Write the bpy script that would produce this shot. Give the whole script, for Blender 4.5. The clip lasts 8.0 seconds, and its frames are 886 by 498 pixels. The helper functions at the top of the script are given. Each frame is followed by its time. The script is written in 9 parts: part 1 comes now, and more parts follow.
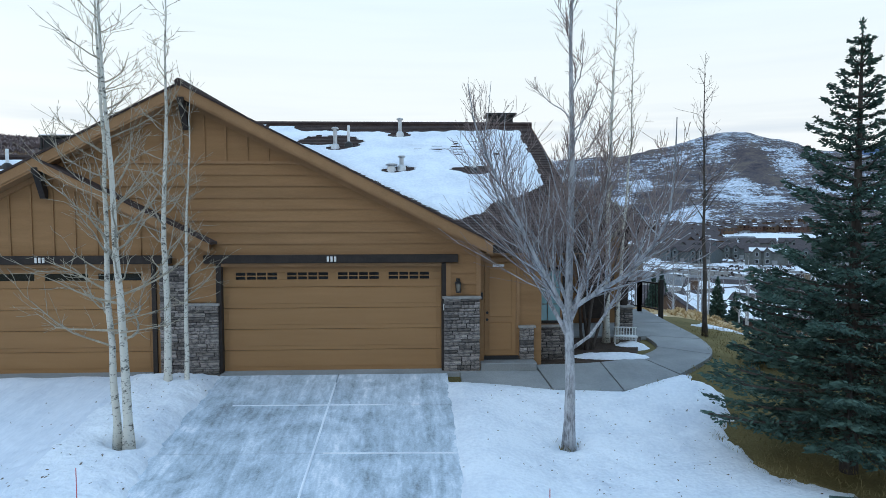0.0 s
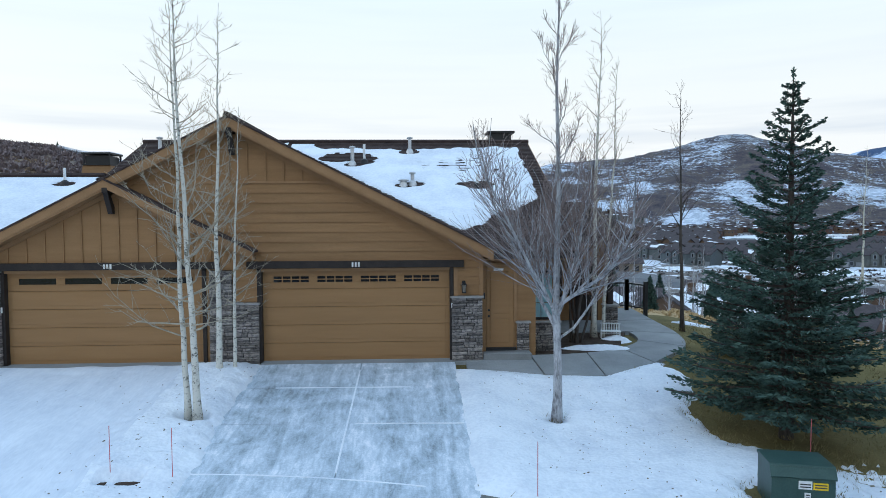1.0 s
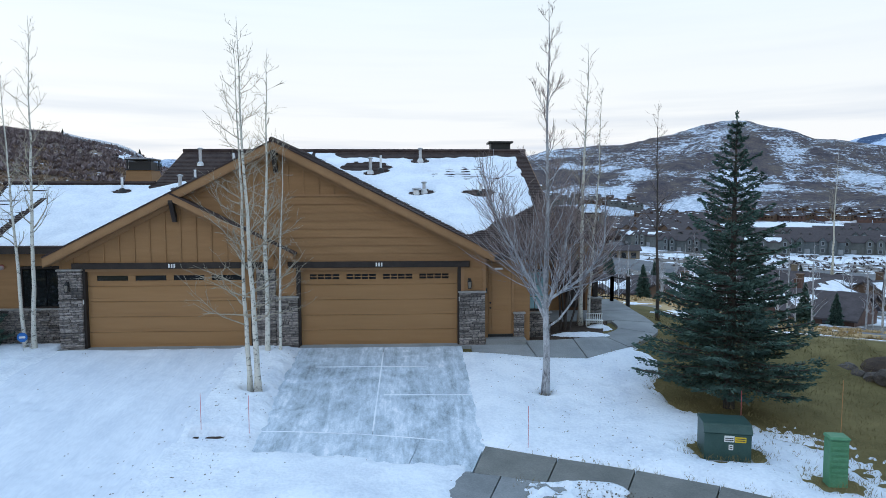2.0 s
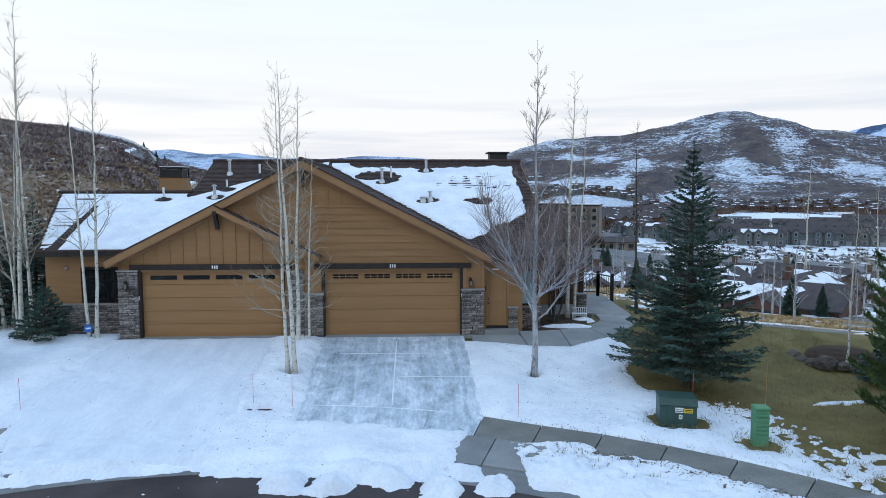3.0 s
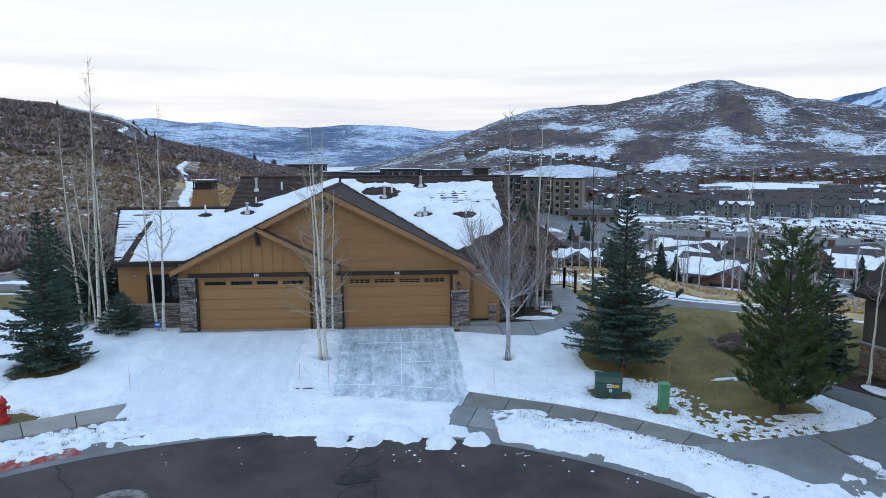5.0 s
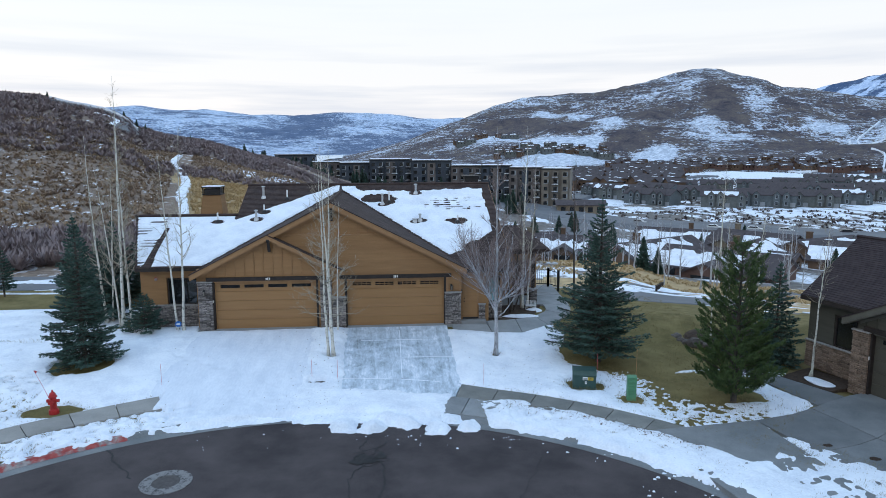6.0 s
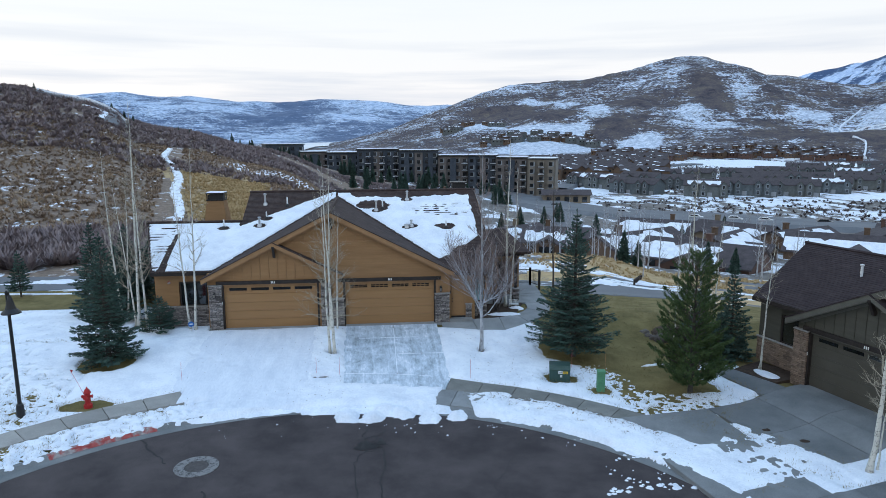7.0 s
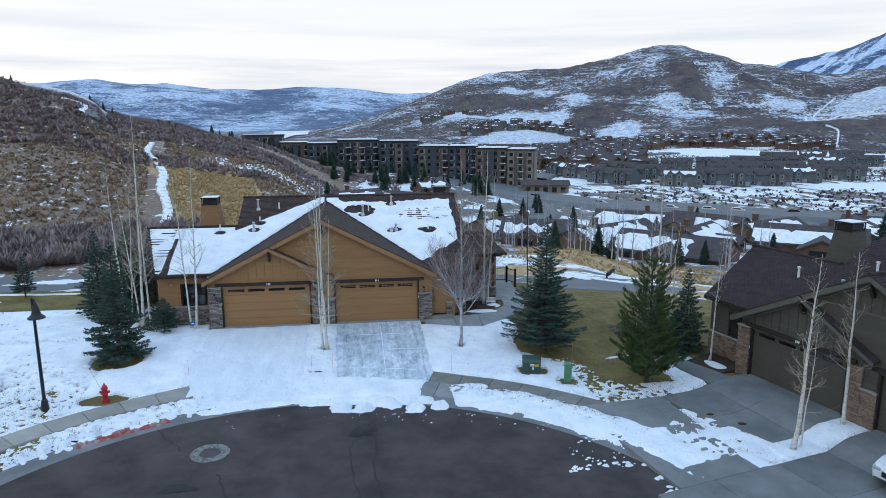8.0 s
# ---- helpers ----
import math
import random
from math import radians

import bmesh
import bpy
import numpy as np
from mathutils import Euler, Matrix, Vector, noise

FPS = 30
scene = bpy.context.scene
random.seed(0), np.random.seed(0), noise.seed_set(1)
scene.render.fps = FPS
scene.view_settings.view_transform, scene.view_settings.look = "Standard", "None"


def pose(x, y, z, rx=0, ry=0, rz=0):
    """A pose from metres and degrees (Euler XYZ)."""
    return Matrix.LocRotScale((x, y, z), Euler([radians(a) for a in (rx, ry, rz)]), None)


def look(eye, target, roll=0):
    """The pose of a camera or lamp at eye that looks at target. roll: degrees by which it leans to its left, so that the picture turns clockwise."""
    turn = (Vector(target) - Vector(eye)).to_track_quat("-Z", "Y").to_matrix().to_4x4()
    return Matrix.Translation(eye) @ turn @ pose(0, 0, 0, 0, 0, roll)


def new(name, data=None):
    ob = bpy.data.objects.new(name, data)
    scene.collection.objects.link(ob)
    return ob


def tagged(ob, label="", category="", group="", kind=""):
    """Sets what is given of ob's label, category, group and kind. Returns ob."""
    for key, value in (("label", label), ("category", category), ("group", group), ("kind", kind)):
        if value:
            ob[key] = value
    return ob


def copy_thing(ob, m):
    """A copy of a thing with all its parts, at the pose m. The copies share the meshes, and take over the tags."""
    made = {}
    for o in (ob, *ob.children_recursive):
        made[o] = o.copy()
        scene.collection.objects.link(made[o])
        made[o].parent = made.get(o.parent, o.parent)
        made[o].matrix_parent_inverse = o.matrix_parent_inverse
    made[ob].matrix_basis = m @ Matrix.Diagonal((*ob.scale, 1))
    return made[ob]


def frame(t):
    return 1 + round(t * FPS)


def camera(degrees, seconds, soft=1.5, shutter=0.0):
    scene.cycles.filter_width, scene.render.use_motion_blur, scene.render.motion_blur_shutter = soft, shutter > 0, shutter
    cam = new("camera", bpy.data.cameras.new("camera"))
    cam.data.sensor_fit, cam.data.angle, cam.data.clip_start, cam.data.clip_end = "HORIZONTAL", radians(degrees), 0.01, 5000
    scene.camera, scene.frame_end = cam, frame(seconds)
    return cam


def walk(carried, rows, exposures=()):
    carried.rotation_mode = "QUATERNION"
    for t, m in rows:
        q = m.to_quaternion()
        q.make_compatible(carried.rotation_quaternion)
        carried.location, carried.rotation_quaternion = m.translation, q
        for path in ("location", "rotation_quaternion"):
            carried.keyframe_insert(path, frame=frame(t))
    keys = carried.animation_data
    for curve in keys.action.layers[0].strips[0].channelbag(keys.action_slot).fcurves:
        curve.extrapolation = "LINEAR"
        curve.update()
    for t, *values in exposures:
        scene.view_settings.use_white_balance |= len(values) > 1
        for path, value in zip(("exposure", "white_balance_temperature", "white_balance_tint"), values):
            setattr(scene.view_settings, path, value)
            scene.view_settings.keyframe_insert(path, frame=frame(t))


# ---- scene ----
cam = camera(67.4, 8.0, soft=0.5)
PATH = [
    (0, (-0.708, 0.176, 3.56), (-0.618, 2.171, 3.45), -0.1),
    (0.5, (-0.829, -0.887, 3.631), (-0.74, 1.109, 3.529), -0.3),
    (1, (-0.996, -2.281, 3.79), (-0.909, -0.286, 3.689), -0.3),
    (2.3, (-1.53, -6.503, 4.636), (-1.44, -4.511, 4.484), -0.1),
    (2.5, (-1.567, -7.15, 4.705), (-1.477, -5.158, 4.556), -0.1),
    (3, (-1.779, -8.767, 5.202), (-1.688, -6.777, 5.028), -0.1),
    (3.5, (-1.967, -10.317, 5.742), (-1.868, -8.33, 5.543), -0.1),
    (4, (-2.126, -11.831, 6.305), (-2.015, -9.846, 6.085), -0.1),
    (4.5, (-2.28, -13.323, 6.903), (-2.157, -11.341, 6.661), -0.1),
    (5.8, (-2.745, -17.142, 8.679), (-2.588, -15.17, 8.38), -0.3),
    (6, (-2.874, -17.722, 8.889), (-2.708, -15.752, 8.586), -0.2),
    (6.5, (-3.081, -19.192, 9.617), (-2.896, -17.226, 9.295), -0.2),
    (7, (-3.277, -20.654, 10.33), (-3.073, -18.694, 9.989), -0.2),
    (7.5, (-3.468, -22.128, 11.063), (-3.239, -20.174, 10.703), -0.2),
    (8, (-3.691, -23.576, 11.736), (-3.43, -21.629, 11.36), -0.2),
]
# the clip opens with a cooler, greener white balance that settles as the view widens
walk(cam, [(t, look(eye, target, roll)) for t, eye, target, roll in PATH], [(0, 0.0, 6350, 5), (1.0, 0.0, 6370, 6), (2.5, 0.0, 6460, 9), (4.5, 0.0, 6500, 10), (8.0, 0.0, 6480, 9)])


# ---------- light ----------
def build_world():
    world = bpy.data.worlds.new("overcast_dawn")
    scene.world = world
    world.use_nodes = True
    nt = world.node_tree
    nt.nodes.clear()
    out = nt.nodes.new("ShaderNodeOutputWorld")
    bg = nt.nodes.new("ShaderNodeBackground")
    sky = nt.nodes.new("ShaderNodeTexSky")
    sky.sky_type, sky.sun_disc = "NISHITA", False
    sky.sun_elevation, sky.sun_rotation = radians(9), radians(-60)
    sky.air_density, sky.dust_density, sky.ozone_density = 1.0, 2.0, 2.0
    dim = nt.nodes.new("ShaderNodeMix")
    dim.data_type, dim.blend_type = "RGBA", "MULTIPLY"
    dim.inputs[0].default_value = 1.0
    dim.inputs[7].default_value = (SKY, SKY, SKY, 1)
    nt.links.new(sky.outputs[0], dim.inputs[6])
    # a high thin cloud sheet over all of the sky, with flat grey-blue bars low down
    co = nt.nodes.new("ShaderNodeTexCoord")
    sep = nt.nodes.new("ShaderNodeSeparateXYZ")
    nt.links.new(co.outputs["Generated"], sep.inputs[0])
    height = nt.nodes.new("ShaderNodeValToRGB")
    r = height.color_ramp
    r.elements[0].position, r.elements[0].color = 0.0, (*SKY_LOW, 1)
    r.elements[1].position, r.elements[1].color = 0.9, (*SKY_HIGH, 1)
    e = r.elements.new(0.20)
    e.color = (*SKY_MID, 1)
    e = r.elements.new(0.33)
    e.color = (*SKY_UPPER, 1)
    nt.links.new(sep.outputs[2], height.inputs[0])
    stretch = nt.nodes.new("ShaderNodeMapping")
    stretch.inputs["Scale"].default_value = (1.6, 1.6, 26.0)
    nt.links.new(co.outputs["Generated"], stretch.inputs[0])
    bars = nt.nodes.new("ShaderNodeTexNoise")
    bars.inputs["Scale"].default_value, bars.inputs["Detail"].default_value = 1.3, 5
    nt.links.new(stretch.outputs[0], bars.inputs[0])
    band = nt.nodes.new("ShaderNodeMapRange")
    band.inputs[1].default_value, band.inputs[2].default_value = 0.46, 0.66
    band.inputs[3].default_value, band.inputs[4].default_value = 0.0, 0.75
    nt.links.new(bars.outputs[0], band.inputs[0])
    low = nt.nodes.new("ShaderNodeMapRange")
    low.inputs[1].default_value, low.inputs[2].default_value = 0.07, 0.16
    low.inputs[3].default_value, low.inputs[4].default_value = 1.0, 0.12
    nt.links.new(sep.outputs[2], low.inputs[0])
    amount = nt.nodes.new("ShaderNodeMath")
    amount.operation = "MULTIPLY"
    nt.links.new(band.outputs[0], amount.inputs[0])
    nt.links.new(low.outputs[0], amount.inputs[1])
    cloud = nt.nodes.new("ShaderNodeMix")
    cloud.data_type = "RGBA"
    cloud.inputs[7].default_value = (*SKY_BAR, 1)
    nt.links.new(amount.outputs[0], cloud.inputs[0])
    nt.links.new(height.outputs[0], cloud.inputs[6])
    both = nt.nodes.new("ShaderNodeMix")
    both.data_type = "RGBA"
    both.inputs[0].default_value = 0.9
    nt.links.new(dim.outputs[2], both.inputs[6])
    nt.links.new(cloud.outputs[2], both.inputs[7])
    nt.links.new(both.outputs[2], bg.inputs[0])
    bg.inputs[1].default_value = 1.0
    nt.links.new(bg.outputs[0], out.inputs[0])
    sun = new("sun", bpy.data.lights.new("sun", "SUN"))
    sun.data.energy, sun.data.angle, sun.data.color = SUN, radians(40), (1.0, 0.93, 0.86)
    sun.matrix_world = look((-40, -30, 45), (0, 10, 0))


SKY, SUN = 0.10, 0.35
SKY_LOW, SKY_MID, SKY_UPPER, SKY_HIGH, SKY_BAR = (1.10, 1.06, 1.07), (1.01, 1.06, 1.10), (0.93, 1.06, 1.15), (0.61, 0.98, 1.50), (0.60, 0.69, 0.86)
build_world()


# ---------- materials ----------
def link(nt, a, b):
    nt.links.new(a, b)


def surface(name, dark, light, scale=3.0, rough=0.7, bump=0.2, fine=40.0, metal=0.0, vary=0.0, stretch=(1, 1, 1), low=0.35, high=0.65, spec=0.3, dist=0.01):
    """Two-scale mottled material in object space: broad patches of two tones, fine grain and relief, and a change of tone from piece to piece."""
    m = bpy.data.materials.new(name)
    m.use_nodes = True
    nt = m.node_tree
    b = nt.nodes["Principled BSDF"]
    b.inputs["Roughness"].default_value, b.inputs["Metallic"].default_value = rough, metal
    b.inputs["Specular IOR Level"].default_value = spec
    co = nt.nodes.new("ShaderNodeTexCoord")
    mp = nt.nodes.new("ShaderNodeMapping")
    mp.inputs["Scale"].default_value = stretch
    link(nt, co.outputs["Object"], mp.inputs[0])
    n1 = nt.nodes.new("ShaderNodeTexNoise")
    n1.inputs["Scale"].default_value, n1.inputs["Detail"].default_value, n1.inputs["Roughness"].default_value = scale, 6, 0.6
    n2 = nt.nodes.new("ShaderNodeTexNoise")
    n2.inputs["Scale"].default_value, n2.inputs["Detail"].default_value = fine, 4
    link(nt, mp.outputs[0], n1.inputs[0])
    link(nt, mp.outputs[0], n2.inputs[0])
    mix = nt.nodes.new("ShaderNodeMath")
    mix.operation = "MULTIPLY_ADD"
    mix.inputs[1].default_value = 0.35
    link(nt, n2.outputs[0], mix.inputs[0])
    add = nt.nodes.new("ShaderNodeMath")
    add.operation = "MULTIPLY"
    add.inputs[1].default_value = 0.65
    link(nt, n1.outputs[0], add.inputs[0])
    link(nt, add.outputs[0], mix.inputs[2])
    ramp = nt.nodes.new("ShaderNodeValToRGB")
    ramp.color_ramp.elements[0].position, ramp.color_ramp.elements[0].color = low, (*dark, 1)
    ramp.color_ramp.elements[1].position, ramp.color_ramp.elements[1].color = high, (*light, 1)
    link(nt, mix.outputs[0], ramp.inputs[0])
    colour = ramp.outputs[0]
    if vary:
        info = nt.nodes.new("ShaderNodeObjectInfo")
        hsv = nt.nodes.new("ShaderNodeHueSaturation")
        span = nt.nodes.new("ShaderNodeMapRange")
        span.inputs[3].default_value, span.inputs[4].default_value = 1 - vary, 1 + vary
        link(nt, info.outputs["Random"], span.inputs[0])
        link(nt, span.outputs[0], hsv.inputs["Value"])
        link(nt, colour, hsv.inputs["Color"])
        colour = hsv.outputs[0]
    link(nt, colour, b.inputs["Base Color"])
    if bump:
        bp = nt.nodes.new("ShaderNodeBump")
        bp.inputs["Strength"].default_value, bp.inputs["Distance"].default_value = bump, dist
        link(nt, mix.outputs[0], bp.inputs["Height"])
        link(nt, bp.outputs[0], b.inputs["Normal"])
    return m


def mixed_surface(name, one, two, scale, low, high, stretch=(1, 1, 1), detail=8, mask="", bump=0.3, dist=0.02):
    """Two grounds (colour pairs) broken into one another by noise; mask names a vertex value that shifts the share of the second."""
    m = bpy.data.materials.new(name)
    m.use_nodes = True
    nt = m.node_tree
    b = nt.nodes["Principled BSDF"]
    b.inputs["Roughness"].default_value = 0.85
    b.inputs["Specular IOR Level"].default_value = 0.2
    co = nt.nodes.new("ShaderNodeTexCoord")
    mp = nt.nodes.new("ShaderNodeMapping")
    mp.inputs["Scale"].default_value = stretch
    link(nt, co.outputs["Object"], mp.inputs[0])
    n1 = nt.nodes.new("ShaderNodeTexNoise")
    n1.inputs["Scale"].default_value, n1.inputs["Detail"].default_value, n1.inputs["Roughness"].default_value = scale, detail, 0.65
    link(nt, mp.outputs[0], n1.inputs[0])
    share = n1.outputs[0]
    if mask:
        at = nt.nodes.new("ShaderNodeAttribute")
        at.attribute_name = mask
        plus = nt.nodes.new("ShaderNodeMath")
        link(nt, n1.outputs[0], plus.inputs[0])
        link(nt, at.outputs["Fac"], plus.inputs[1])
        share = plus.outputs[0]
    cut = nt.nodes.new("ShaderNodeMapRange")
    cut.inputs[1].default_value, cut.inputs[2].default_value = low, high
    link(nt, share, cut.inputs[0])
    tones = []
    for k, pair in enumerate((one, two)):
        n = nt.nodes.new("ShaderNodeTexNoise")
        n.inputs["Scale"].default_value, n.inputs["Detail"].default_value = scale * (3.1 + k), 6
        link(nt, co.outputs["Object"], n.inputs[0])
        r = nt.nodes.new("ShaderNodeValToRGB")
        r.color_ramp.elements[0].position, r.color_ramp.elements[0].color = 0.35, (*pair[0], 1)
        r.color_ramp.elements[1].position, r.color_ramp.elements[1].color = 0.65, (*pair[1], 1)
        link(nt, n.outputs[0], r.inputs[0])
        tones.append(r.outputs[0])
    mix = nt.nodes.new("ShaderNodeMix")
    mix.data_type = "RGBA"
    link(nt, cut.outputs[0], mix.inputs[0])
    link(nt, tones[0], mix.inputs[6])
    link(nt, tones[1], mix.inputs[7])
    link(nt, mix.outputs[2], b.inputs["Base Color"])
    bp = nt.nodes.new("ShaderNodeBump")
    bp.inputs["Strength"].default_value, bp.inputs["Distance"].default_value = bump, dist
    link(nt, n1.outputs[0], bp.inputs["Height"])
    link(nt, bp.outputs[0], b.inputs["Normal"])
    return m


def plain(name, colour, rough=0.5, metal=0.0, spec=0.4):
    return surface(name, [c * 0.85 for c in colour], [min(1, c * 1.12) for c in colour], 5.0, rough, 0.05, 60.0, metal, spec=spec)


def glass(name, tint, rough=0.05):
    m = bpy.data.materials.new(name)
    m.use_nodes = True
    b = m.node_tree.nodes["Principled BSDF"]
    b.inputs["Base Color"].default_value = (*tint, 1)
    b.inputs["Roughness"].default_value = rough
    b.inputs["Specular IOR Level"].default_value = 0.8
    return m


SNOW = surface("snow", (0.63, 0.675, 0.755), (0.82, 0.855, 0.91), 0.9, 0.75, 0.9, 14.0, spec=0.25, low=0.34, high=0.58, dist=0.07)
SIDING = surface("siding_paint", (0.245, 0.135, 0.058), (0.31, 0.172, 0.078), 1.2, 0.62, 0.25, 30.0, vary=0.07, stretch=(0.6, 1, 6), dist=0.004)
DOOR_PAINT = surface("garage_door_paint", (0.275, 0.150, 0.064), (0.325, 0.182, 0.080), 1.0, 0.5, 0.12, 45.0, vary=0.03, stretch=(0.5, 1, 5), dist=0.003)
TRIM = surface("trim_paint", (0.27, 0.150, 0.070), (0.345, 0.196, 0.095), 2.0, 0.6, 0.2, 35.0, dist=0.003)
DARK_WOOD = surface("dark_stained_timber", (0.017, 0.013, 0.012), (0.040, 0.030, 0.026), 4.0, 0.6, 0.3, 30.0, dist=0.004)
SHINGLE = surface("asphalt_shingle", (0.036, 0.026, 0.025), (0.082, 0.060, 0.055), 2.5, 0.9, 0.7, 22.0, vary=0.12, spec=0.15, dist=0.02)
STONE = surface("ledge_stone", (0.065, 0.064, 0.070), (0.34, 0.30, 0.275), 2.2, 0.85, 0.8, 25.0, vary=0.55, low=0.40, high=0.60, dist=0.02)
# mortar toned near black: the shade between the stones is in the colour
SHADED_MORTAR = surface("shaded_mortar", (0.018, 0.017, 0.018), (0.04, 0.038, 0.038), 6.0, 0.95, 0.4, 60.0)
STONE_CAP = surface("stone_cap", (0.22, 0.21, 0.20), (0.36, 0.35, 0.34), 5.0, 0.8, 0.3, 50.0)
CONCRETE = surface("concrete", (0.195, 0.205, 0.212), (0.315, 0.325, 0.330), 0.8, 0.85, 0.25, 30.0, vary=0.10, dist=0.006)
PALE_CONCRETE = surface("pale_tan_concrete", (0.235, 0.228, 0.215), (0.36, 0.345, 0.325), 0.9, 0.85, 0.25, 30.0, vary=0.12, dist=0.006)
STAINED_CONCRETE = surface("stained_concrete", (0.125, 0.128, 0.120), (0.235, 0.230, 0.212), 1.1, 0.75, 0.25, 30.0, vary=0.14, dist=0.006)
DAMP_CONCRETE = surface("damp_concrete", (0.108, 0.117, 0.122), (0.205, 0.212, 0.215), 0.7, 0.7, 0.25, 30.0, vary=0.12, dist=0.006)
ASPHALT = surface("asphalt", (0.038, 0.0325, 0.0345), (0.088, 0.0735, 0.0740), 0.55, 0.8, 0.8, 55.0, spec=0.15, low=0.36, high=0.64, dist=0.006)
GALV = surface("galvanised_steel", (0.45, 0.46, 0.48), (0.62, 0.63, 0.65), 8.0, 0.4, 0.1, 60.0, metal=0.7)
WHITE_PIPE = plain("white_pipe", (0.72, 0.73, 0.74), 0.45)
BLACK_METAL = plain("black_metal", (0.016, 0.016, 0.018), 0.45)
DARK_GLASS = glass("window_glass_dark", (0.012, 0.014, 0.016))
TEAL_GLASS = glass("window_glass_blinds", (0.24, 0.40, 0.43), 0.12)
MULCH = surface("bark_mulch", (0.028, 0.018, 0.013), (0.075, 0.050, 0.036), 5.0, 0.95, 0.8, 40.0, dist=0.03)
BARK_ASPEN = surface("aspen_bark", (0.10, 0.095, 0.085), (0.60, 0.585, 0.53), 6.0, 0.8, 0.4, 24.0, stretch=(1, 1, 1.6), low=0.36, high=0.47)
BARK_GREY = surface("grey_bark", (0.12, 0.12, 0.13), (0.46, 0.47, 0.50), 7.0, 0.85, 0.5, 30.0, stretch=(1, 1, 0.35), low=0.36, high=0.56)
BARK_DARK = surface("dark_bark", (0.035, 0.030, 0.028), (0.10, 0.085, 0.075), 7.0, 0.9, 0.5, 30.0, stretch=(1, 1, 0.35))
TWIG_PALE = surface("pale_twig", (0.23, 0.20, 0.155), (0.44, 0.40, 0.32), 6.0, 0.8, 0.1)
TWIG_RED = surface("reddish_twig", (0.16, 0.122, 0.115), (0.30, 0.238, 0.226), 6.0, 0.8, 0.1)
SPRUCE = surface("spruce_needles", (0.029, 0.056, 0.047), (0.095, 0.158, 0.130), 2.2, 0.75, 0.1, 9.0, spec=0.2)
PINE = surface("pine_needles", (0.026, 0.050, 0.020), (0.105, 0.150, 0.055), 2.2, 0.75, 0.1, 9.0, spec=0.2)
TURF = surface("dormant_turf", (0.098, 0.082, 0.034), (0.225, 0.180, 0.082), 0.8, 0.95, 0.7, 26.0, spec=0.1, dist=0.03)


# ---------- mesh helpers ----------
def tube(bm, pts, radii, sides=6, cap=True):
    """Sweeps a ring along pts."""
    pts = [Vector(p) for p in pts]
    rings, side = [], None
    for i, p in enumerate(pts):
        d = (pts[min(i + 1, len(pts) - 1)] - pts[max(i - 1, 0)])
        d = d.normalized() if d.length else Vector((0, 0, 1))
        if side is None:
            side = d.orthogonal().normalized()
        side = (side - d * side.dot(d))
        side = side.normalized() if side.length > 1e-6 else d.orthogonal().normalized()
        up = d.cross(side)
        rings.append([bm.verts.new(p + (side * math.cos(k * 2 * math.pi / sides) + up * math.sin(k * 2 * math.pi / sides)) * radii[i]) for k in range(sides)])
    for a, b in zip(rings, rings[1:]):
        for k in range(sides):
            bm.faces.new((a[k], a[(k + 1) % sides], b[(k + 1) % sides], b[k]))
    if cap:
        bm.faces.new(rings[0][::-1])
        bm.faces.new(rings[-1])


def box(bm, x0, x1, y0, y1, z0, z1, bevel=0.0):
    v = [bm.verts.new((x, y, z)) for z in (z0, z1) for y in (y0, y1) for x in (x0, x1)]
    fs = [bm.faces.new([v[i] for i in q]) for q in ((0, 2, 3, 1), (4, 5, 7, 6), (0, 1, 5, 4), (2, 6, 7, 3), (0, 4, 6, 2), (1, 3, 7, 5))]
    if bevel:
        es = list({e for f in fs for e in f.edges})
        bmesh.ops.bevel(bm, geom=es, offset=bevel, segments=1, affect="EDGES")


def prism(bm, outline, vec):
    """A flat outline (list of points) pushed along vec."""
    a = [bm.verts.new(Vector(p)) for p in outline]
    b = [bm.verts.new(Vector(p) + Vector(vec)) for p in outline]
    n = len(a)
    fs = [bm.faces.new(a[::-1]), bm.faces.new(b)]
    for i in range(n):
        fs.append(bm.faces.new((a[i], a[(i + 1) % n], b[(i + 1) % n], b[i])))
    bmesh.ops.recalc_face_normals(bm, faces=fs)


def mesh_of(name, bm, material, smooth=False):
    me = bpy.data.meshes.new(name)
    bm.to_mesh(me)
    bm.free()
    me.materials.append(material)
    if smooth:
        me.polygons.foreach_set("use_smooth", [True] * len(me.polygons))
    return me


def part(name, bm, material, parent=None, label="", smooth=False):
    ob = new(name, mesh_of(name, bm, material, smooth))
    if parent is not None:
        ob.parent = parent
    if label:
        ob["label"] = label
    return ob


def thing(name, label, category, at=(0, 0, 0), group="", kind="", turn=0.0):
    ob = new(name)
    ob.empty_display_size = 0.2
    ob.matrix_basis = pose(*at, 0, 0, turn)
    return tagged(ob, label, category, group, kind)


def smooth_step(a, b, x):
    t = np.clip((x - a) / (b - a), 0, 1)
    return t * t * (3 - 2 * t)


# ---------- the lie of the land ----------
CUL = (-5.06, -8.54)          # centre of the turning circle
KERB, WALK_IN, WALK_OUT = 13.94, 16.25, 17.45


def road_z(x):
    return -0.97 - 0.012 * x


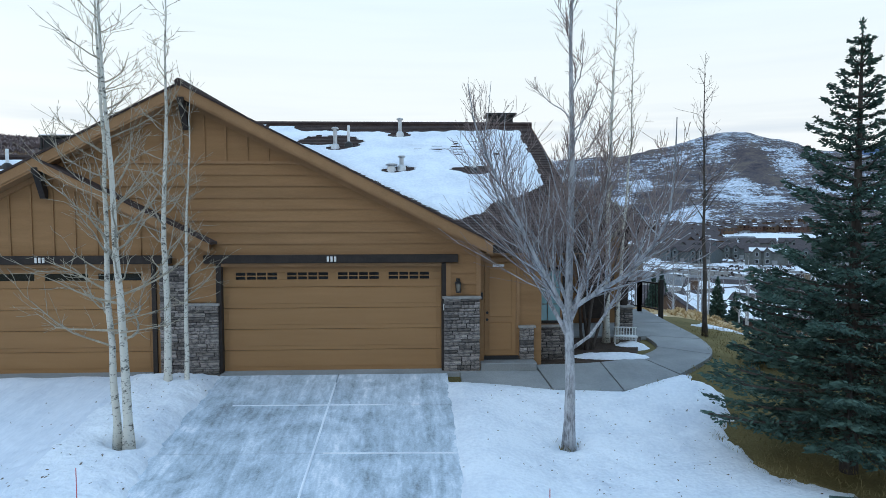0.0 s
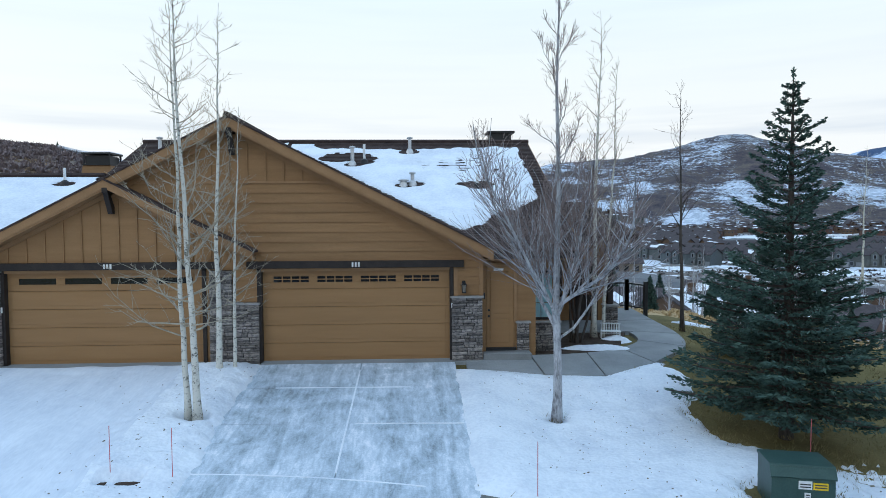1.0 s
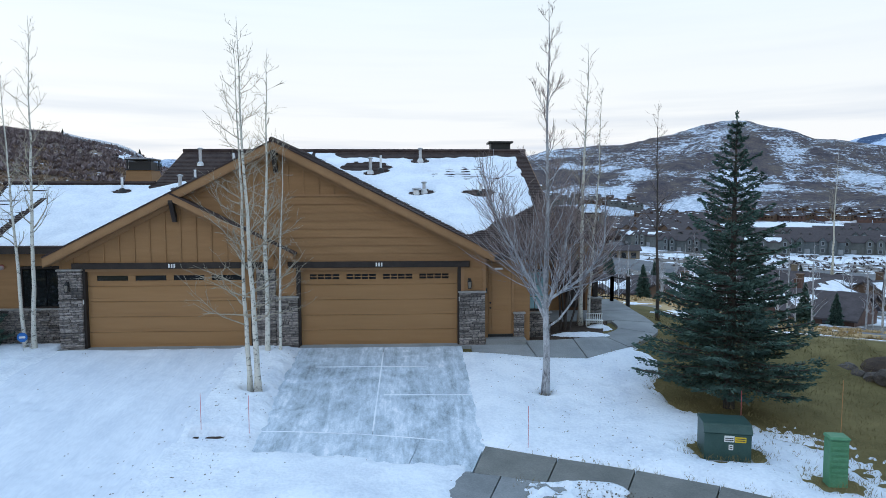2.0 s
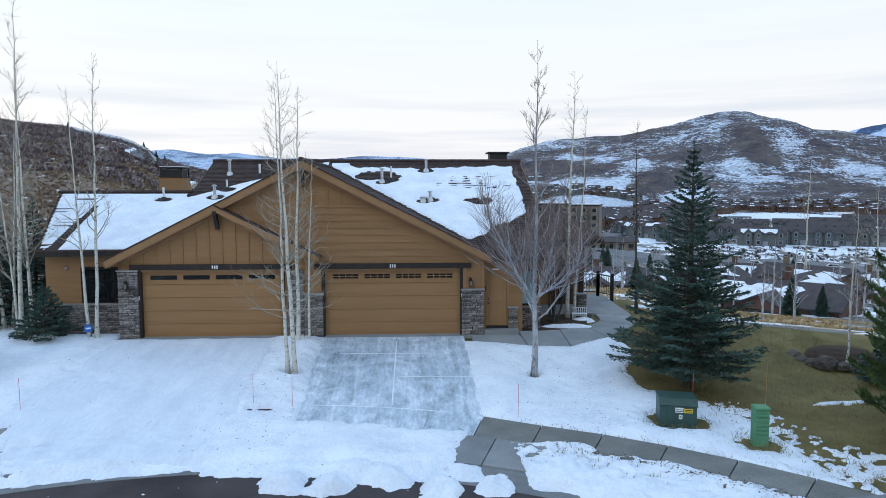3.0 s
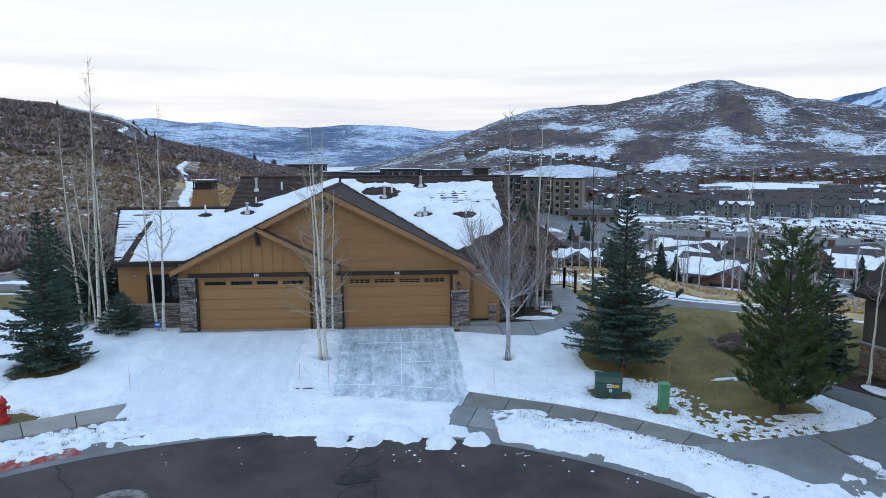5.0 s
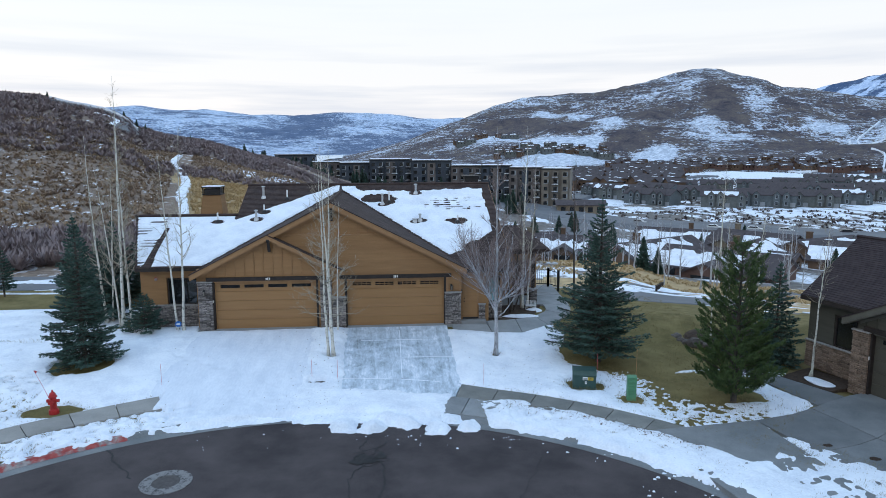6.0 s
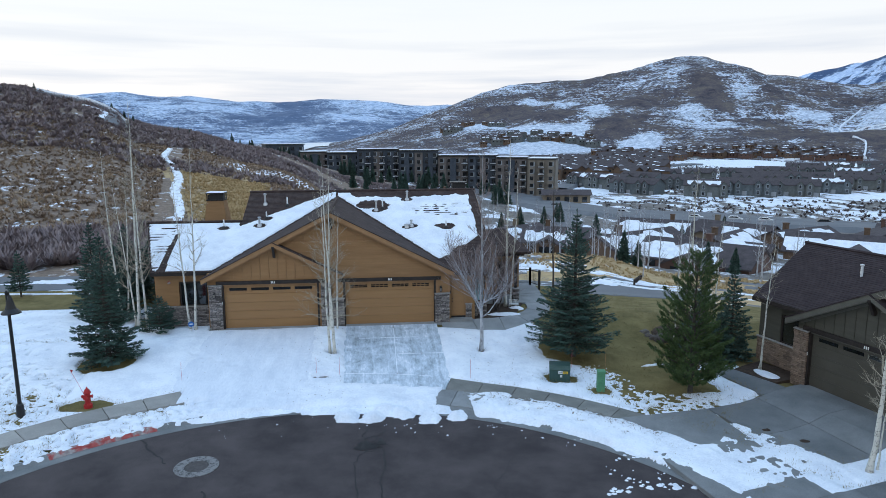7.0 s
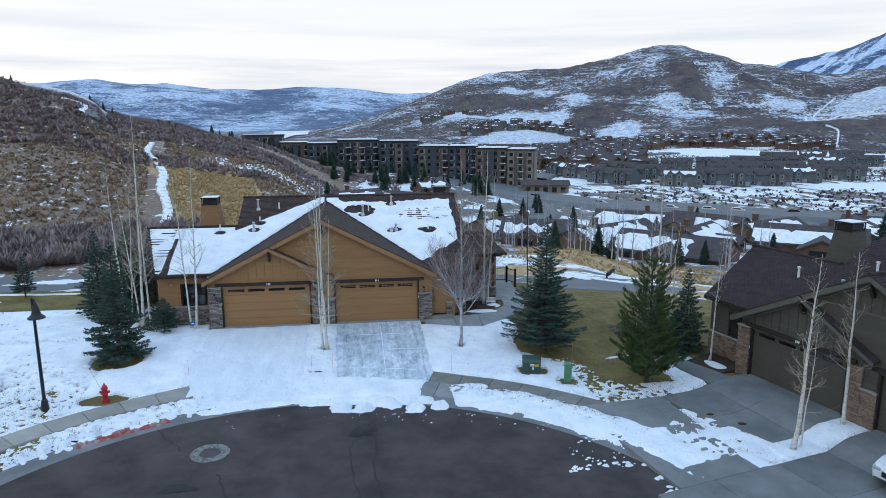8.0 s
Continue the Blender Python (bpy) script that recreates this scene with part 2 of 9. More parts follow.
def lot_z(x, y):
    """The finished ground of the lots, roads and lawns near the houses."""
    x, y = np.asarray(x, float), np.asarray(y, float)
    fall = np.where(y < 15, -0.09 * (15 - y) - 0.014 * (x + 5) * np.clip((15 - y) / 4, 0, 1), 0.0)
    fall = fall - 0.26 * smooth_step(0.5, 2.0, x) * smooth_step(14.3, 12.3, y) * smooth_step(5.0, 9.0, y)
    rho = np.hypot(x - CUL[0], y - CUL[1])
    pad = smooth_step(9.5, 15.0, x) * smooth_step(17.6, 22.0, rho) * np.clip((15 - y) / 10, 0, 1)
    fall = fall + (-0.45 - fall) * pad
    low = road_z(x)
    share = smooth_step(14.2, 19.0, rho)
    walk = low + 0.13 + 0.02 * (rho - 14.5)
    return np.where(y < 12, np.maximum(fall, walk) * share + walk * (1 - share), fall)


def far_z(az, r):
    """Height of the wider land by bearing (degrees from +y, right) and distance from the houses."""
    az, r = np.asarray(az, float), np.asarray(r, float)
    valley = np.interp(r, (0, 4, 8, 12, 20, 28, 33, 45, 60, 79, 95, 150, 230, 420, 760, 1000, 5000), (0, -0.1, -0.8, -1.5, -3.0, -4.4, -5.1, -5.6, -6.8, -10.8, -13.8, -16.5, -19.0, -21, -22, -20, -20))
    steep = np.interp(r, (0, 33, 42, 55, 79, 95, 110), (0, 0, -1.1, -2.6, -1.0, -0.2, 0))
    valley = valley + steep * smooth_step(21, 28, az)
    valley = valley + 6.5 * np.exp(-((az - 1) / 9.0) ** 2) * smooth_step(170, 250, r) * smooth_step(430, 340, r)
    # sagebrush hill behind, falling from left to right
    crest = np.interp(az, (-180, -90, -60, -40, -33, -30, -26.6, -24.5, -23.8, -22.5, -21.6, -20.8, -20.2, -18.5, -14.8, -11.3, -9, -6, -2, 5, 12, 180), (20, 40, 40, 31, 28, 26.7, 25.5, 23.1, 22.6, 21.8, 20.4, 18.4, 15.8, 14.0, 10.9, 5.8, 3.3, 1.0, -3.5, -12, -20, 20))
    hill = np.where(r < 240, crest * smooth_step(22, 240, r) ** 0.9, crest + (-22 - crest) * smooth_step(240, 620, r))
    side = smooth_step(4, -9, az)
    land = valley + (np.maximum(hill, valley) - valley) * side
    # the bare mountain across the valley
    top = np.interp(az, (-4, 2, 4.7, 6.1, 7.7, 9.9, 11, 13.2, 17.4, 21.5, 25, 27, 29, 31, 33, 38, 46, 70, 120), (-20, 28, 60, 72, 89, 110, 122, 139, 140, 158, 184, 190, 174, 152, 144, 112, 140, 160, 0))
    mount = (top + 20) * smooth_step(820, 1750, r) ** 1.25 * (1 - 0.9 * smooth_step(1800, 2900, r))
    # blue ranges far off
    range_top = np.interp(az, (-120, -40, -27, -22.4, -20.2, -17.4, -14.6, -11.3, -7.8, -4, 0, 3.7, 5, 12, 20, 31, 33.9, 36, 38.2, 40.4, 42, 47, 60, 120), (150, 220, 215, 214, 234, 216, 226, 192, 183, 202, 197, 176, 172, 150, 100, 215, 294, 316, 372, 455, 492, 560, 300, 100))
    ranges = (range_top + 20) * smooth_step(2300, 4200, r) ** 1.3
    return land + np.maximum(mount, ranges)


def land_z(x, y):
    x, y = np.asarray(x, float), np.asarray(y, float)
    dx, dy = x + 3.0, y + 10.0
    r, az = np.hypot(dx, dy) - 25.0, np.degrees(np.arctan2(dx, dy))
    # the lawn beyond the walk starts to fall sooner
    early = smooth_step(19, 27, az) * smooth_step(46, 39, az)
    near = smooth_step(8, 20, r) * (1 - early) + smooth_step(2, 11, r) * early
    return lot_z(x, y) * (1 - near) + far_z(az, np.maximum(r, 0)) * near


def vnoise(x, y, scale, octaves=4, seed=0):
    """Smooth value noise on arrays, about -1 to 1."""
    total, amp, norm = 0.0, 1.0, 0.0
    for o in range(octaves):
        u, v = x * scale + 17.3 * (seed + o), y * scale - 9.1 * (seed + o)
        iu, iv = np.floor(u), np.floor(v)
        fu, fv = u - iu, v - iv
        fu, fv = fu * fu * (3 - 2 * fu), fv * fv * (3 - 2 * fv)

        def h(a, b):
            s = np.sin(a * 127.1 + b * 311.7 + seed * 74.7 + o * 13.7) * 43758.5453
            return s - np.floor(s)
        total = total + amp * ((h(iu, iv) * (1 - fu) + h(iu + 1, iv) * fu) * (1 - fv) + (h(iu, iv + 1) * (1 - fu) + h(iu + 1, iv + 1) * fu) * fv - 0.5) * 2
        norm, amp, scale = norm + amp, amp * 0.5, scale * 2
    return total / norm


def grid_mesh(name, verts, faces, material, attrs=None, smooth=True):
    me = bpy.data.meshes.new(name)
    me.from_pydata(verts, [], faces)
    for key, values in (attrs or {}).items():
        a = me.attributes.new(key, "FLOAT", "POINT")
        a.data.foreach_set("value", np.asarray(values, dtype=np.float32))
    for m in (material if isinstance(material, (list, tuple)) else [material]):
        me.materials.append(m)
    if smooth:
        me.polygons.foreach_set("use_smooth", [True] * len(me.polygons))
    me.update()
    return me


# ---------- ground to the horizon ----------
SNOW_PAIR = ((0.66, 0.71, 0.80), (0.84, 0.87, 0.92))
HILLSIDE = mixed_surface("sagebrush_hillside", ((0.150, 0.112, 0.092), (0.265, 0.198, 0.150)), SNOW_PAIR, 0.62, 0.575, 0.64, (1.0, 0.6, 1), 9, "snow", 0.8, 0.4)
DRY_GRASS = mixed_surface("golden_dry_grass", ((0.33, 0.235, 0.125), (0.47, 0.345, 0.19)), SNOW_PAIR, 0.25, 0.60, 0.66, (1, 0.5, 1), 7, "snow", 0.5, 0.2)
VALLEY = mixed_surface("valley_floor", ((0.105, 0.098, 0.096), (0.20, 0.182, 0.165)), SNOW_PAIR, 0.14, 0.52, 0.57, (1, 0.45, 1), 9, "snow", 0.5, 0.5)


def brushy_slope(name, tones, snow_pair, grain, low, high, contour, patch, bump, dist):
    """Thin snow between bushes: fine grain, streaks along the contours and darker thickets; the vertex value 'snow' shifts the share of snow."""
    m = bpy.data.materials.new(name)
    m.use_nodes = True
    nt = m.node_tree
    b = nt.nodes["Principled BSDF"]
    b.inputs["Roughness"].default_value, b.inputs["Specular IOR Level"].default_value = 0.9, 0.15
    co = nt.nodes.new("ShaderNodeTexCoord")

    def grained(scale, detail, rough, stretch=(1, 1, 1), twist=0.0):
        mp = nt.nodes.new("ShaderNodeMapping")
        mp.inputs["Scale"].default_value = stretch
        link(nt, co.outputs["Object"], mp.inputs[0])
        n = nt.nodes.new("ShaderNodeTexNoise")
        n.inputs["Scale"].default_value, n.inputs["Detail"].default_value, n.inputs["Roughness"].default_value, n.inputs["Distortion"].default_value = scale, detail, rough, twist
        link(nt, mp.outputs[0], n.inputs[0])
        return n.outputs[0]

    def total(pairs):
        out = None
        for socket, k in pairs:
            q = nt.nodes.new("ShaderNodeMath")
            q.operation = "MULTIPLY_ADD"
            q.inputs[1].default_value = k
            link(nt, socket, q.inputs[0])
            if out is not None:
                link(nt, out, q.inputs[2])
            else:
                q.inputs[2].default_value = 0.0
            out = q.outputs[0]
        return out
    at = nt.nodes.new("ShaderNodeAttribute")
    at.attribute_name = "snow"
    fine, lines, broad = grained(grain, 10, 0.72), grained(contour, 8, 0.7, (0.28, 0.28, 3.2), 0.6), grained(patch, 9, 0.68, twist=0.8)
    share = total(((fine, 0.80), (lines, 0.55), (broad, 0.55), (at.outputs["Fac"], 1.0)))
    cut = nt.nodes.new("ShaderNodeMapRange")
    cut.inputs[1].default_value, cut.inputs[2].default_value = low, high
    link(nt, share, cut.inputs[0])
    tone = nt.nodes.new("ShaderNodeValToRGB")
    tone.color_ramp.elements[0].position, tone.color_ramp.elements[0].color = 0.36, (*tones[0], 1)
    tone.color_ramp.elements[1].position, tone.color_ramp.elements[1].color = 0.64, (*tones[-1], 1)
    for k, c in enumerate(tones[1:-1]):
        e = tone.color_ramp.elements.new(0.36 + 0.28 * (k + 1) / (len(tones) - 1))
        e.color = (*c, 1)
    link(nt, total(((grained(patch * 1.7, 10, 0.75), 0.6), (grained(grain * 1.6, 8, 0.7), 0.4))), tone.inputs[0])
    white = nt.nodes.new("ShaderNodeValToRGB")
    white.color_ramp.elements[0].position, white.color_ramp.elements[0].color = 0.40, (*snow_pair[0], 1)
    white.color_ramp.elements[1].position, white.color_ramp.elements[1].color = 0.60, (*snow_pair[1], 1)
    link(nt, grained(grain * 0.7, 8, 0.7), white.inputs[0])
    mix = nt.nodes.new("ShaderNodeMix")
    mix.data_type = "RGBA"
    link(nt, cut.outputs[0], mix.inputs[0])
    link(nt, tone.outputs[0], mix.inputs[6])
    link(nt, white.outputs[0], mix.inputs[7])
    link(nt, mix.outputs[2], b.inputs["Base Color"])
    bp = nt.nodes.new("ShaderNodeBump")
    bp.inputs["Strength"].default_value, bp.inputs["Distance"].default_value = bump, dist
    link(nt, fine, bp.inputs["Height"])
    link(nt, bp.outputs[0], b.inputs["Normal"])
    return m


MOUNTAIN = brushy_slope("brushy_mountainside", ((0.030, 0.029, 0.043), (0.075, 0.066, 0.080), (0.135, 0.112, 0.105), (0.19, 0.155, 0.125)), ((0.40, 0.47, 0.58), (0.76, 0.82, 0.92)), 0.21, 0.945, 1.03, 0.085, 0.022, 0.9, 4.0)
# far ranges: the blue of distant haze is put into forest and snow tones
SKI_RANGE = brushy_slope("dark_hazed_forested_ski_range", ((0.035, 0.066, 0.135), (0.060, 0.100, 0.19), (0.10, 0.15, 0.25)), ((0.34, 0.46, 0.66), (0.62, 0.72, 0.88)), 0.07, 0.91, 1.02, 0.030, 0.008, 0.5, 12.0)
FAR_RANGE = brushy_slope("hazed_forested_range", ((0.060, 0.095, 0.175), (0.105, 0.150, 0.245), (0.17, 0.21, 0.29)), ((0.33, 0.44, 0.62), (0.62, 0.71, 0.84)), 0.085, 0.91, 1.03, 0.045, 0.008, 0.6, 12.0)


# open snowfields, thin-brush slopes and dark thickets: bearing, distance, half-widths, amount
SNOWFIELDS = [
    (15.2, 945, 4.2, 85, 0.45), (12.4, 832, 1.6, 30, 0.35), (15.8, 1140, 3.2, 26, 0.40), (9.6, 1180, 2.0, 45, 0.35), (8.2, 1285, 1.6, 30, 0.3), (23.0, 1050, 1.3, 38, 0.45),
    (33.5, 745, 8.5, 95, 0.30), (40, 690, 3.5, 60, 0.2), (19.5, 335, 3.0, 16, 0.3), (41.5, 350, 3.5, 22, 0.35), (34, 300, 7, 14, 0.08), (2.6, 225, 2.6, 28, 0.3), (-12.2, 124, 1.5, 9, 0.24), (-9.6, 118, 1.6, 8, 0.22), (-6.7, 118, 2.0, 12, 0.26), (-3.4, 160, 1.8, 24, 0.28),
    (14.0, 1430, 1.5, 70, 0.14), (18.5, 1250, 1.7, 75, 0.15), (16.4, 1378, 1.0, 45, 0.12), (30.1, 1384, 1.1, 75, 0.13), (26.4, 1250, 2.2, 45, 0.10), (28.0, 1160, 4.0, 40, 0.12), (34.4, 1285, 1.6, 40, 0.2), (40.5, 1270, 3.0, 90, 0.16), (12.4, 1600, 3.0, 60, 0.12), (23.5, 1420, 2.5, 90, 0.08),
    (10.9, 1345, 2.3, 55, -0.30), (15.9, 1245, 1.5, 45, -0.32), (13.6, 1270, 1.6, 40, -0.25), (19.8, 1135, 1.8, 40, -0.2), (27.3, 1370, 0.9, 48, -0.42), (28.6, 1290, 0.9, 35, -0.3), (22.0, 1290, 2.4, 30, -0.16), (32.5, 1190, 3.5, 28, -0.2), (36.2, 1105, 5.0, 35, -0.3)]


def rough_z(X, Y):
    """Swells and ridges that the wider land carries on top of its large shape."""
    d = np.hypot(X + 3, Y + 10) - 25
    az = np.degrees(np.arctan2(X + 3, Y + 10))
    rough = vnoise(X, Y, 0.045, 4, 3) * smooth_step(45, 110, d) * 1.1
    rough = rough + vnoise(X, Y, 0.0065, 6, 5) * smooth_step(700, 1300, d) * 34 * smooth_step(-1, 10, az) * (1 - 0.55 * smooth_step(1550, 1750, d) * (1 - smooth_step(1900, 2400, d)))
    return rough + ((1 - np.abs(vnoise(X, Y, 0.0016, 6, 9))) * 60 - 40) * smooth_step(2400, 3600, d)


def build_ground():
    ang = sorted(set(np.round(np.concatenate([np.arange(-60, 60, 0.4), np.arange(60, 300, 6.0)]), 3)))
    rad = [0.0]
    while rad[-1] < 4900:
        rad.append(rad[-1] + max(0.9, 0.034 * rad[-1] if rad[-1] < 800 else 20 if rad[-1] < 1750 else 45))
    rad = np.array(rad[1:])
    a = np.radians(np.array(ang))
    A, R = np.meshgrid(a, rad)
    X, Y = -3.0 + R * np.sin(A), -10.0 + R * np.cos(A)
    Z = land_z(X, Y)
    rho = np.hypot(X - CUL[0], Y - CUL[1])
    Z = Z - 0.07 - 0.25 * smooth_step(15.6, 14.6, rho)
    d = R - 25
    Z = Z + rough_z(X, Y)
    Z = Z - 0.2 * smooth_step(0.3, 1.2, (X - 13.9) * 0.605 - (Y - 5.7) * 0.796) * (Y < 9) * (X < 24) * (Y > -8)
    # how snowy each stretch is
    az = np.degrees(A)
    snow = np.full(X.shape, -0.14)
    snow = np.where(d > 12, -0.005 + 0.06 * vnoise(X, Y, 0.03, 3, 11), snow)
    snow = np.where((d > 24) & (az > 4), 0.04 + 0.12 * vnoise(X, Y, 0.10, 3, 17), snow)
    snow = np.where((d > 70) & (az > 4), 0.02 + 0.11 * vnoise(X, Y, 0.03, 4, 12), snow)
    snow = np.where(d > 800, -0.03 + 0.13 * vnoise(X, Y, 0.0095, 6, 13), snow)
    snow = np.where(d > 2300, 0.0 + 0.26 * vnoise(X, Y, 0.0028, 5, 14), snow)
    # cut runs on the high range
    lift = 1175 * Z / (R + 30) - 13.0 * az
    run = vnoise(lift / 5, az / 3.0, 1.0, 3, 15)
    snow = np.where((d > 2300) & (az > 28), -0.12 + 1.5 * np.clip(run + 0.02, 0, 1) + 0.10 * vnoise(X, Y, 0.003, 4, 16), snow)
    wa, wr = az + 0.9 * vnoise(X, Y, 0.006, 4, 18), d + 45 * vnoise(X, Y, 0.007, 4, 19) * smooth_step(400, 900, d)
    for a0, r0, da, dr, amount in SNOWFIELDS:
        snow = snow + amount * np.exp(-(((wa - a0) / da) ** 2 + ((wr - r0) / dr) ** 2) ** 1.5)
    na, nr = len(ang), len(rad)
    idx = lambda i, j: 1 + i * na + j % na
    verts = [(-3.0, -10.0, float(lot_z(-3.0, -10.0)) - 0.4)] + np.stack([X, Y, Z], -1).reshape(-1, 3).tolist()
    faces, mats = [], []
    jit = vnoise(X, Y, 0.05, 3, 21)
    for i in range(nr - 1):
        for j in range(na):
            faces.append((idx(i, j), idx(i, j + 1), idx(i + 1, j + 1), idx(i + 1, j)))
            dd, aa = d[i, j], az[i, j % na]
            q = dd + jit[i, j] * 10
            golden = (34 < dd < 98 + jit[i, j] * 22 and -17.6 < aa + jit[i, j] * 3.5 < -8.4 - 0.035 * (dd - 60)) or (30 < q < 74 and 8 < aa < 60 and jit[i, j] > -0.35)
            if q < (24 if aa < -18 else 12 if aa < 4 else 29):
                mats.append(0)
            elif golden:
                mats.append(2)
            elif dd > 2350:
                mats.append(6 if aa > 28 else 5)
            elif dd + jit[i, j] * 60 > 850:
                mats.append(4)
            elif aa + jit[i, j] * 2 < np.interp(dd, (40, 120, 260, 500), (9, 6, 2, -6)):
                mats.append(1)
            else:
                mats.append(3)
    for j in range(na):
        faces.append((0, idx(0, j + 1), idx(0, j)))
        mats.append(0)
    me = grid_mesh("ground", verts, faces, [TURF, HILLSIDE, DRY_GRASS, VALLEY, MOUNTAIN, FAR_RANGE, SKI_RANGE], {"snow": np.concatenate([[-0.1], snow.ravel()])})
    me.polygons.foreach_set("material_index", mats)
    tagged(new("ground", me), "lawn, sagebrush hillside, snowy valley and distant mountains", "ground", kind="structure")


build_ground()


# ---------- road, kerb, pavements, drives ----------
def ring_mesh(name, profile, a0, a1, step, material, lift=0.0):
    """Sweeps a cross-section of (radius, height above the road) round the turning circle between two bearings in degrees."""
    n = max(2, int((a1 - a0) / step) + 1)
    verts, faces = [], []
    for k in range(n):
        a = radians(a0 + (a1 - a0) * k / (n - 1))
        for r, h in profile:
            x, y = CUL[0] + r * math.sin(a), CUL[1] + r * math.cos(a)
            verts.append((x, y, road_z(x) + h + lift))
    m = len(profile)
    for k in range(n - 1):
        for i in range(m - 1):
            faces.append((k * m + i, k * m + i + 1, (k + 1) * m + i + 1, (k + 1) * m + i))
    return grid_mesh(name, verts, faces, material, smooth=False)


road = new("road", ring_mesh("road", [(0.05, 0.03), (3, 0.025), (7, 0.015), (11, 0.005), (KERB, 0.0)], -180, 180, 2.0, ASPHALT))
tagged(road, "dark worn asphalt turning circle with cracks and stains", "road", kind="structure")
bm = bmesh.new()
prism(bm, [(-11, -90, -0.96), (-0.5, -90, -0.96), (-0.5, -19, -0.96), (-11, -19, -0.96)], (0, 0, -0.2))
part("road_entry", bm, ASPHALT, road)
kerb = new("kerb", ring_mesh("kerb", [(KERB - 0.02, -0.1), (KERB - 0.01, 0.012), (KERB + 0.42, -0.005), (KERB + 0.56, 0.11), (KERB + 0.72, 0.13), (KERB + 0.74, -0.2)], -140, 140, 1.0, DAMP_CONCRETE))
tagged(kerb, "concrete kerb and gutter round the turning circle", "kerb", kind="structure")
RED_PAINT = mixed_surface("worn_red_kerb_paint", ((0.26, 0.05, 0.05), (0.38, 0.09, 0.08)), ((0.22, 0.19, 0.185), (0.34, 0.31, 0.30)), 2.2, 0.46, 0.58, (1, 1, 1), 8)
part("red_stripe", bmesh.new(), RED_PAINT, kerb, "worn red fire-lane paint").data = ring_mesh("red_stripe", [(KERB + 0.40, 0.002), (KERB + 0.56, 0.116), (KERB + 0.73, 0.136)], -42, -27.5, 1.0, RED_PAINT)


def lot_slab(bm, outline, top=0.0, depth=0.18, cut=1.0):
    """A slab with a plan outline (4 corners), draped on the lot, subdivided."""
    p = [Vector((*q, 0)) for q in outline]
    nu = max(1, int(max((p[1] - p[0]).length, (p[2] - p[3]).length) / cut))
    nv = max(1, int(max((p[3] - p[0]).length, (p[2] - p[1]).length) / cut))
    rows = []
    for j in range(nv + 1):
        row = []
        for i in range(nu + 1):
            q = p[0].lerp(p[1], i / nu).lerp(p[3].lerp(p[2], i / nu), j / nv)
            row.append(bm.verts.new((q.x, q.y, float(lot_z(q.x, q.y)) + top)))
        rows.append(row)
    for j in range(nv):
        for i in range(nu):
            bm.faces.new((rows[j][i], rows[j][i + 1], rows[j + 1][i + 1], rows[j + 1][i]))
    edge = rows[0][:-1] + [r[-1] for r in rows[:-1]] + rows[-1][:0:-1] + [r[0] for r in rows[:0:-1]]
    low = [bm.verts.new(v.co - Vector((0, 0, depth))) for v in edge]
    for i in range(len(edge)):
        k = (i + 1) % len(edge)
        bm.faces.new((edge[i], low[i], low[k], edge[k]))


def ring_point(r, a):
    return (CUL[0] + r * math.sin(radians(a)), CUL[1] + r * math.cos(radians(a)))


pavement = thing("pavement", "pale concrete pavement laid in panels round the turning circle", "pavement", kind="structure")
for a0, a1 in ((-88, -22.5), (17.0, 98.0)):
    n = round((a1 - a0) / 5.1)
    for k in range(n):
        b0, b1 = a0 + (a1 - a0) * k / n + 0.05, a0 + (a1 - a0) * (k + 1) / n - 0.05
        bm = bmesh.new()
        lot_slab(bm, [ring_point(WALK_IN, b0), ring_point(WALK_IN, b1), ring_point(WALK_OUT, b1), ring_point(WALK_OUT, b0)], 0.02)
        part("slab", bm, STAINED_CONCRETE if a0 > 0 else PALE_CONCRETE, pavement)


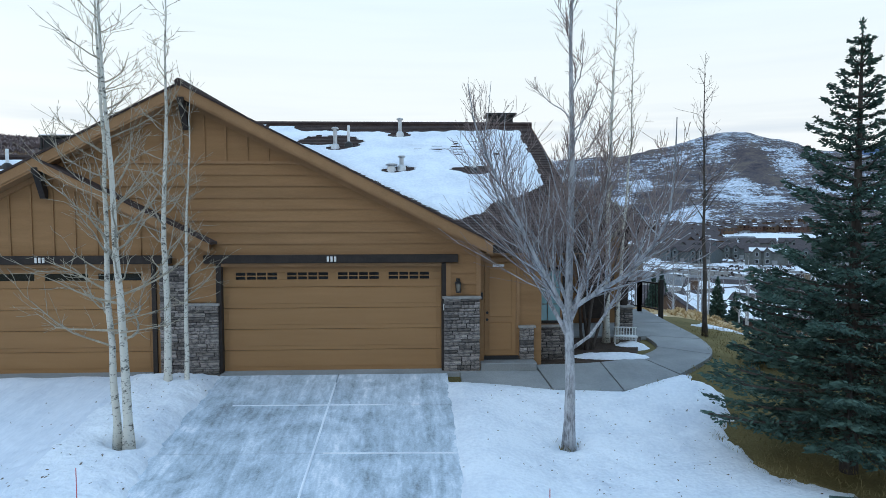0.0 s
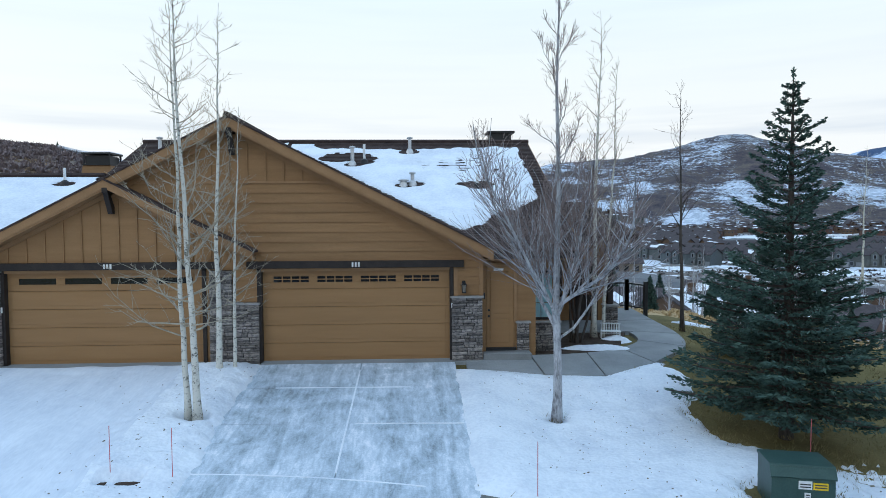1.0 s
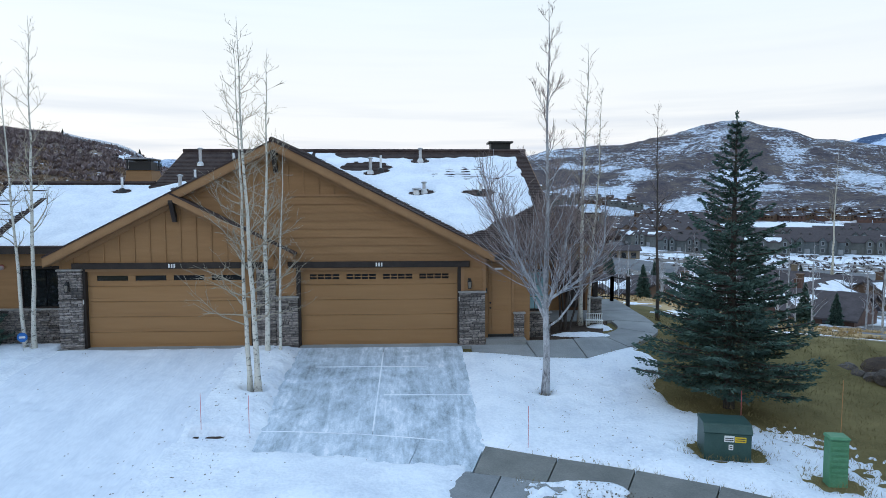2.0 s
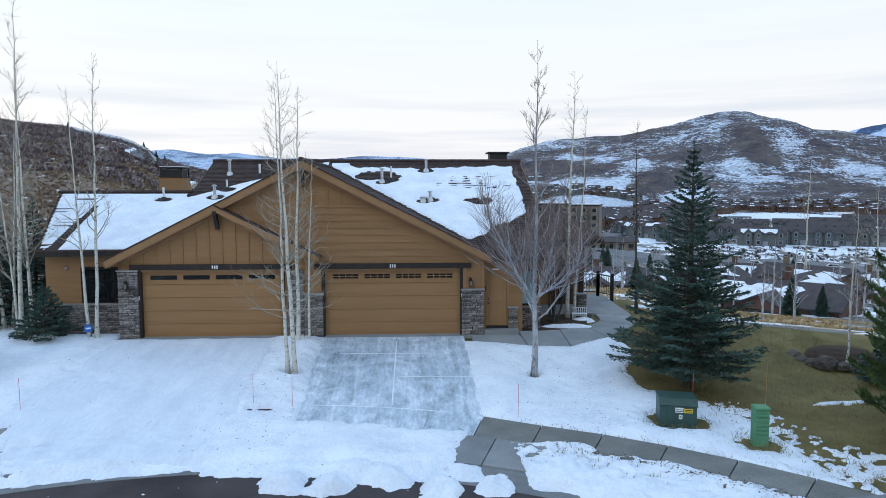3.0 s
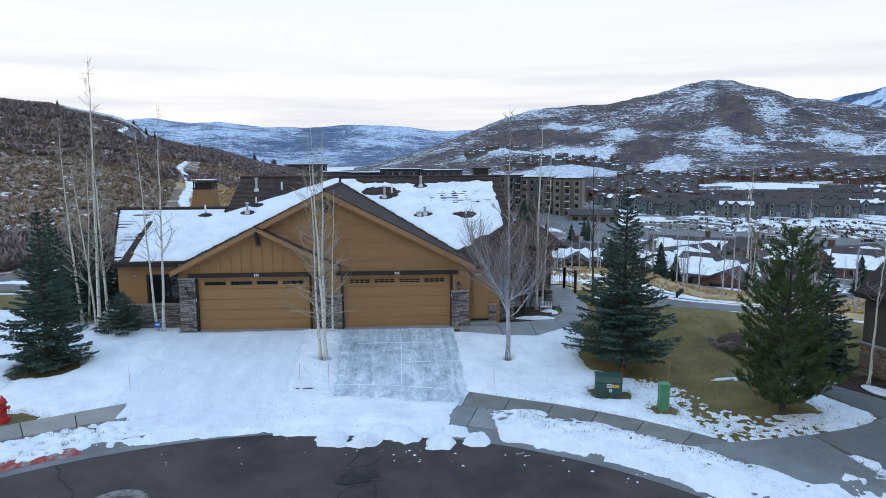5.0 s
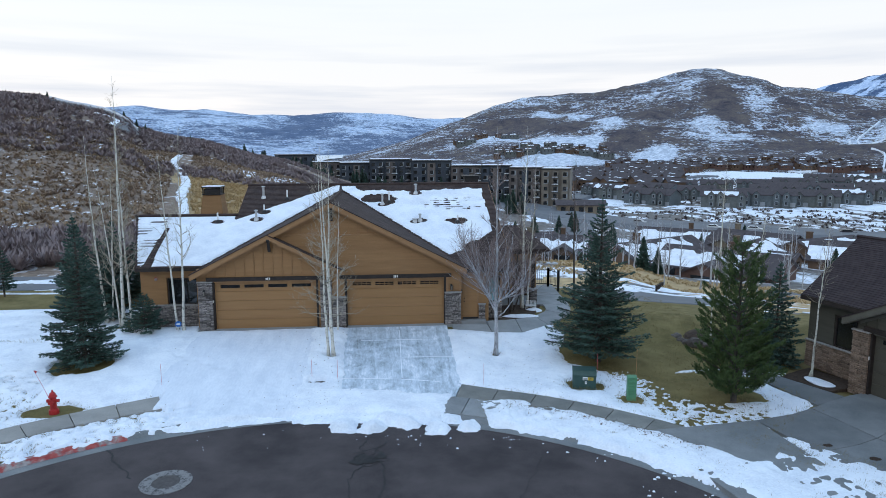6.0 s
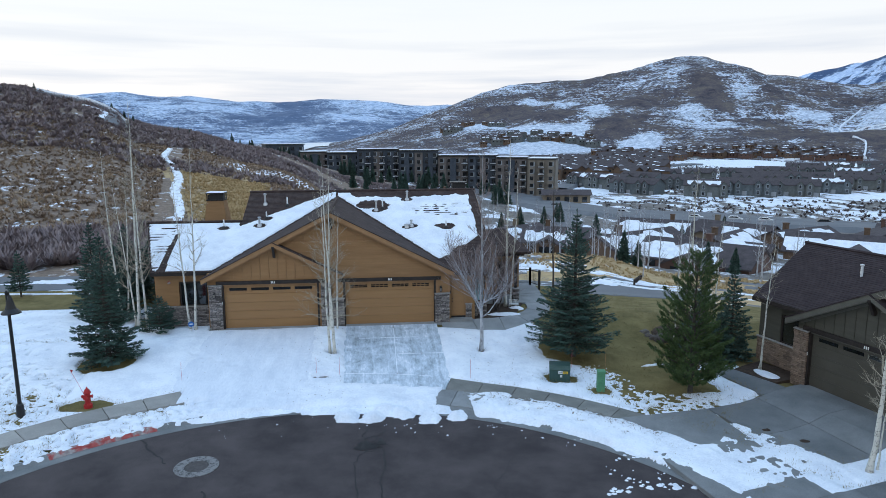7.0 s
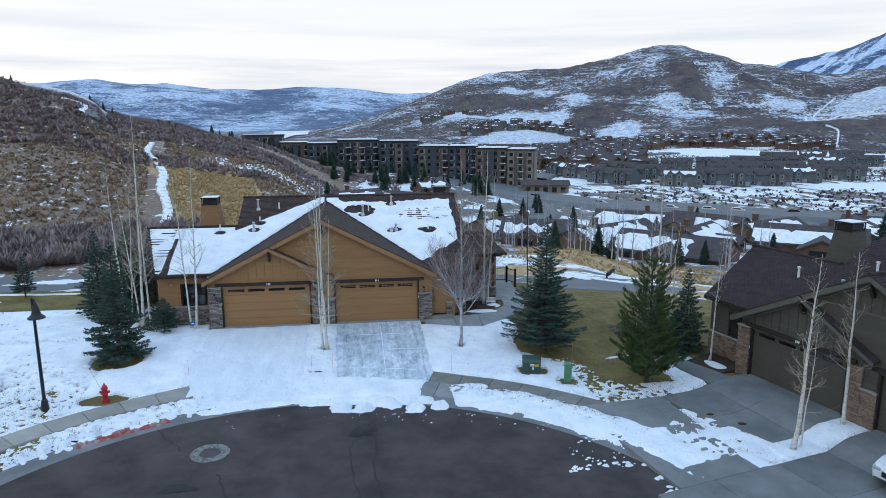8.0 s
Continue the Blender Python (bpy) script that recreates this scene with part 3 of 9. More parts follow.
def scraped_concrete(name):
    """Concrete with a skin of scraped snow: long shovel and tyre streaks, frosted patches and bare worn spots."""
    m = bpy.data.materials.new(name)
    m.use_nodes = True
    nt = m.node_tree
    b = nt.nodes["Principled BSDF"]
    b.inputs["Roughness"].default_value, b.inputs["Specular IOR Level"].default_value = 0.7, 0.3
    co = nt.nodes.new("ShaderNodeTexCoord")
    out = None
    for scale, detail, stretch, k, twist in ((1.0, 8, (2.6, 0.22, 1), 0.36, 0.4), (0.9, 8, (1, 0.8, 1), 0.36, 1.2), (6.0, 9, (1.8, 0.45, 1), 0.30, 0.5), (26.0, 6, (1, 1, 1), 0.18, 0.0)):
        mp = nt.nodes.new("ShaderNodeMapping")
        mp.inputs["Scale"].default_value = stretch
        link(nt, co.outputs["Object"], mp.inputs[0])
        n = nt.nodes.new("ShaderNodeTexNoise")
        n.inputs["Scale"].default_value, n.inputs["Detail"].default_value, n.inputs["Roughness"].default_value, n.inputs["Distortion"].default_value = scale, detail, 0.62, twist
        link(nt, mp.outputs[0], n.inputs[0])
        q = nt.nodes.new("ShaderNodeMath")
        q.operation = "MULTIPLY_ADD"
        q.inputs[1].default_value, q.inputs[2].default_value = k, 0.0
        link(nt, n.outputs[0], q.inputs[0])
        if out is not None:
            link(nt, out, q.inputs[2])
        out = q.outputs[0]
    tone = nt.nodes.new("ShaderNodeValToRGB")
    ends = tone.color_ramp.elements
    ends[0].position, ends[0].color = 0.475, (0.23, 0.255, 0.28, 1)
    ends[1].position, ends[1].color = 0.715, (0.80, 0.82, 0.88, 1)
    for p, c in ((0.53, (0.34, 0.40, 0.46, 1)), (0.595, (0.465, 0.535, 0.61, 1)), (0.655, (0.60, 0.665, 0.745, 1))):
        ends.new(p).color = c
    link(nt, out, tone.inputs[0])
    link(nt, tone.outputs[0], b.inputs["Base Color"])
    bp = nt.nodes.new("ShaderNodeBump")
    bp.inputs["Strength"].default_value, bp.inputs["Distance"].default_value = 0.6, 0.015
    link(nt, out, bp.inputs["Height"])
    link(nt, bp.outputs[0], b.inputs["Normal"])
    return m


SCRAPED = scraped_concrete("scraped_snowy_concrete")
drive = thing("driveway", "concrete driveway scraped of snow with icy streaks", "driveway", kind="structure")
DRIVE_R = 0.04
for x0, x1 in ((-4.95, -2.37), (-2.35, DRIVE_R)):
    for y0, y1 in ((7.9, 10.93), (10.95, 12.98), (13.0, 14.74)):
        bm = bmesh.new()
        lot_slab(bm, [(x0, y0), (x1, y0), (x1, y1), (x0, y1)], 0.02)
        part("slab", bm, SCRAPED, drive)
# the pavement carries on across the drive, and the apron below it falls to the kerb
def ring_slab(r0, r1, a0, a1, top, material, parent):
    bm = bmesh.new()
    lot_slab(bm, [ring_point(r0, a0), ring_point(r0, a1), ring_point(r1, a1), ring_point(r1, a0)], top, cut=0.5)
    return part("slab", bm, material, parent)


for k in range(4):
    ring_slab(WALK_IN, WALK_OUT, -1.2 + 4.55 * k, -1.2 + 4.55 * (k + 1) - 0.05, 0.03, SCRAPED, drive)
for k in range(3):
    ring_slab(KERB + 0.74, WALK_IN - 0.02, -2.0 + 5.0 * k, -2.0 + 5.0 * (k + 1) - 0.06, 0.025, SCRAPED, drive)
for a0, a1 in ((13.0, 18.9), (19.0, 24.0)):
    ring_slab(KERB + 0.74, WALK_IN - 0.02, a0, a1, 0.028, CONCRETE, drive)
bm = bmesh.new()
for q in ([(-2.378, 8.9), (-2.342, 8.9), (-2.342, 14.2), (-2.378, 14.2)], [(-4.2, 12.975), (-1.1, 12.975), (-1.1, 13.0), (-4.2, 13.0)], [(-2.2, 10.925), (0.0, 10.925), (0.0, 10.957), (-2.2, 10.957)], *[[ring_point(r, -1.0 + 3.0 * k), ring_point(r, 2.0 + 3.0 * k), ring_point(r + 0.035, 2.0 + 3.0 * k), ring_point(r + 0.035, -1.0 + 3.0 * k)] for r in (WALK_IN - 0.03, WALK_OUT) for k in range(5)]):
    lot_slab(bm, q, 0.034, 0.05, cut=0.5)
part("snow_filled_joint", bm, SNOW, drive, "snow packed in the joints")
for x0, x1 in ((-4.95, 0.75),):
    bm = bmesh.new()
    lot_slab(bm, [(x0, 14.76), (x1, 14.76), (x1, 15.1), (x0, 15.1)], 0.025)
    part("slab", bm, CONCRETE, drive)
bm = bmesh.new()
lot_slab(bm, [(-12.2, 14.25), (-6.3, 14.25), (-6.3, 15.1), (-12.2, 15.1)], 0.025)
part("slab", bm, CONCRETE, drive)
bm = bmesh.new()
lot_slab(bm, [(-6.45, 8.45), (-5.35, 8.42), (-5.35, 8.80), (-6.45, 8.83)], 0.035, cut=0.3)
tagged(part("planting_bed", bm, MULCH), "dark mulch edge at the end of the planted strip", "bed", kind="structure")

# curved front walk
INNER = [(0.32, 15.25), (2.1, 15.3), (3.7, 15.5), (4.8, 16.1), (5.7, 17.2), (5.9, 18.8), (6.0, 20.8), (6.2, 24.0)]
OUTER = [(0.32, 14.2), (2.2, 13.85), (3.7, 13.75), (5.2, 14.5), (6.7, 16.2), (7.3, 18.2), (7.5, 21.0), (7.7, 24.0)]
front_walk = thing("front_walk", "curved pale concrete walk beside the mulch bed", "path", kind="structure")


def along(pts, t):
    """Catmull-Rom through pts, t from 0 to len - 1."""
    i = min(int(t), len(pts) - 2)
    p = [Vector(pts[max(0, min(len(pts) - 1, i + k))]) for k in (-1, 0, 1, 2)]
    u = t - i
    return 0.5 * (2 * p[1] + (p[2] - p[0]) * u + (2 * p[0] - 5 * p[1] + 4 * p[2] - p[3]) * u * u + (3 * p[1] - p[0] - 3 * p[2] + p[3]) * u ** 3)


for k in range(7):
    bm = bmesh.new()
    for s in range(5):
        t0, t1 = k + s / 5 + (0.012 if s == 0 else 0), k + (s + 1) / 5 - (0.012 if s == 4 else 0)
        lot_slab(bm, [along(OUTER, t0), along(OUTER, t1), along(INNER, t1), along(INNER, t0)], 0.03, cut=3)
    part("slab", bm, CONCRETE, front_walk)


# ---------- snow lying on the lots ----------
def lawn_edge(y):
    return np.interp(y, (3.6, 4.6, 5.2, 6.0, 6.6, 7.4, 8.8, 9.8, 10.2, 11.2, 11.8, 12.6, 13.6, 14.6, 15.4), (30, 13.0, 9.6, 8.2, 7.7, 7.6, 7.2, 6.3, 5.7, 5.2, 5.0, 5.2, 5.9, 5.4, 2.0))


def walk_edge(x):
    return np.interp(x, (0.3, 2.2, 3.7, 5.2, 6.7, 7.3), (14.2, 13.85, 13.75, 14.5, 16.2, 18.2))


COS_N, SIN_N = math.cos(radians(76.5)), math.sin(radians(76.5))
FOOTPRINTS = [(1.2 + 0.33 * k + 0.16 * (k % 2), 9.3 + 0.36 * k - 0.012 * k * k) for k in range(15)] + [(-13.6 + 0.35 * k, 12.2 - 0.22 * k + 0.18 * (k % 2)) for k in range(12)] + [(3.0 + 0.4 * k, 12.6 - 0.25 * k + 0.2 * (k % 2)) for k in range(8)]


def snow_cover(X, Y):
    """Depth of lying snow; below zero is bare."""
    rho = np.hypot(X - CUL[0], Y - CUL[1])
    n = vnoise(X, Y, 0.8, 4, 31)
    f = vnoise(X, Y, 2.6, 3, 32)
    g = vnoise(X, Y, 5.5, 3, 33)
    azc = np.degrees(np.arctan2(X - CUL[0], Y - CUL[1]))
    ragged = 0.32 * n + 0.20 * f + 0.16 * g
    left = np.minimum.reduce([-4.86 - X + 0.12 * n + 0.10 * g + 0.10 * smooth_step(11.5, 9.0, Y), rho - (KERB + 0.14 + 0.40 * smooth_step(-9.6, -10.8, X)) + 0.12 * n + 0.15 * g, np.where(X < -16.6, 20.5 - Y, np.where(X < -12.2, 15.7 - Y, 14.72 + 0.1 * n - Y))])
    left = np.minimum(left, np.where((X < -11.6), np.abs(rho - 16.85) - 0.62, 9))
    left = np.minimum(left, np.hypot((X + 15.2) / 1.35, (Y - 6.5) / 0.8) - 0.8 + ragged * 0.6)
    left = np.minimum(left, np.hypot(X + 15.9, Y - 10.75) - 1.25 + ragged * 0.5)
    patch = np.where((X < -16.3) & (rho > 17.4), 0.26 - 0.03 * np.clip(-16.3 - X, 0, 9) + 0.40 * smooth_step(8.5, 11.0, Y), 9) + ragged * 0.4 + 0.85 * g
    strip_l = np.where((rho < 16.3) & (X < -10.2), 0.13 - 0.13 * np.clip(-14.5 - X, 0, 6) + ragged * 0.6 + 0.6 * g, 9)
    left = np.minimum.reduce([left, patch, strip_l])
    right = np.minimum.reduce([X + 0.03 - 0.10 * n - 0.06 * g, rho - (WALK_OUT + 0.04), walk_edge(X) - Y, np.where(Y < 5.6, 20.0, 0) + lawn_edge(Y) - X + ragged * 0.9 + 1.3 * g * (Y < 9.5), np.hypot(X - 6.8, Y - 11.1) - 1.6 + ragged * 0.8, np.hypot((X - 5.1) / 1.15, Y - 7.95) - 0.72 + 0.25 * g, np.hypot(X - 6.52, Y - 6.36) - 0.42 + 0.25 * g])
    right = np.minimum(right, np.where((X > 7.2) & (X < 11.6) & (Y < 7.0), 0.03 + 0.85 * g + 0.3 * n + 0.15 * np.clip(X - 9.6, 0, 2), 9))
    # the bed before the neighbour's drive
    right = np.minimum(right, np.where(Y < 8, -((X - 13.9) * 0.605 - (Y - 5.7) * 0.796), 9))
    patch2 = np.minimum.reduce([rho - (WALK_OUT + 0.04), -((X - 13.9) * 0.605 - (Y - 5.7) * 0.796), X - 11.6 + ragged, 7.6 - Y, 14.0 - X])
    right = np.maximum(right, patch2)
    strip_r = np.minimum.reduce([rho - (KERB + 0.34) + 0.28 * n + 0.2 * g, WALK_IN + 0.12 + 0.45 * n - rho, X - 0.36 - 0.14 * (7 - Y) + 0.12 * n, 62 - np.degrees(np.arctan2(X - CUL[0], Y - CUL[1])) + 10 * n, 0.25 + ragged * 0.8 + 0.55 * g + 0.25 * smooth_step(15.5, 15.0, rho)])
    xl = (X - 15.0) * COS_N - (Y - 5.62) * SIN_N - 12.13
    yl = (X - 15.0) * SIN_N + (Y - 5.62) * COS_N + 14.96
    smear = np.minimum.reduce([np.where(rho < 16.2, X - 6.8, (azc - 55.5) * 0.25 + 0.5 * n), rho - 14.3, 19.2 - rho, -6.0 - xl, np.where(rho < 16.3, 0.24, 0.12) + ragged * 0.8 + 0.10 * vnoise(X * 0.4, Y, 2.0, 3, 44)])
    bed = np.minimum.reduce([xl + 6.28, -4.96 - xl, yl - 9.0, 14.8 - yl]) + 0.02 + ragged * 0.25
    heap = np.maximum.reduce([0.50 - np.hypot((X - hx) / 1.0, (Y - hy) / 1.05) for hx, hy in ((-4.55, 4.75), (-3.5, 4.6), (-2.25, 4.95), (-1.15, 4.55), (-0.15, 4.55), (-3.0, 5.3), (-1.7, 5.3), (-0.6, 5.1))]) + ragged * 0.85
    apron = np.minimum.reduce([np.minimum(X + 6.2, -0.35 + 0.26 * (Y - 8.2) - X), WALK_IN + 0.05 - rho, rho - (KERB + 0.02)]) * 0.7 + ragged * 0.42 + 0.13
    tree_bed = np.maximum(0.62 - np.hypot((X - 4.1) / 1.6, (Y - 16.1) / 0.55), 0.42 - np.hypot((X - 5.1) / 0.9, (Y - 17.5) / 0.6)) + ragged * 0.5
    right = np.where((xl < -11.3) & (Y > 3) & (yl > 11.5), np.minimum(right, 12.72 + 0.11 * (-11.57 - xl) + 0.1 * n - yl), right)
    s = np.maximum.reduce([left, right, strip_r, smear, bed, heap, apron, tree_bed])
    for tx, ty in ((2.05, 11.72), (-5.56, 11.17), (-5.37, 11.07)):
        s = np.minimum(s, (np.hypot(X - tx, Y - ty) - 0.20) * 1.2)
    s = np.where((X > -6.25) & (X < -5.50), np.minimum(s, (np.abs(Y - 8.62 - 0.05 * (X + 5.9)) - 0.02 + 0.08 * g) * 1.5), s)
    depth = np.clip(s * 0.22, -0.05, 0.085) + 0.02 * n * (s > 0)
    mound = np.exp(-((X + 5.75) / 0.75) ** 2) * smooth_step(8.4, 8.9, Y) * smooth_step(14.9, 14.0, Y) * 0.09 * (1 + 0.5 * n)
    pile = np.exp(-((X + 5.0) / 0.28) ** 2 - ((Y - 11.5) / 3.2) ** 2) * 0.05 + np.clip(heap, 0, 0.6) * 0.32 + 0.05 * np.clip(f, 0, 1) * (strip_r > 0.1)
    depth = np.where(((X > 6.4) & (Y < 9.6)) | (X < -16.3) | ((rho < 16.3) & ((X < -10) | (X > 1.5))), depth * 0.35, depth)
    thin = np.where((X > 5.4) & (Y < 9.6), 0.3, np.where(X < -12.4, 0.40, 1.0))
    bank = smooth_step(-12.0, -12.45, X + 0.15 * n) * smooth_step(7.6, 8.3, Y) * smooth_step(13.75, 13.35, Y + 0.1 * n)
    mound = mound + 0.10 * bank + 0.05 * smooth_step(-6.75, -6.45, X + 0.1 * n) * smooth_step(-5.0, -5.3, X) * smooth_step(8.5, 8.8, Y) * smooth_step(14.6, 14.2, Y)
    tracks = 0.03 * np.maximum(0, np.sin(X * 3.1 + n * 2.0)) * np.exp(-((X + 8.7) / 2.2) ** 2) * (Y < 14)
    base = np.where(rho < KERB + 0.75, road_z(X) + np.interp(rho, (KERB - 0.3, KERB, KERB + 0.42, KERB + 0.56, KERB + 0.72), (0.005, 0.012, -0.002, 0.112, 0.13)), lot_z(X, Y))
    clumps = (0.036 * np.clip(vnoise(X, Y, 3.4, 3, 35), 0, 1) + 0.03 * np.clip(g, 0, 1) * (rho < 17.6)) * smooth_step(0.05, 0.4, s) * (0.35 + 0.65 * ((rho < 16.3) | (X > 0.3) | (X < -12)))
    verge = ((rho < 16.3) & ((X < -10.0) | (X > 0.6))) | ((X < -11.8) & (Y < 9.5)) | ((X > -6.9) & (X < -4.8) & (Y > 8.4))
    h = vnoise(X, Y, 4.6, 3, 37)
    clumps = clumps + np.where(verge, np.where(X < -10, 0.022, 0.032), 0.010) * (np.clip(np.abs(h) * 1.6, 0, 1) + 0.5 * g) * smooth_step(0.03, 0.3, s)
    prints = np.zeros(X.shape)
    for px, py in FOOTPRINTS:
        prints = np.maximum(prints, np.exp(-((X - px) / 0.13) ** 2 - ((Y - py) / 0.17) ** 2))
    mound = mound + clumps * thin - 0.06 * prints * (s > 0.1)
    rim = -0.06 + 0.086 * smooth_step(-0.07, 0.06, s)
    sunk = np.maximum(smooth_step(5.0, 6.2, X) * smooth_step(10.2, 9.4, Y) * (X < 12.2), smooth_step(-15.8, -16.6, X) * 0.9) * smooth_step(17.5, 17.9, rho) * (smear < s - 1e-6)
    base = base - 0.07 * sunk
    return s, base + depth + (mound + pile - tracks) * smooth_step(-0.05, 0.10, s) + rim


PACKED = surface("driven_snow", (0.61, 0.66, 0.745), (0.77, 0.81, 0.88), 0.9, 0.7, 0.6, 9.0, spec=0.25, stretch=(1.6, 0.5, 1), dist=0.04)


def build_snow():
    step = 0.075
    xs, ys = np.arange(-31, 18.5, step), np.arange(-3.2, 21, step)
    X, Y = np.meshgrid(xs, ys)
    s, Z = snow_cover(X, Y)
    keep = s > -0.16
    cell = keep[:-1, :-1] | keep[1:, :-1] | keep[:-1, 1:] | keep[1:, 1:]
    used = np.zeros(X.shape, bool)
    used[:-1, :-1] |= cell
    used[1:, :-1] |= cell
    used[:-1, 1:] |= cell
    used[1:, 1:] |= cell
    number = np.cumsum(used.ravel()).reshape(X.shape) - 1
    verts = np.stack([X, Y, Z], -1)[used].tolist()
    jj, ii = np.nonzero(cell)
    faces = np.stack([number[jj, ii], number[jj, ii + 1], number[jj + 1, ii + 1], number[jj + 1, ii]], -1).tolist()
    me = grid_mesh("snow_cover", verts, faces, [SNOW, PACKED])
    cx, cy = X[jj, ii] + 0.35 * vnoise(X, Y, 0.8, 3, 71)[jj, ii], Y[jj, ii]
    me.polygons.foreach_set("material_index", ((cx > -12.0) & (cx < -6.55) & (cy > 5.6) & (cy < 14.4)).astype(int).tolist())
    tagged(new("snow_cover", me), "thin trodden snow lying on lawns, verges and drive", "snow", kind="stuff")


build_snow()


# ---------- the duplex ----------
F = 14.96                      # front wall
PEAK_X, PEAK_Z, PITCH = -5.62, 6.29, 0.507
SMALL_X, SMALL_Z = -8.68, 4.77
RAKE_Y = 14.55
MAIN_Y, MAIN_Z, MAIN_PITCH = 23.75, 6.63, 0.43


def front_roof(x):
    return PEAK_Z - PITCH * abs(x - PEAK_X)


def small_roof(x):
    return SMALL_Z - 0.50 * abs(x - SMALL_X)


def main_roof(y):
    return MAIN_Z - MAIN_PITCH * abs(y - MAIN_Y)


def clip_poly(poly, axis, value, keep_above):
    out = []
    for i, a in enumerate(poly):
        b = poly[(i + 1) % len(poly)]
        ia, ib = (a[axis] >= value) == keep_above, (b[axis] >= value) == keep_above
        if ia:
            out.append(a)
        if ia != ib:
            t = (value - a[axis]) / (b[axis] - a[axis])
            out.append(tuple(p + (q - p) * t for p, q in zip(a, b)))
    return out


def clip_line(poly, f):
    """Keeps the side of poly (plan points) where f is positive."""
    out = []
    for i, a in enumerate(poly):
        b = poly[(i + 1) % len(poly)]
        fa, fb = f(a), f(b)
        if fa >= 0:
            out.append(a)
        if (fa >= 0) != (fb >= 0):
            t = fa / (fa - fb)
            out.append(tuple(p + (q - p) * t for p, q in zip(a, b)))
    return out


def shingled(name, plan, height, axis, sign, house, course=0.145, material=None, label=""):
    """One roof face: a deck with courses of shingles, each lapping the one below. height(x, y) is the plane, the eave lies towards sign along axis."""
    bm = bmesh.new()
    prism(bm, [(x, y, height(x, y) - 0.20) for x, y in clip_poly(list(plan), 1, RAKE_Y + 0.06, True)], (0, 0, 0.185))
    part("deck", bm, TRIM, house)
    bm = bmesh.new()
    vals = [p[axis] for p in plan]
    lo, hi = min(vals), max(vals)
    n = int((hi - lo) / course) + 1
    for k in range(n):
        s0, s1 = lo + k * course, lo + (k + 1) * course
        q = clip_poly(clip_poly(list(plan), axis, s0, True), axis, s1, False)
        if len(q) < 3:
            continue
        low_side = s0 if sign < 0 else s1
        top = []
        for x, y in q:
            t = abs((x, y)[axis] - low_side) / course
            top.append(bm.verts.new((x, y, height(x, y) + 0.022 * (1 - t) - 0.006)))
        bm.faces.new(top)
        for i in range(len(q)):
            a, b = q[i], q[(i + 1) % len(q)]
            if abs(a[axis] - low_side) < 1e-6 and abs(b[axis] - low_side) < 1e-6:
                va, vb = top[i], top[(i + 1) % len(q)]
                bm.faces.new((vb, va, bm.verts.new(va.co - Vector((0, 0, 0.022))), bm.verts.new(vb.co - Vector((0, 0, 0.022)))))
    bmesh.ops.remove_doubles(bm, verts=bm.verts, dist=0.0012)
    bmesh.ops.recalc_face_normals(bm, faces=bm.faces)
    return part(name, bm, material or SHINGLE, house, label)


def roof_snow(name, plan_box, height, cover, label, step=0.11):
    """Snow on a roof face where cover(x, y) is above zero."""
    x0, x1, y0, y1 = plan_box
    X, Y = np.meshgrid(np.arange(x0, x1, step), np.arange(y0, y1, step))
    s = cover(X, Y)
    Z = height(X, Y) + np.clip(s * 0.25, -0.05, 0.05) + 0.012 * vnoise(X, Y, 1.5, 3, 51) + np.where(s > 0, 0.018, -0.05)
    keep = s > -0.10
    cell = keep[:-1, :-1] & keep[1:, :-1] & keep[:-1, 1:] & keep[1:, 1:]
    used = np.zeros(X.shape, bool)
    for a, b in ((slice(None, -1), slice(None, -1)), (slice(1, None), slice(None, -1)), (slice(None, -1), slice(1, None)), (slice(1, None), slice(1, None))):
        used[a, b] |= cell
    number = np.cumsum(used.ravel()).reshape(X.shape) - 1
    jj, ii = np.nonzero(cell)
    faces = np.stack([number[jj, ii], number[jj, ii + 1], number[jj + 1, ii + 1], number[jj + 1, ii]], -1).tolist()
    tagged(new(name, grid_mesh(name, np.stack([X, Y, Z], -1)[used].tolist(), faces, SNOW)), label, "snow", kind="stuff")


house = thing("duplex_house", "brown lap-sided duplex with stone piers and snowy shingled roof", "house", (0, 0, 0))


def slab_wall(name, outline, depth, material=None, parent=None, label=""):
    bm = bmesh.new()
    prism(bm, outline, depth)
    return part(name, bm, material or SIDING, parent or house, label)


# front wall: piers beside the two openings, and the gable above
for x0, x1 in ((-12.05, -11.40), (-6.36, -4.99), (-0.02, 0.80)):
    slab_wall("wall", [(x0, F, -0.1), (x1, F, -0.1), (x1, F, 2.44), (x0, F, 2.44)], (0, 0.22, 0))
slab_wall("gable_wall", [(-12.05, F, 2.441), (0.80, F, 2.441), (0.80, F, front_roof(0.80) - 0.2), (PEAK_X, F, PEAK_Z - 0.2), (-12.05, F, front_roof(-12.05) - 0.2)], (0, 0.22, 0))

# lap boards: the main gable below the band, and beside the doors
LAP = surface("lap_board_paint", (0.238, 0.130, 0.056), (0.315, 0.175, 0.080), 1.0, 0.62, 0.3, 26.0, vary=0.06, stretch=(0.5, 1, 5), dist=0.004)


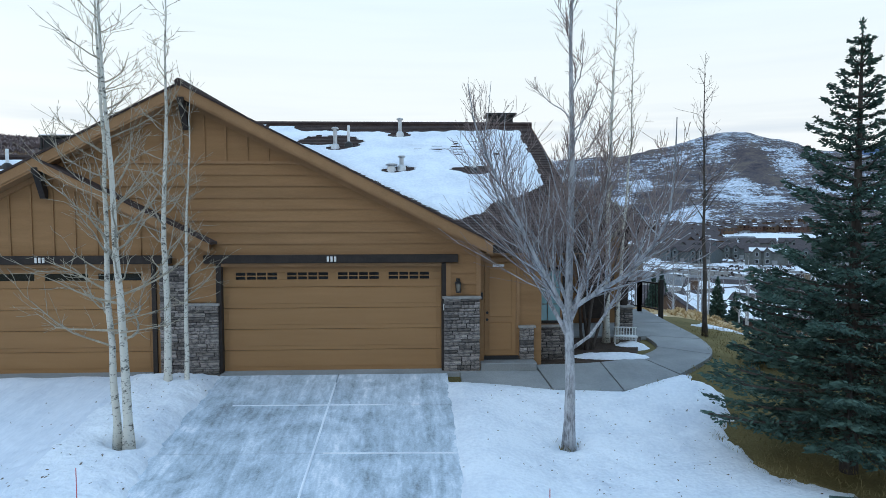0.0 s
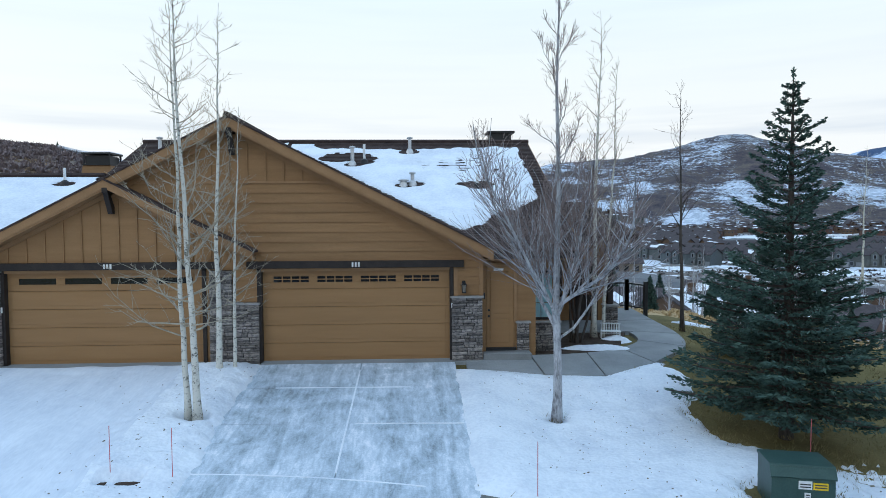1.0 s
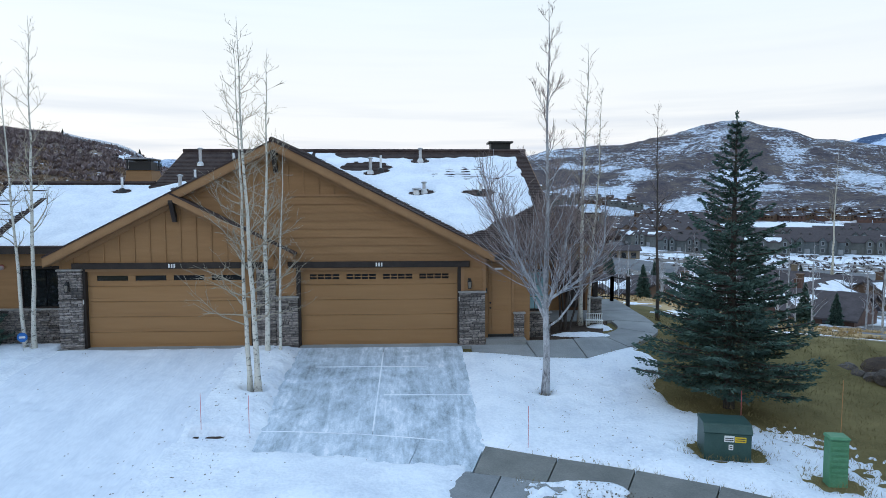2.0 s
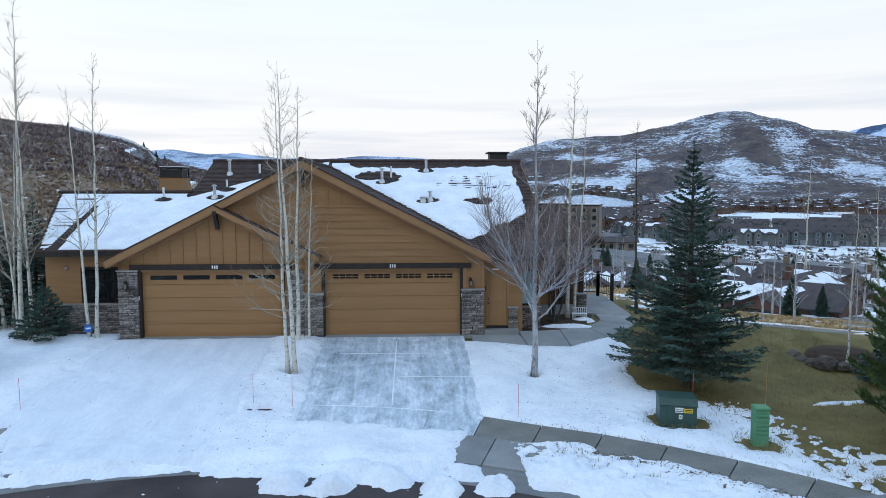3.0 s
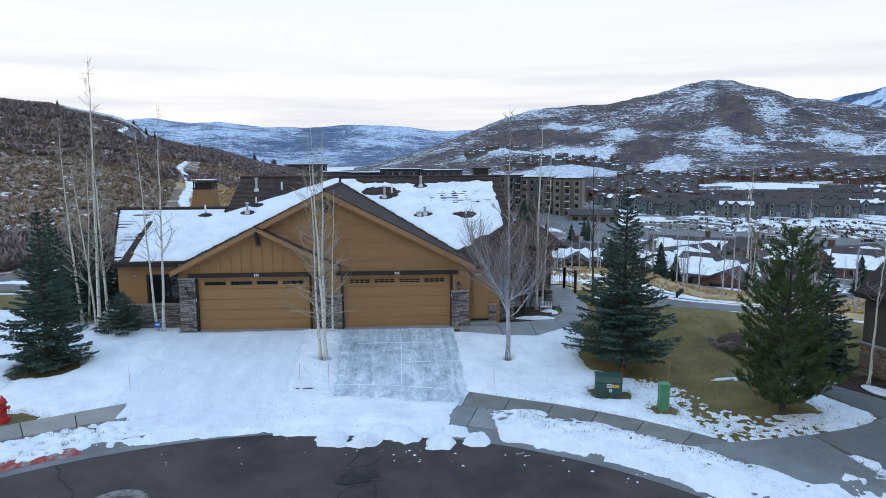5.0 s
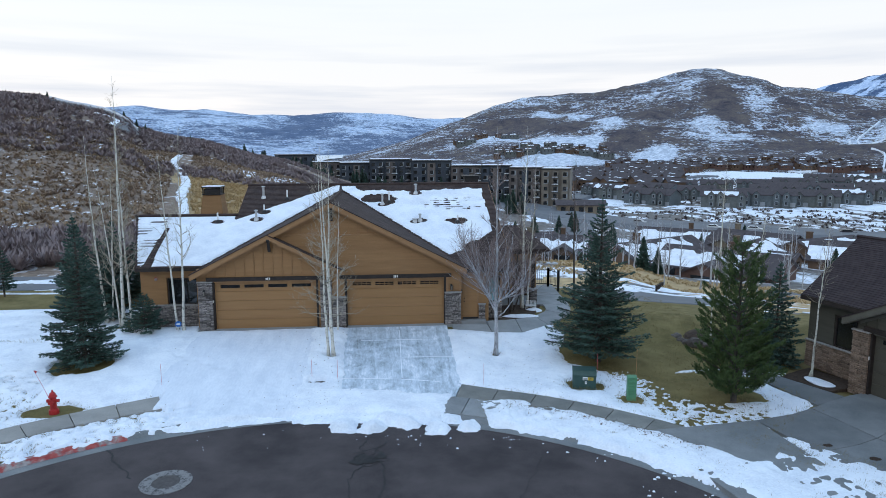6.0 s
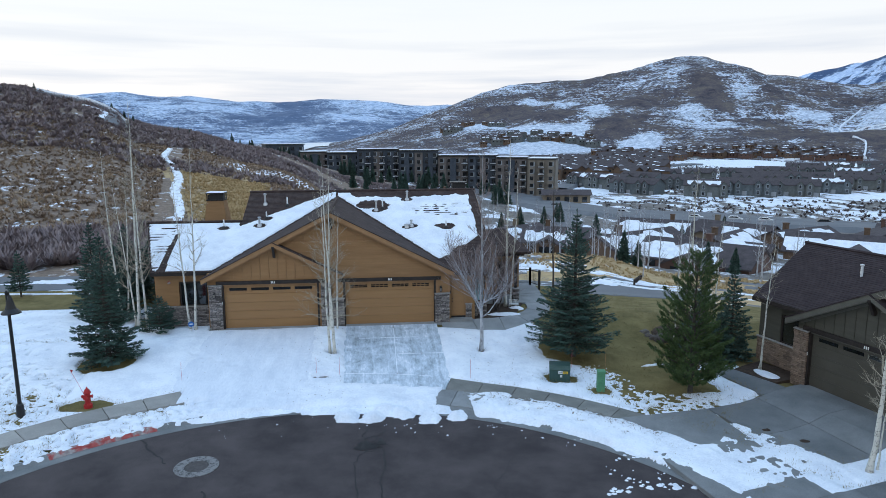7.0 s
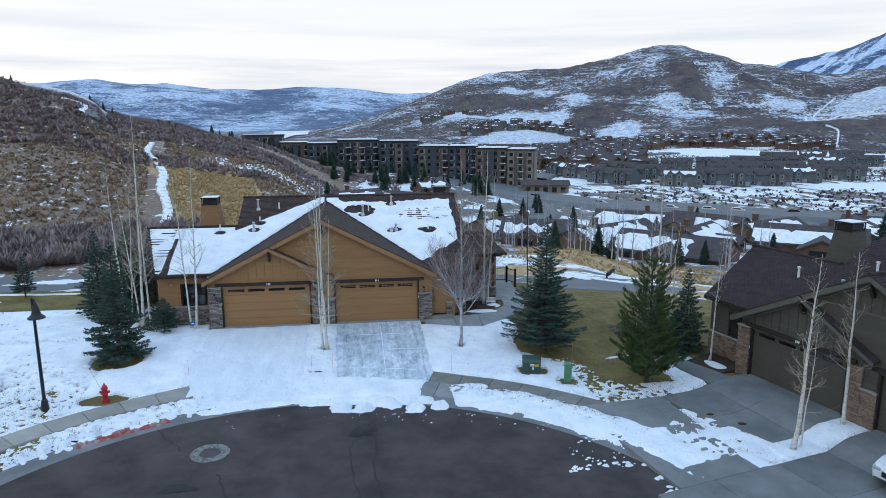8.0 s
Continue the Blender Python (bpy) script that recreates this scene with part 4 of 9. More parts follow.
def lap(x0, x1, z0, z1, left=None, right=None):
    """One lap board; left and right give the sloping cut at its ends as x(z)."""
    xa0, xa1 = (left(z0), left(z1)) if left else (x0, x0)
    xb0, xb1 = (right(z0), right(z1)) if right else (x1, x1)
    bm = bmesh.new()
    v = [bm.verts.new(c) for c in ((xa0, F - 0.030, z0), (xb0, F - 0.030, z0), (xb1, F - 0.006, z1), (xa1, F - 0.006, z1), (xa0, F + 0.004, z0), (xb0, F + 0.004, z0))]
    bm.faces.new((v[0], v[1], v[2], v[3]))
    bm.faces.new((v[4], v[5], v[1], v[0]))
    part("lap_board", bm, LAP, house)


rows = 8
for k in range(rows):
    z0 = 2.62 + (4.64 - 2.62) * k / rows
    z1 = z0 + (4.64 - 2.62) / rows
    lap(0, 0, z0, z1, lambda z: max(SMALL_X + (SMALL_Z - 0.10 - z) / 0.5, -12.0), lambda z: min(0.80, PEAK_X + (PEAK_Z - 0.24 - z) / PITCH))
for x0, x1, za, zb in ((-4.90 - 0.72, -5.02, 1.60, 2.44), (0.12, 0.74, 1.72, 2.44)):
    for k in range(3):
        h = (zb - za) / 3
        lap(x0, x1, za + k * h, za + (k + 1) * h)
for x0, x1 in ((-5.65, -5.25), (0.28, 0.80)):
    lap(x0, x1, 2.44, 2.62)


def board(name, x0, x1, z0, z1, y0, y1, material, parent=house, bevel=0.0, label=""):
    bm = bmesh.new()
    box(bm, x0, x1, y0, y1, z0, z1, bevel)
    return part(name, bm, material, parent, label)


# band board and board-and-batten
board("band_board", -8.28, PEAK_X + (PEAK_Z - 0.26 - 4.66) / PITCH, 4.63, 4.69, F - 0.045, F, TRIM)
for k in range(11):
    x = -8.0 + 0.46 * k
    top = front_roof(x) - 0.24
    if top > 4.75:
        board("batten", x - 0.022, x + 0.022, 4.69, top, F - 0.03, F, LAP)
for k in range(14):
    x = -11.72 + 0.46 * k
    top = small_roof(x) - 0.24
    if top > 2.7:
        board("batten", x - 0.022, x + 0.022, 2.63, top, F - 0.03, F, LAP)
for x0, x1, z0, z1 in ((0.03, 0.13, 1.68, 2.44), (0.70, 0.80, 1.68, 2.75), (-5.02, -4.96, 1.56, 2.44)):
    board("corner_board", x0, x1, z0, z1, F - 0.04, F, TRIM)

# rake boards, soffits and roofs of the two front gables
def rake(x0, z0, x1, z1, drop, y0, y1, name="rake_board", material=TRIM):
    slab_wall(name, [(x0, y0, z0), (x1, y0, z1), (x1, y0, z1 - drop), (x0, y0, z0 - drop)], (0, y1 - y0, 0), material)


for x1 in (-12.42, 1.03):
    rake(PEAK_X, PEAK_Z - 0.03, x1, front_roof(x1) - 0.03, 0.22, RAKE_Y, RAKE_Y + 0.04)
    rake(PEAK_X, PEAK_Z - 0.24, x1, front_roof(x1) - 0.24, 0.06, RAKE_Y + 0.02, F, "soffit")
    rake(PEAK_X, PEAK_Z - 0.30, x1 + (0.5 if x1 < 0 else -0.3), front_roof(x1 + (0.5 if x1 < 0 else -0.3)) - 0.30, 0.12, F - 0.05, F, "frieze_board")
    rake(PEAK_X, PEAK_Z + 0.018, x1, front_roof(x1) + 0.018, 0.045, RAKE_Y - 0.03, RAKE_Y + 0.06, "drip_edge", SHINGLE)
x1 = -5.05
rake(SMALL_X, SMALL_Z - 0.05, x1, small_roof(x1) - 0.05, 0.20, RAKE_Y - 0.02, RAKE_Y + 0.03)
rake(SMALL_X, SMALL_Z - 0.30, x1 - 0.4, small_roof(x1 - 0.4) - 0.28, 0.11, F - 0.05, F, "frieze_board")
rake(SMALL_X, SMALL_Z - 0.20, x1, small_roof(x1) - 0.20, 0.05, RAKE_Y + 0.03, F, "soffit")
slab_wall("small_roof", [(SMALL_X, RAKE_Y - 0.05, SMALL_Z + 0.0), (x1 + 0.05, RAKE_Y - 0.05, small_roof(x1 + 0.05)), (x1 + 0.05, RAKE_Y - 0.05, small_roof(x1 + 0.05) - 0.05), (SMALL_X, RAKE_Y - 0.05, SMALL_Z - 0.05)], (0, F - RAKE_Y + 0.05, 0), SHINGLE)

front_h = lambda x, y: PEAK_Z - PITCH * abs(x - PEAK_X)
main_h = lambda x, y: MAIN_Z - MAIN_PITCH * abs(y - MAIN_Y)
meet_y = MAIN_Y - (MAIN_Z - PEAK_Z) / MAIN_PITCH


def valley_x(y, side):
    return PEAK_X + side * (PEAK_Z - main_h(0, y)) / PITCH


EAVE_Y = 14.95
ve = EAVE_Y
shingled("roof_face", [(PEAK_X, RAKE_Y), (1.03, RAKE_Y), (1.03, ve), (valley_x(ve, 1), ve), (PEAK_X, meet_y)], front_h, 0, 1, house, label="bare brown shingles")
shingled("roof_face", [(-12.42, RAKE_Y), (PEAK_X, RAKE_Y), (PEAK_X, meet_y), (valley_x(15.5, -1), 15.5), (-12.42, 15.5)], front_h, 0, -1, house, label="bare brown shingles")
WING_Y = 20.3
shingled("roof_face", [(valley_x(ve, 1), ve), (3.45, ve), (3.45, MAIN_Y), (PEAK_X, MAIN_Y), (PEAK_X, meet_y)], main_h, 1, -1, house)
shingled("roof_face", [(valley_x(15.5, -1), 15.5), (PEAK_X, meet_y), (PEAK_X, MAIN_Y), (-11.25, MAIN_Y), (-11.25, WING_Y), (-16.75, WING_Y), (-15.25, 15.5)], main_h, 1, -1, house)
for x0, x1, y0 in ((-11.25, 3.45, MAIN_Y),):
    shingled("roof_face", [(x0, y0), (x1, y0), (x1, 32.6), (x0, 32.6)], main_h, 1, 1, house, course=0.3)
wing_back = lambda x, y: main_h(0, WING_Y) - MAIN_PITCH * (y - WING_Y)
shingled("roof_face", [(-16.75, WING_Y), (-11.25, WING_Y), (-11.25, 25.6), (-16.75, 25.6)], wing_back, 1, 1, house, course=0.3)
# ridge caps
for a, b in (((-11.3, MAIN_Y, MAIN_Z + 0.02), (3.5, MAIN_Y, MAIN_Z + 0.02)), ((PEAK_X, RAKE_Y - 0.02, PEAK_Z + 0.02), (PEAK_X, meet_y, PEAK_Z + 0.02)), ((-16.8, WING_Y, main_h(0, WING_Y) + 0.02), (-11.2, WING_Y, main_h(0, WING_Y) + 0.02))):
    bm = bmesh.new()
    tube(bm, [a, b], [0.09, 0.09], 6)
    part("ridge_cap", bm, SHINGLE, house)

# gable ends and side walls behind
slab_wall("wall", [(3.05, 16.0, -0.1), (3.05, 31.5, -3.2), (3.05, 31.5, main_h(0, 31.5) - 0.2), (3.05, MAIN_Y, MAIN_Z - 0.2), (3.05, 16.0, main_h(0, 16.0) - 0.2)], (-0.2, 0, 0))
slab_wall("wall", [(-10.95, 16.0, 2.0), (-10.95, 31.5, -2.0), (-10.95, 31.5, main_h(0, 31.5) - 0.2), (-10.95, MAIN_Y, MAIN_Z - 0.2), (-10.95, 16.0, main_h(0, 16.0) - 0.2)], (0.2, 0, 0))
slab_wall("wall", [(-16.2, 31.5, -3.2), (3.05, 31.5, -3.2), (3.05, 31.5, 2.8), (-16.2, 31.5, 2.8)], (0, 0.2, 0))
for x, ya, yb in ((3.45, EAVE_Y, 32.6), (-11.25, WING_Y, 32.6)):
    for p, q in ((ya, MAIN_Y), (MAIN_Y, yb)):
        slab_wall("rake_board", [(x, p, main_h(0, p) - 0.02), (x, q, main_h(0, q) - 0.02), (x, q, main_h(0, q) - 0.22), (x, p, main_h(0, p) - 0.22)], (0.03 if x > 0 else -0.03, 0, 0), TRIM)
board("eave_fascia", 1.0, 3.45, main_h(0, EAVE_Y) - 0.20, main_h(0, EAVE_Y) - 0.005, EAVE_Y - 0.03, EAVE_Y, DARK_WOOD)
board("soffit", 0.8, 3.45, main_h(0, EAVE_Y) - 0.22, main_h(0, EAVE_Y) - 0.20, EAVE_Y, 16.0, TRIM)
board("wall", 0.80, 2.06, -0.1, 2.80, 15.36, 15.5, SIDING)
board("wall", 0.78, 0.90, -0.1, 2.75, 15.18, 15.36, SIDING)
board("wall", 2.06, 2.26, -0.1, 2.80, 15.36, 16.0, SIDING)
board("wall", 2.06, 3.05, 2.25, 2.95, 16.0, 16.15, SIDING)
board("wall", 2.06, 3.05, -0.1, 0.82, 16.0, 16.15, SIDING)

# left wing
board("wall", -15.2, -12.05, -0.1, 1.05, 16.0, 16.2, SIDING)
board("wall", -15.2, -13.95, 1.05, 2.95, 16.0, 16.2, SIDING)
board("wall", -13.95, -12.05, 2.45, 2.95, 16.0, 16.2, SIDING)
board("wall", -12.25, -12.05, -0.1, 3.0, 15.18, 16.0, SIDING)
board("wall", -15.2, -15.0, -0.1, 3.0, 16.2, 25, SIDING)
slab_wall("eave_fascia", [(-15.25, 15.46, main_h(0, 15.5) - 0.2), (-12.0, 15.46, main_h(0, 15.5) - 0.2), (-12.0, 15.46, main_h(0, 15.5) - 0.01), (-15.25, 15.46, main_h(0, 15.5) - 0.01)], (0, 0.03, 0), DARK_WOOD)
slab_wall("soffit", [(-15.25, 15.5, 2.87), (-12.1, 15.5, 2.87), (-12.1, 16.0, 2.87), (-15.25, 16.0, 2.87)], (0, 0, 0.02), TRIM)


# snow on the roofs, melted round the vents
PIPES = [  # x, y, height, kind
    (-3.14, 21.34, 0.60, "capped"), (-2.74, 21.55, 0.64, "white"), (-1.13, 22.59, 0.53, "galvanised"), (-1.03, 19.51, 0.36, "galvanised"), (-1.32, 19.42, 0.16, "low"),
    (1.07, 19.29, 0.43, "white"), (-10.11, 22.22, 0.65, "galvanised"), (-9.82, 20.60, 0.43, "white"), (-10.13, 19.82, 0.50, "galvanised"),
    (-8.72, 22.03, 0.55, "white"), (-12.17, 19.62, 0.52, "white")]


def melted(X, Y):
    m = np.full(X.shape, 9.0)
    for x, y, h, kind in PIPES:
        m = np.minimum(m, np.hypot((X - x) / 1.25, (Y - y) / 0.8) - (0.27 if kind != "low" else 0.25))
    return m


def cover_right(X, Y):
    n = vnoise(X, Y, 0.7, 4, 61)
    rag = 0.28 * vnoise(X, Y, 1.6, 4, 62) + 0.15 * n
    s = (X - (PEAK_X + (PEAK_Z - (MAIN_Z - MAIN_PITCH * (MAIN_Y - Y))) / PITCH)) - 0.16
    s = np.minimum(s, 2.95 + 0.12 * n - X + 0.2 * rag)
    s = np.minimum(s, MAIN_Y - 0.22 - Y)
    s = np.minimum(s, np.maximum((Y - 16.9) + (1.3 - X) * 0.9, (Y - 19.6) * 1.2 + (X - 2.2) * 0.5) + rag)
    bare_top = np.maximum(np.hypot((X + 3.3) / 1.35, (Y - 22.0) / 0.75) - 0.75, -1)
    s = np.minimum(s, np.maximum(bare_top, (21.35 - Y) * 0.7) + rag)
    s = np.minimum(s, np.maximum(-X - 3.9 + (Y - 22.6) * -0.8, 23.0 - Y) + rag)
    s = np.minimum(s, np.hypot((X - 1.0) / 1.7, (Y - 19.5) / 0.62) - 0.36 + 0.8 * rag)
    s = np.minimum(s, melted(X, Y) + 0.35 * rag)
    thin = 0.10 * np.sin(Y * 2 * math.pi / 0.25) + 0.17 * vnoise(X * 0.6, Y, 5.5, 3, 66) + 0.055
    melt_zone = np.exp(-((X - 0.9) / 2.6) ** 2 - ((Y - 21.3) / 1.5) ** 2)
    return np.minimum(s, np.where(melt_zone > 0.12, thin + 0.24 * (1 - melt_zone), 9))


def cover_left(X, Y):
    rag = 0.25 * vnoise(X, Y, 1.3, 4, 63)
    s = ((PEAK_X - (PEAK_Z - (MAIN_Z - MAIN_PITCH * (MAIN_Y - Y))) / PITCH) - X) - 0.14
    s = np.minimum(s, np.where(X < -11.3, WING_Y - 0.10 - Y, 20.30 + (X + 10.6) * 0.72 + rag * 0.5 - Y))
    edge = np.interp(Y, (15.5, WING_Y), (-15.2, -16.7))
    s = np.minimum(s, X - edge - 0.03)
    s = np.minimum(s, Y - np.interp(X, (-15.25, -12.0), (15.55, 15.55)))
    s = np.minimum(s, np.where(Y < 19.1, np.abs(X + 14.72 - (Y - 16.5) * 0.02 + (Y - 15.6) * 0.01) - 0.13 + (Y - 17.6) * 0.03, 9))
    rows = np.where(X < -14.9, 0.10 + 0.12 * np.sin(Y * 2 * math.pi / 0.29) + rag * 0.6, 9)
    return np.minimum.reduce([s, rows, melted(X, Y) + 0.2 * rag])


main_arr = lambda X, Y: MAIN_Z - MAIN_PITCH * np.abs(Y - MAIN_Y)
roof_snow("roof_snow", (-5.6, 3.3, 15.2, 23.7), main_arr, cover_right, "melting snow on the shingled roof round the vents", 0.09)
roof_snow("roof_snow", (-16.9, -5.7, 15.0, 23.6), main_arr, cover_left, "smooth snow on the lower wing of the roof", 0.09)

for x, y, h, kind in PIPES:
    z = main_h(x, y)
    name, label = {"white": ("vent_pipe", "white plastic vent pipe on the roof"), "low": ("roof_vent", "low galvanised roof vent")}.get(kind, ("flue_pipe", "galvanised metal flue pipe with a cap on the roof"))
    v = thing(name, label, "vent", (x, y, z), "roof vents")
    bm = bmesh.new()
    r = {"white": 0.045, "low": 0.10}.get(kind, 0.065)
    tube(bm, [(0, 0, -0.15), (0, 0, h)], [r, r], 12)
    part("pipe", bm, WHITE_PIPE if kind == "white" else GALV, v, smooth=False)
    bm = bmesh.new()
    tube(bm, [(0, 0, -0.1), (0, 0, 0.08), (0, 0, 0.13)], [0.17, 0.12, r + 0.01], 12, cap=False)
    part("flashing", bm, BLACK_METAL if kind == "white" else GALV, v)
    if kind not in ("white",):
        bm = bmesh.new()
        tube(bm, [(0, 0, h - 0.02), (0, 0, h + 0.02), (0, 0, h + 0.05)], [r * 1.7, r * 1.75, r * 0.6], 12)
        part("cap", bm, GALV, v)


# ---------- stonework ----------
stone_meshes = []
for k in range(5):
    bm = bmesh.new()
    rnd = random.Random(k)
    box(bm, -0.5, 0.5, -0.5, 0.5, -0.5, 0.5)
    for v in bm.verts:
        v.co += Vector((rnd.uniform(-0.03, 0.03), rnd.uniform(-0.12, 0.12) if v.co.y < 0 else 0, rnd.uniform(-0.07, 0.07)))
    es = [e for e in bm.edges if all(v.co.y < -0.2 for v in e.verts)]
    bmesh.ops.bevel(bm, geom=es, offset=0.055, segments=1, affect="EDGES")
    stone_meshes.append(mesh_of("stone", bm, STONE))


def stone_panel(label, x0, x1, z0, z1, y, parent=None, depth=0.10, seed=0, cap=True, side="", material=None, course=(0.045, 0.11), cap_depth=0.0):
    """Ledge stones in thin uneven courses over a mortar backing, near black for the shade in the gaps; side '+' or '-'
    also faces that end of the pier.
    """
    p = new("stone_pier")
    p.parent = parent or house
    p["label"] = label
    bm = bmesh.new()
    box(bm, x0 + 0.015, x1 - 0.015, y - depth + 0.03, y, z0, z1)
    part("mortar_bed", bm, SHADED_MORTAR, p)
    rnd = random.Random(seed)
    z = z0
    while z < z1 - 0.02:
        h = min(rnd.uniform(*course), z1 - z)
        if z1 - z - h < 0.035:
            h = z1 - z
        x = x0
        while x < x1 - 0.02:
            w = min(rnd.uniform(0.14, 0.42), x1 - x)
            if x1 - x - w < 0.09:
                w = x1 - x
            ob = new("stone", rnd.choice(stone_meshes))
            out = rnd.uniform(0.0, 0.035)
            ob.parent = p
            ob.location = (x + w / 2, y - depth / 2 - out / 2 + 0.01, z + h / 2)
            ob.scale = (w - 0.012, depth + out, h - 0.010)
            if material:
                ob.data = material[rnd.randrange(len(material))]
            x += w
        z += h
    if cap:
        bm = bmesh.new()
        box(bm, x0 - 0.03, x1 + 0.03, y - depth - 0.055, y, z1, z1 + 0.055, 0.008)
        part("cap", bm, STONE_CAP, p)
    return p


stone_panel("grey ledge-stone pier with a stone cap", -0.03, 0.78, -0.06, 1.64, F, seed=1)
stone_panel("tall grey ledge-stone pier", -6.24, -5.66, -0.06, 2.41, F - 0.02, seed=2, cap=False)
stone_panel("grey ledge-stone pier", -5.66, -4.99, -0.06, 1.52, F, seed=3)
stone_panel("grey ledge-stone pier", -12.13, -11.44, -0.10, 2.40, F, seed=4, cap=True, depth=0.14)
stone_panel("small grey ledge-stone pier", 1.74, 2.08, 0.08, 0.90, 15.36, seed=5)
stone_panel("grey ledge-stone base below the window", 2.12, 3.05, -0.05, 0.80, 16.0, seed=6)
stone_panel("brown ledge-stone base below the window", -15.2, -12.26, -0.08, 1.05, 16.0, seed=7, course=(0.06, 0.13))

# ---------- doors, lintels, lights ----------
def garage_door(x0, x1, grid, label):
    d = new("garage_door")
    d.parent, d["label"] = house, label
    n, top, y = 5, 2.38, 15.08
    for k in range(n):
        z0, z1 = 0.012 + (top - 0.012) * k / n, 0.012 + (top - 0.012) * (k + 1) / n - 0.007
        bm = bmesh.new()
        if k < n - 1:
            box(bm, x0, x1, y, y + 0.045, z0, z1, 0.006)
            box(bm, x0 + 0.12, x1 - 0.12, y - 0.010, y - 0.0005, z0 + 0.10, z1 - 0.018, 0.004)
        else:
            box(bm, x0, x1, y, y + 0.045, z0, z0 + 0.165, 0.004)
            box(bm, x0, x1, y, y + 0.045, z1 - 0.145, z1, 0.004)
            wz0, wz1 = z0 + 0.166, z1 - 0.146
            gap = (x1 - x0 - 0.36) / 4
            edges = [x0]
            for w in range(4):
                a = x0 + 0.18 + gap * w + 0.11
                edges += [a, a + gap - 0.22]
            edges.append(x1)
            for w in range(0, len(edges), 2):
                box(bm, edges[w], edges[w + 1], y, y + 0.045, wz0, wz1, 0.002)
        panel = part("panel", bm, DOOR_PAINT, d)
        if k == n - 1:
            for w in range(4):
                a = x0 + 0.18 + gap * w + 0.11
                b = a + gap - 0.22
                bm = bmesh.new()
                box(bm, a - 0.01, b + 0.01, y + 0.02, y + 0.03, wz0 - 0.01, wz1 + 0.01)
                part("pane", bm, DARK_GLASS, panel)
                if grid:
                    bm = bmesh.new()
                    for q in range(1, 4):
                        box(bm, a + (b - a) * q / 4 - 0.014, a + (b - a) * q / 4 + 0.014, y - 0.004, y + 0.02, wz0, wz1)
                    box(bm, a, b, y - 0.003, y + 0.018, (wz0 + wz1) / 2 - 0.011, (wz0 + wz1) / 2 + 0.011)
                    part("glazing_grille", bm, DOOR_PAINT, panel)
    for a, b in ((x0 - 0.10, x0 + 0.015), (x1 - 0.015, x1 + 0.085)):
        bm = bmesh.new()
        box(bm, a, b, F - 0.045, 15.10, -0.04, 2.44, 0.006)
        part("jamb", bm, DARK_WOOD, d)
    bm = bmesh.new()
    box(bm, x0 - 0.02, x1 + 0.02, F - 0.02, 15.10, 2.37, 2.45)
    part("head_trim", bm, TRIM, d)
    bm = bmesh.new()
    box(bm, x0, x1, y - 0.006, y + 0.03, 0.0, 0.014)
    part("weather_strip", bm, BLACK_METAL, d)
    bm = bmesh.new()
    box(bm, x0, x1, 15.45, 15.5, -0.04, 2.5)
    part("backing", bm, BLACK_METAL, d)


garage_door(-4.94, -0.06, True, "tan sectional garage door with gridded top windows")
garage_door(-11.38, -6.42, False, "tan sectional garage door with plain top windows")
LINTEL_WHITE = plain("white_numeral", (0.75, 0.75, 0.74))
for x0, x1, nx in ((-5.28, 0.29, -2.49), (-11.72, -5.98, -8.74)):
    b = board("lintel", x0, x1, 2.452, 2.635, F - 0.13, F - 0.001, DARK_WOOD, bevel=0.012, label="dark timber lintel beam")
    for k in range(3):
        board("plain_bar", nx - 0.11 + k * 0.08, nx - 0.065 + k * 0.08, 2.485, 2.60, F - 0.145, F - 0.131, LINTEL_WHITE, parent=b)
# a light sensor on each jamb
for x in (-0.02, -11.44):
    board("door_sensor", x - 0.02, x + 0.02, 1.38, 1.52, F - 0.07, F - 0.045, WHITE_PIPE)


def wall_lantern(x, y, z, label):
    w = thing("wall_lantern", label, "wall lamp", (x, y, z))
    bm = bmesh.new()
    box(bm, -0.045, 0.045, -0.02, 0.0, -0.14, 0.16, 0.006)
    part("back_plate", bm, BLACK_METAL, w)
    bm = bmesh.new()
    tube(bm, [(0, -0.02, 0.13), (0, -0.07, 0.15), (0, -0.10, 0.12)], [0.012] * 3, 6)
    part("arm", bm, BLACK_METAL, w)
    bm = bmesh.new()
    for dx, dy in ((-1, -1), (1, -1), (1, 1), (-1, 1)):
        tube(bm, [(dx * 0.045, -0.10 + dy * 0.045, -0.13), (dx * 0.055, -0.10 + dy * 0.055, 0.06)], [0.008] * 2, 5)
    tube(bm, [(0, -0.10, 0.06), (0, -0.10, 0.08), (0, -0.10, 0.125)], [0.095, 0.09, 0.02], 4)
    tube(bm, [(0, -0.10, -0.15), (0, -0.10, -0.13)], [0.07, 0.075], 4)
    part("cage", bm, BLACK_METAL, w)
    bm = bmesh.new()
    tube(bm, [(0, -0.10, -0.12), (0, -0.10, 0.05)], [0.042, 0.05], 8)
    part("glass", bm, plain("frosted_glass", (0.22, 0.20, 0.17), 0.3), w, "dim frosted glass")


wall_lantern(0.29, F - 0.035, 1.93, "black metal wall lantern beside the garage door")
wall_lantern(-11.80, F - 0.19, 1.93, "black metal wall lantern on the stone pier")

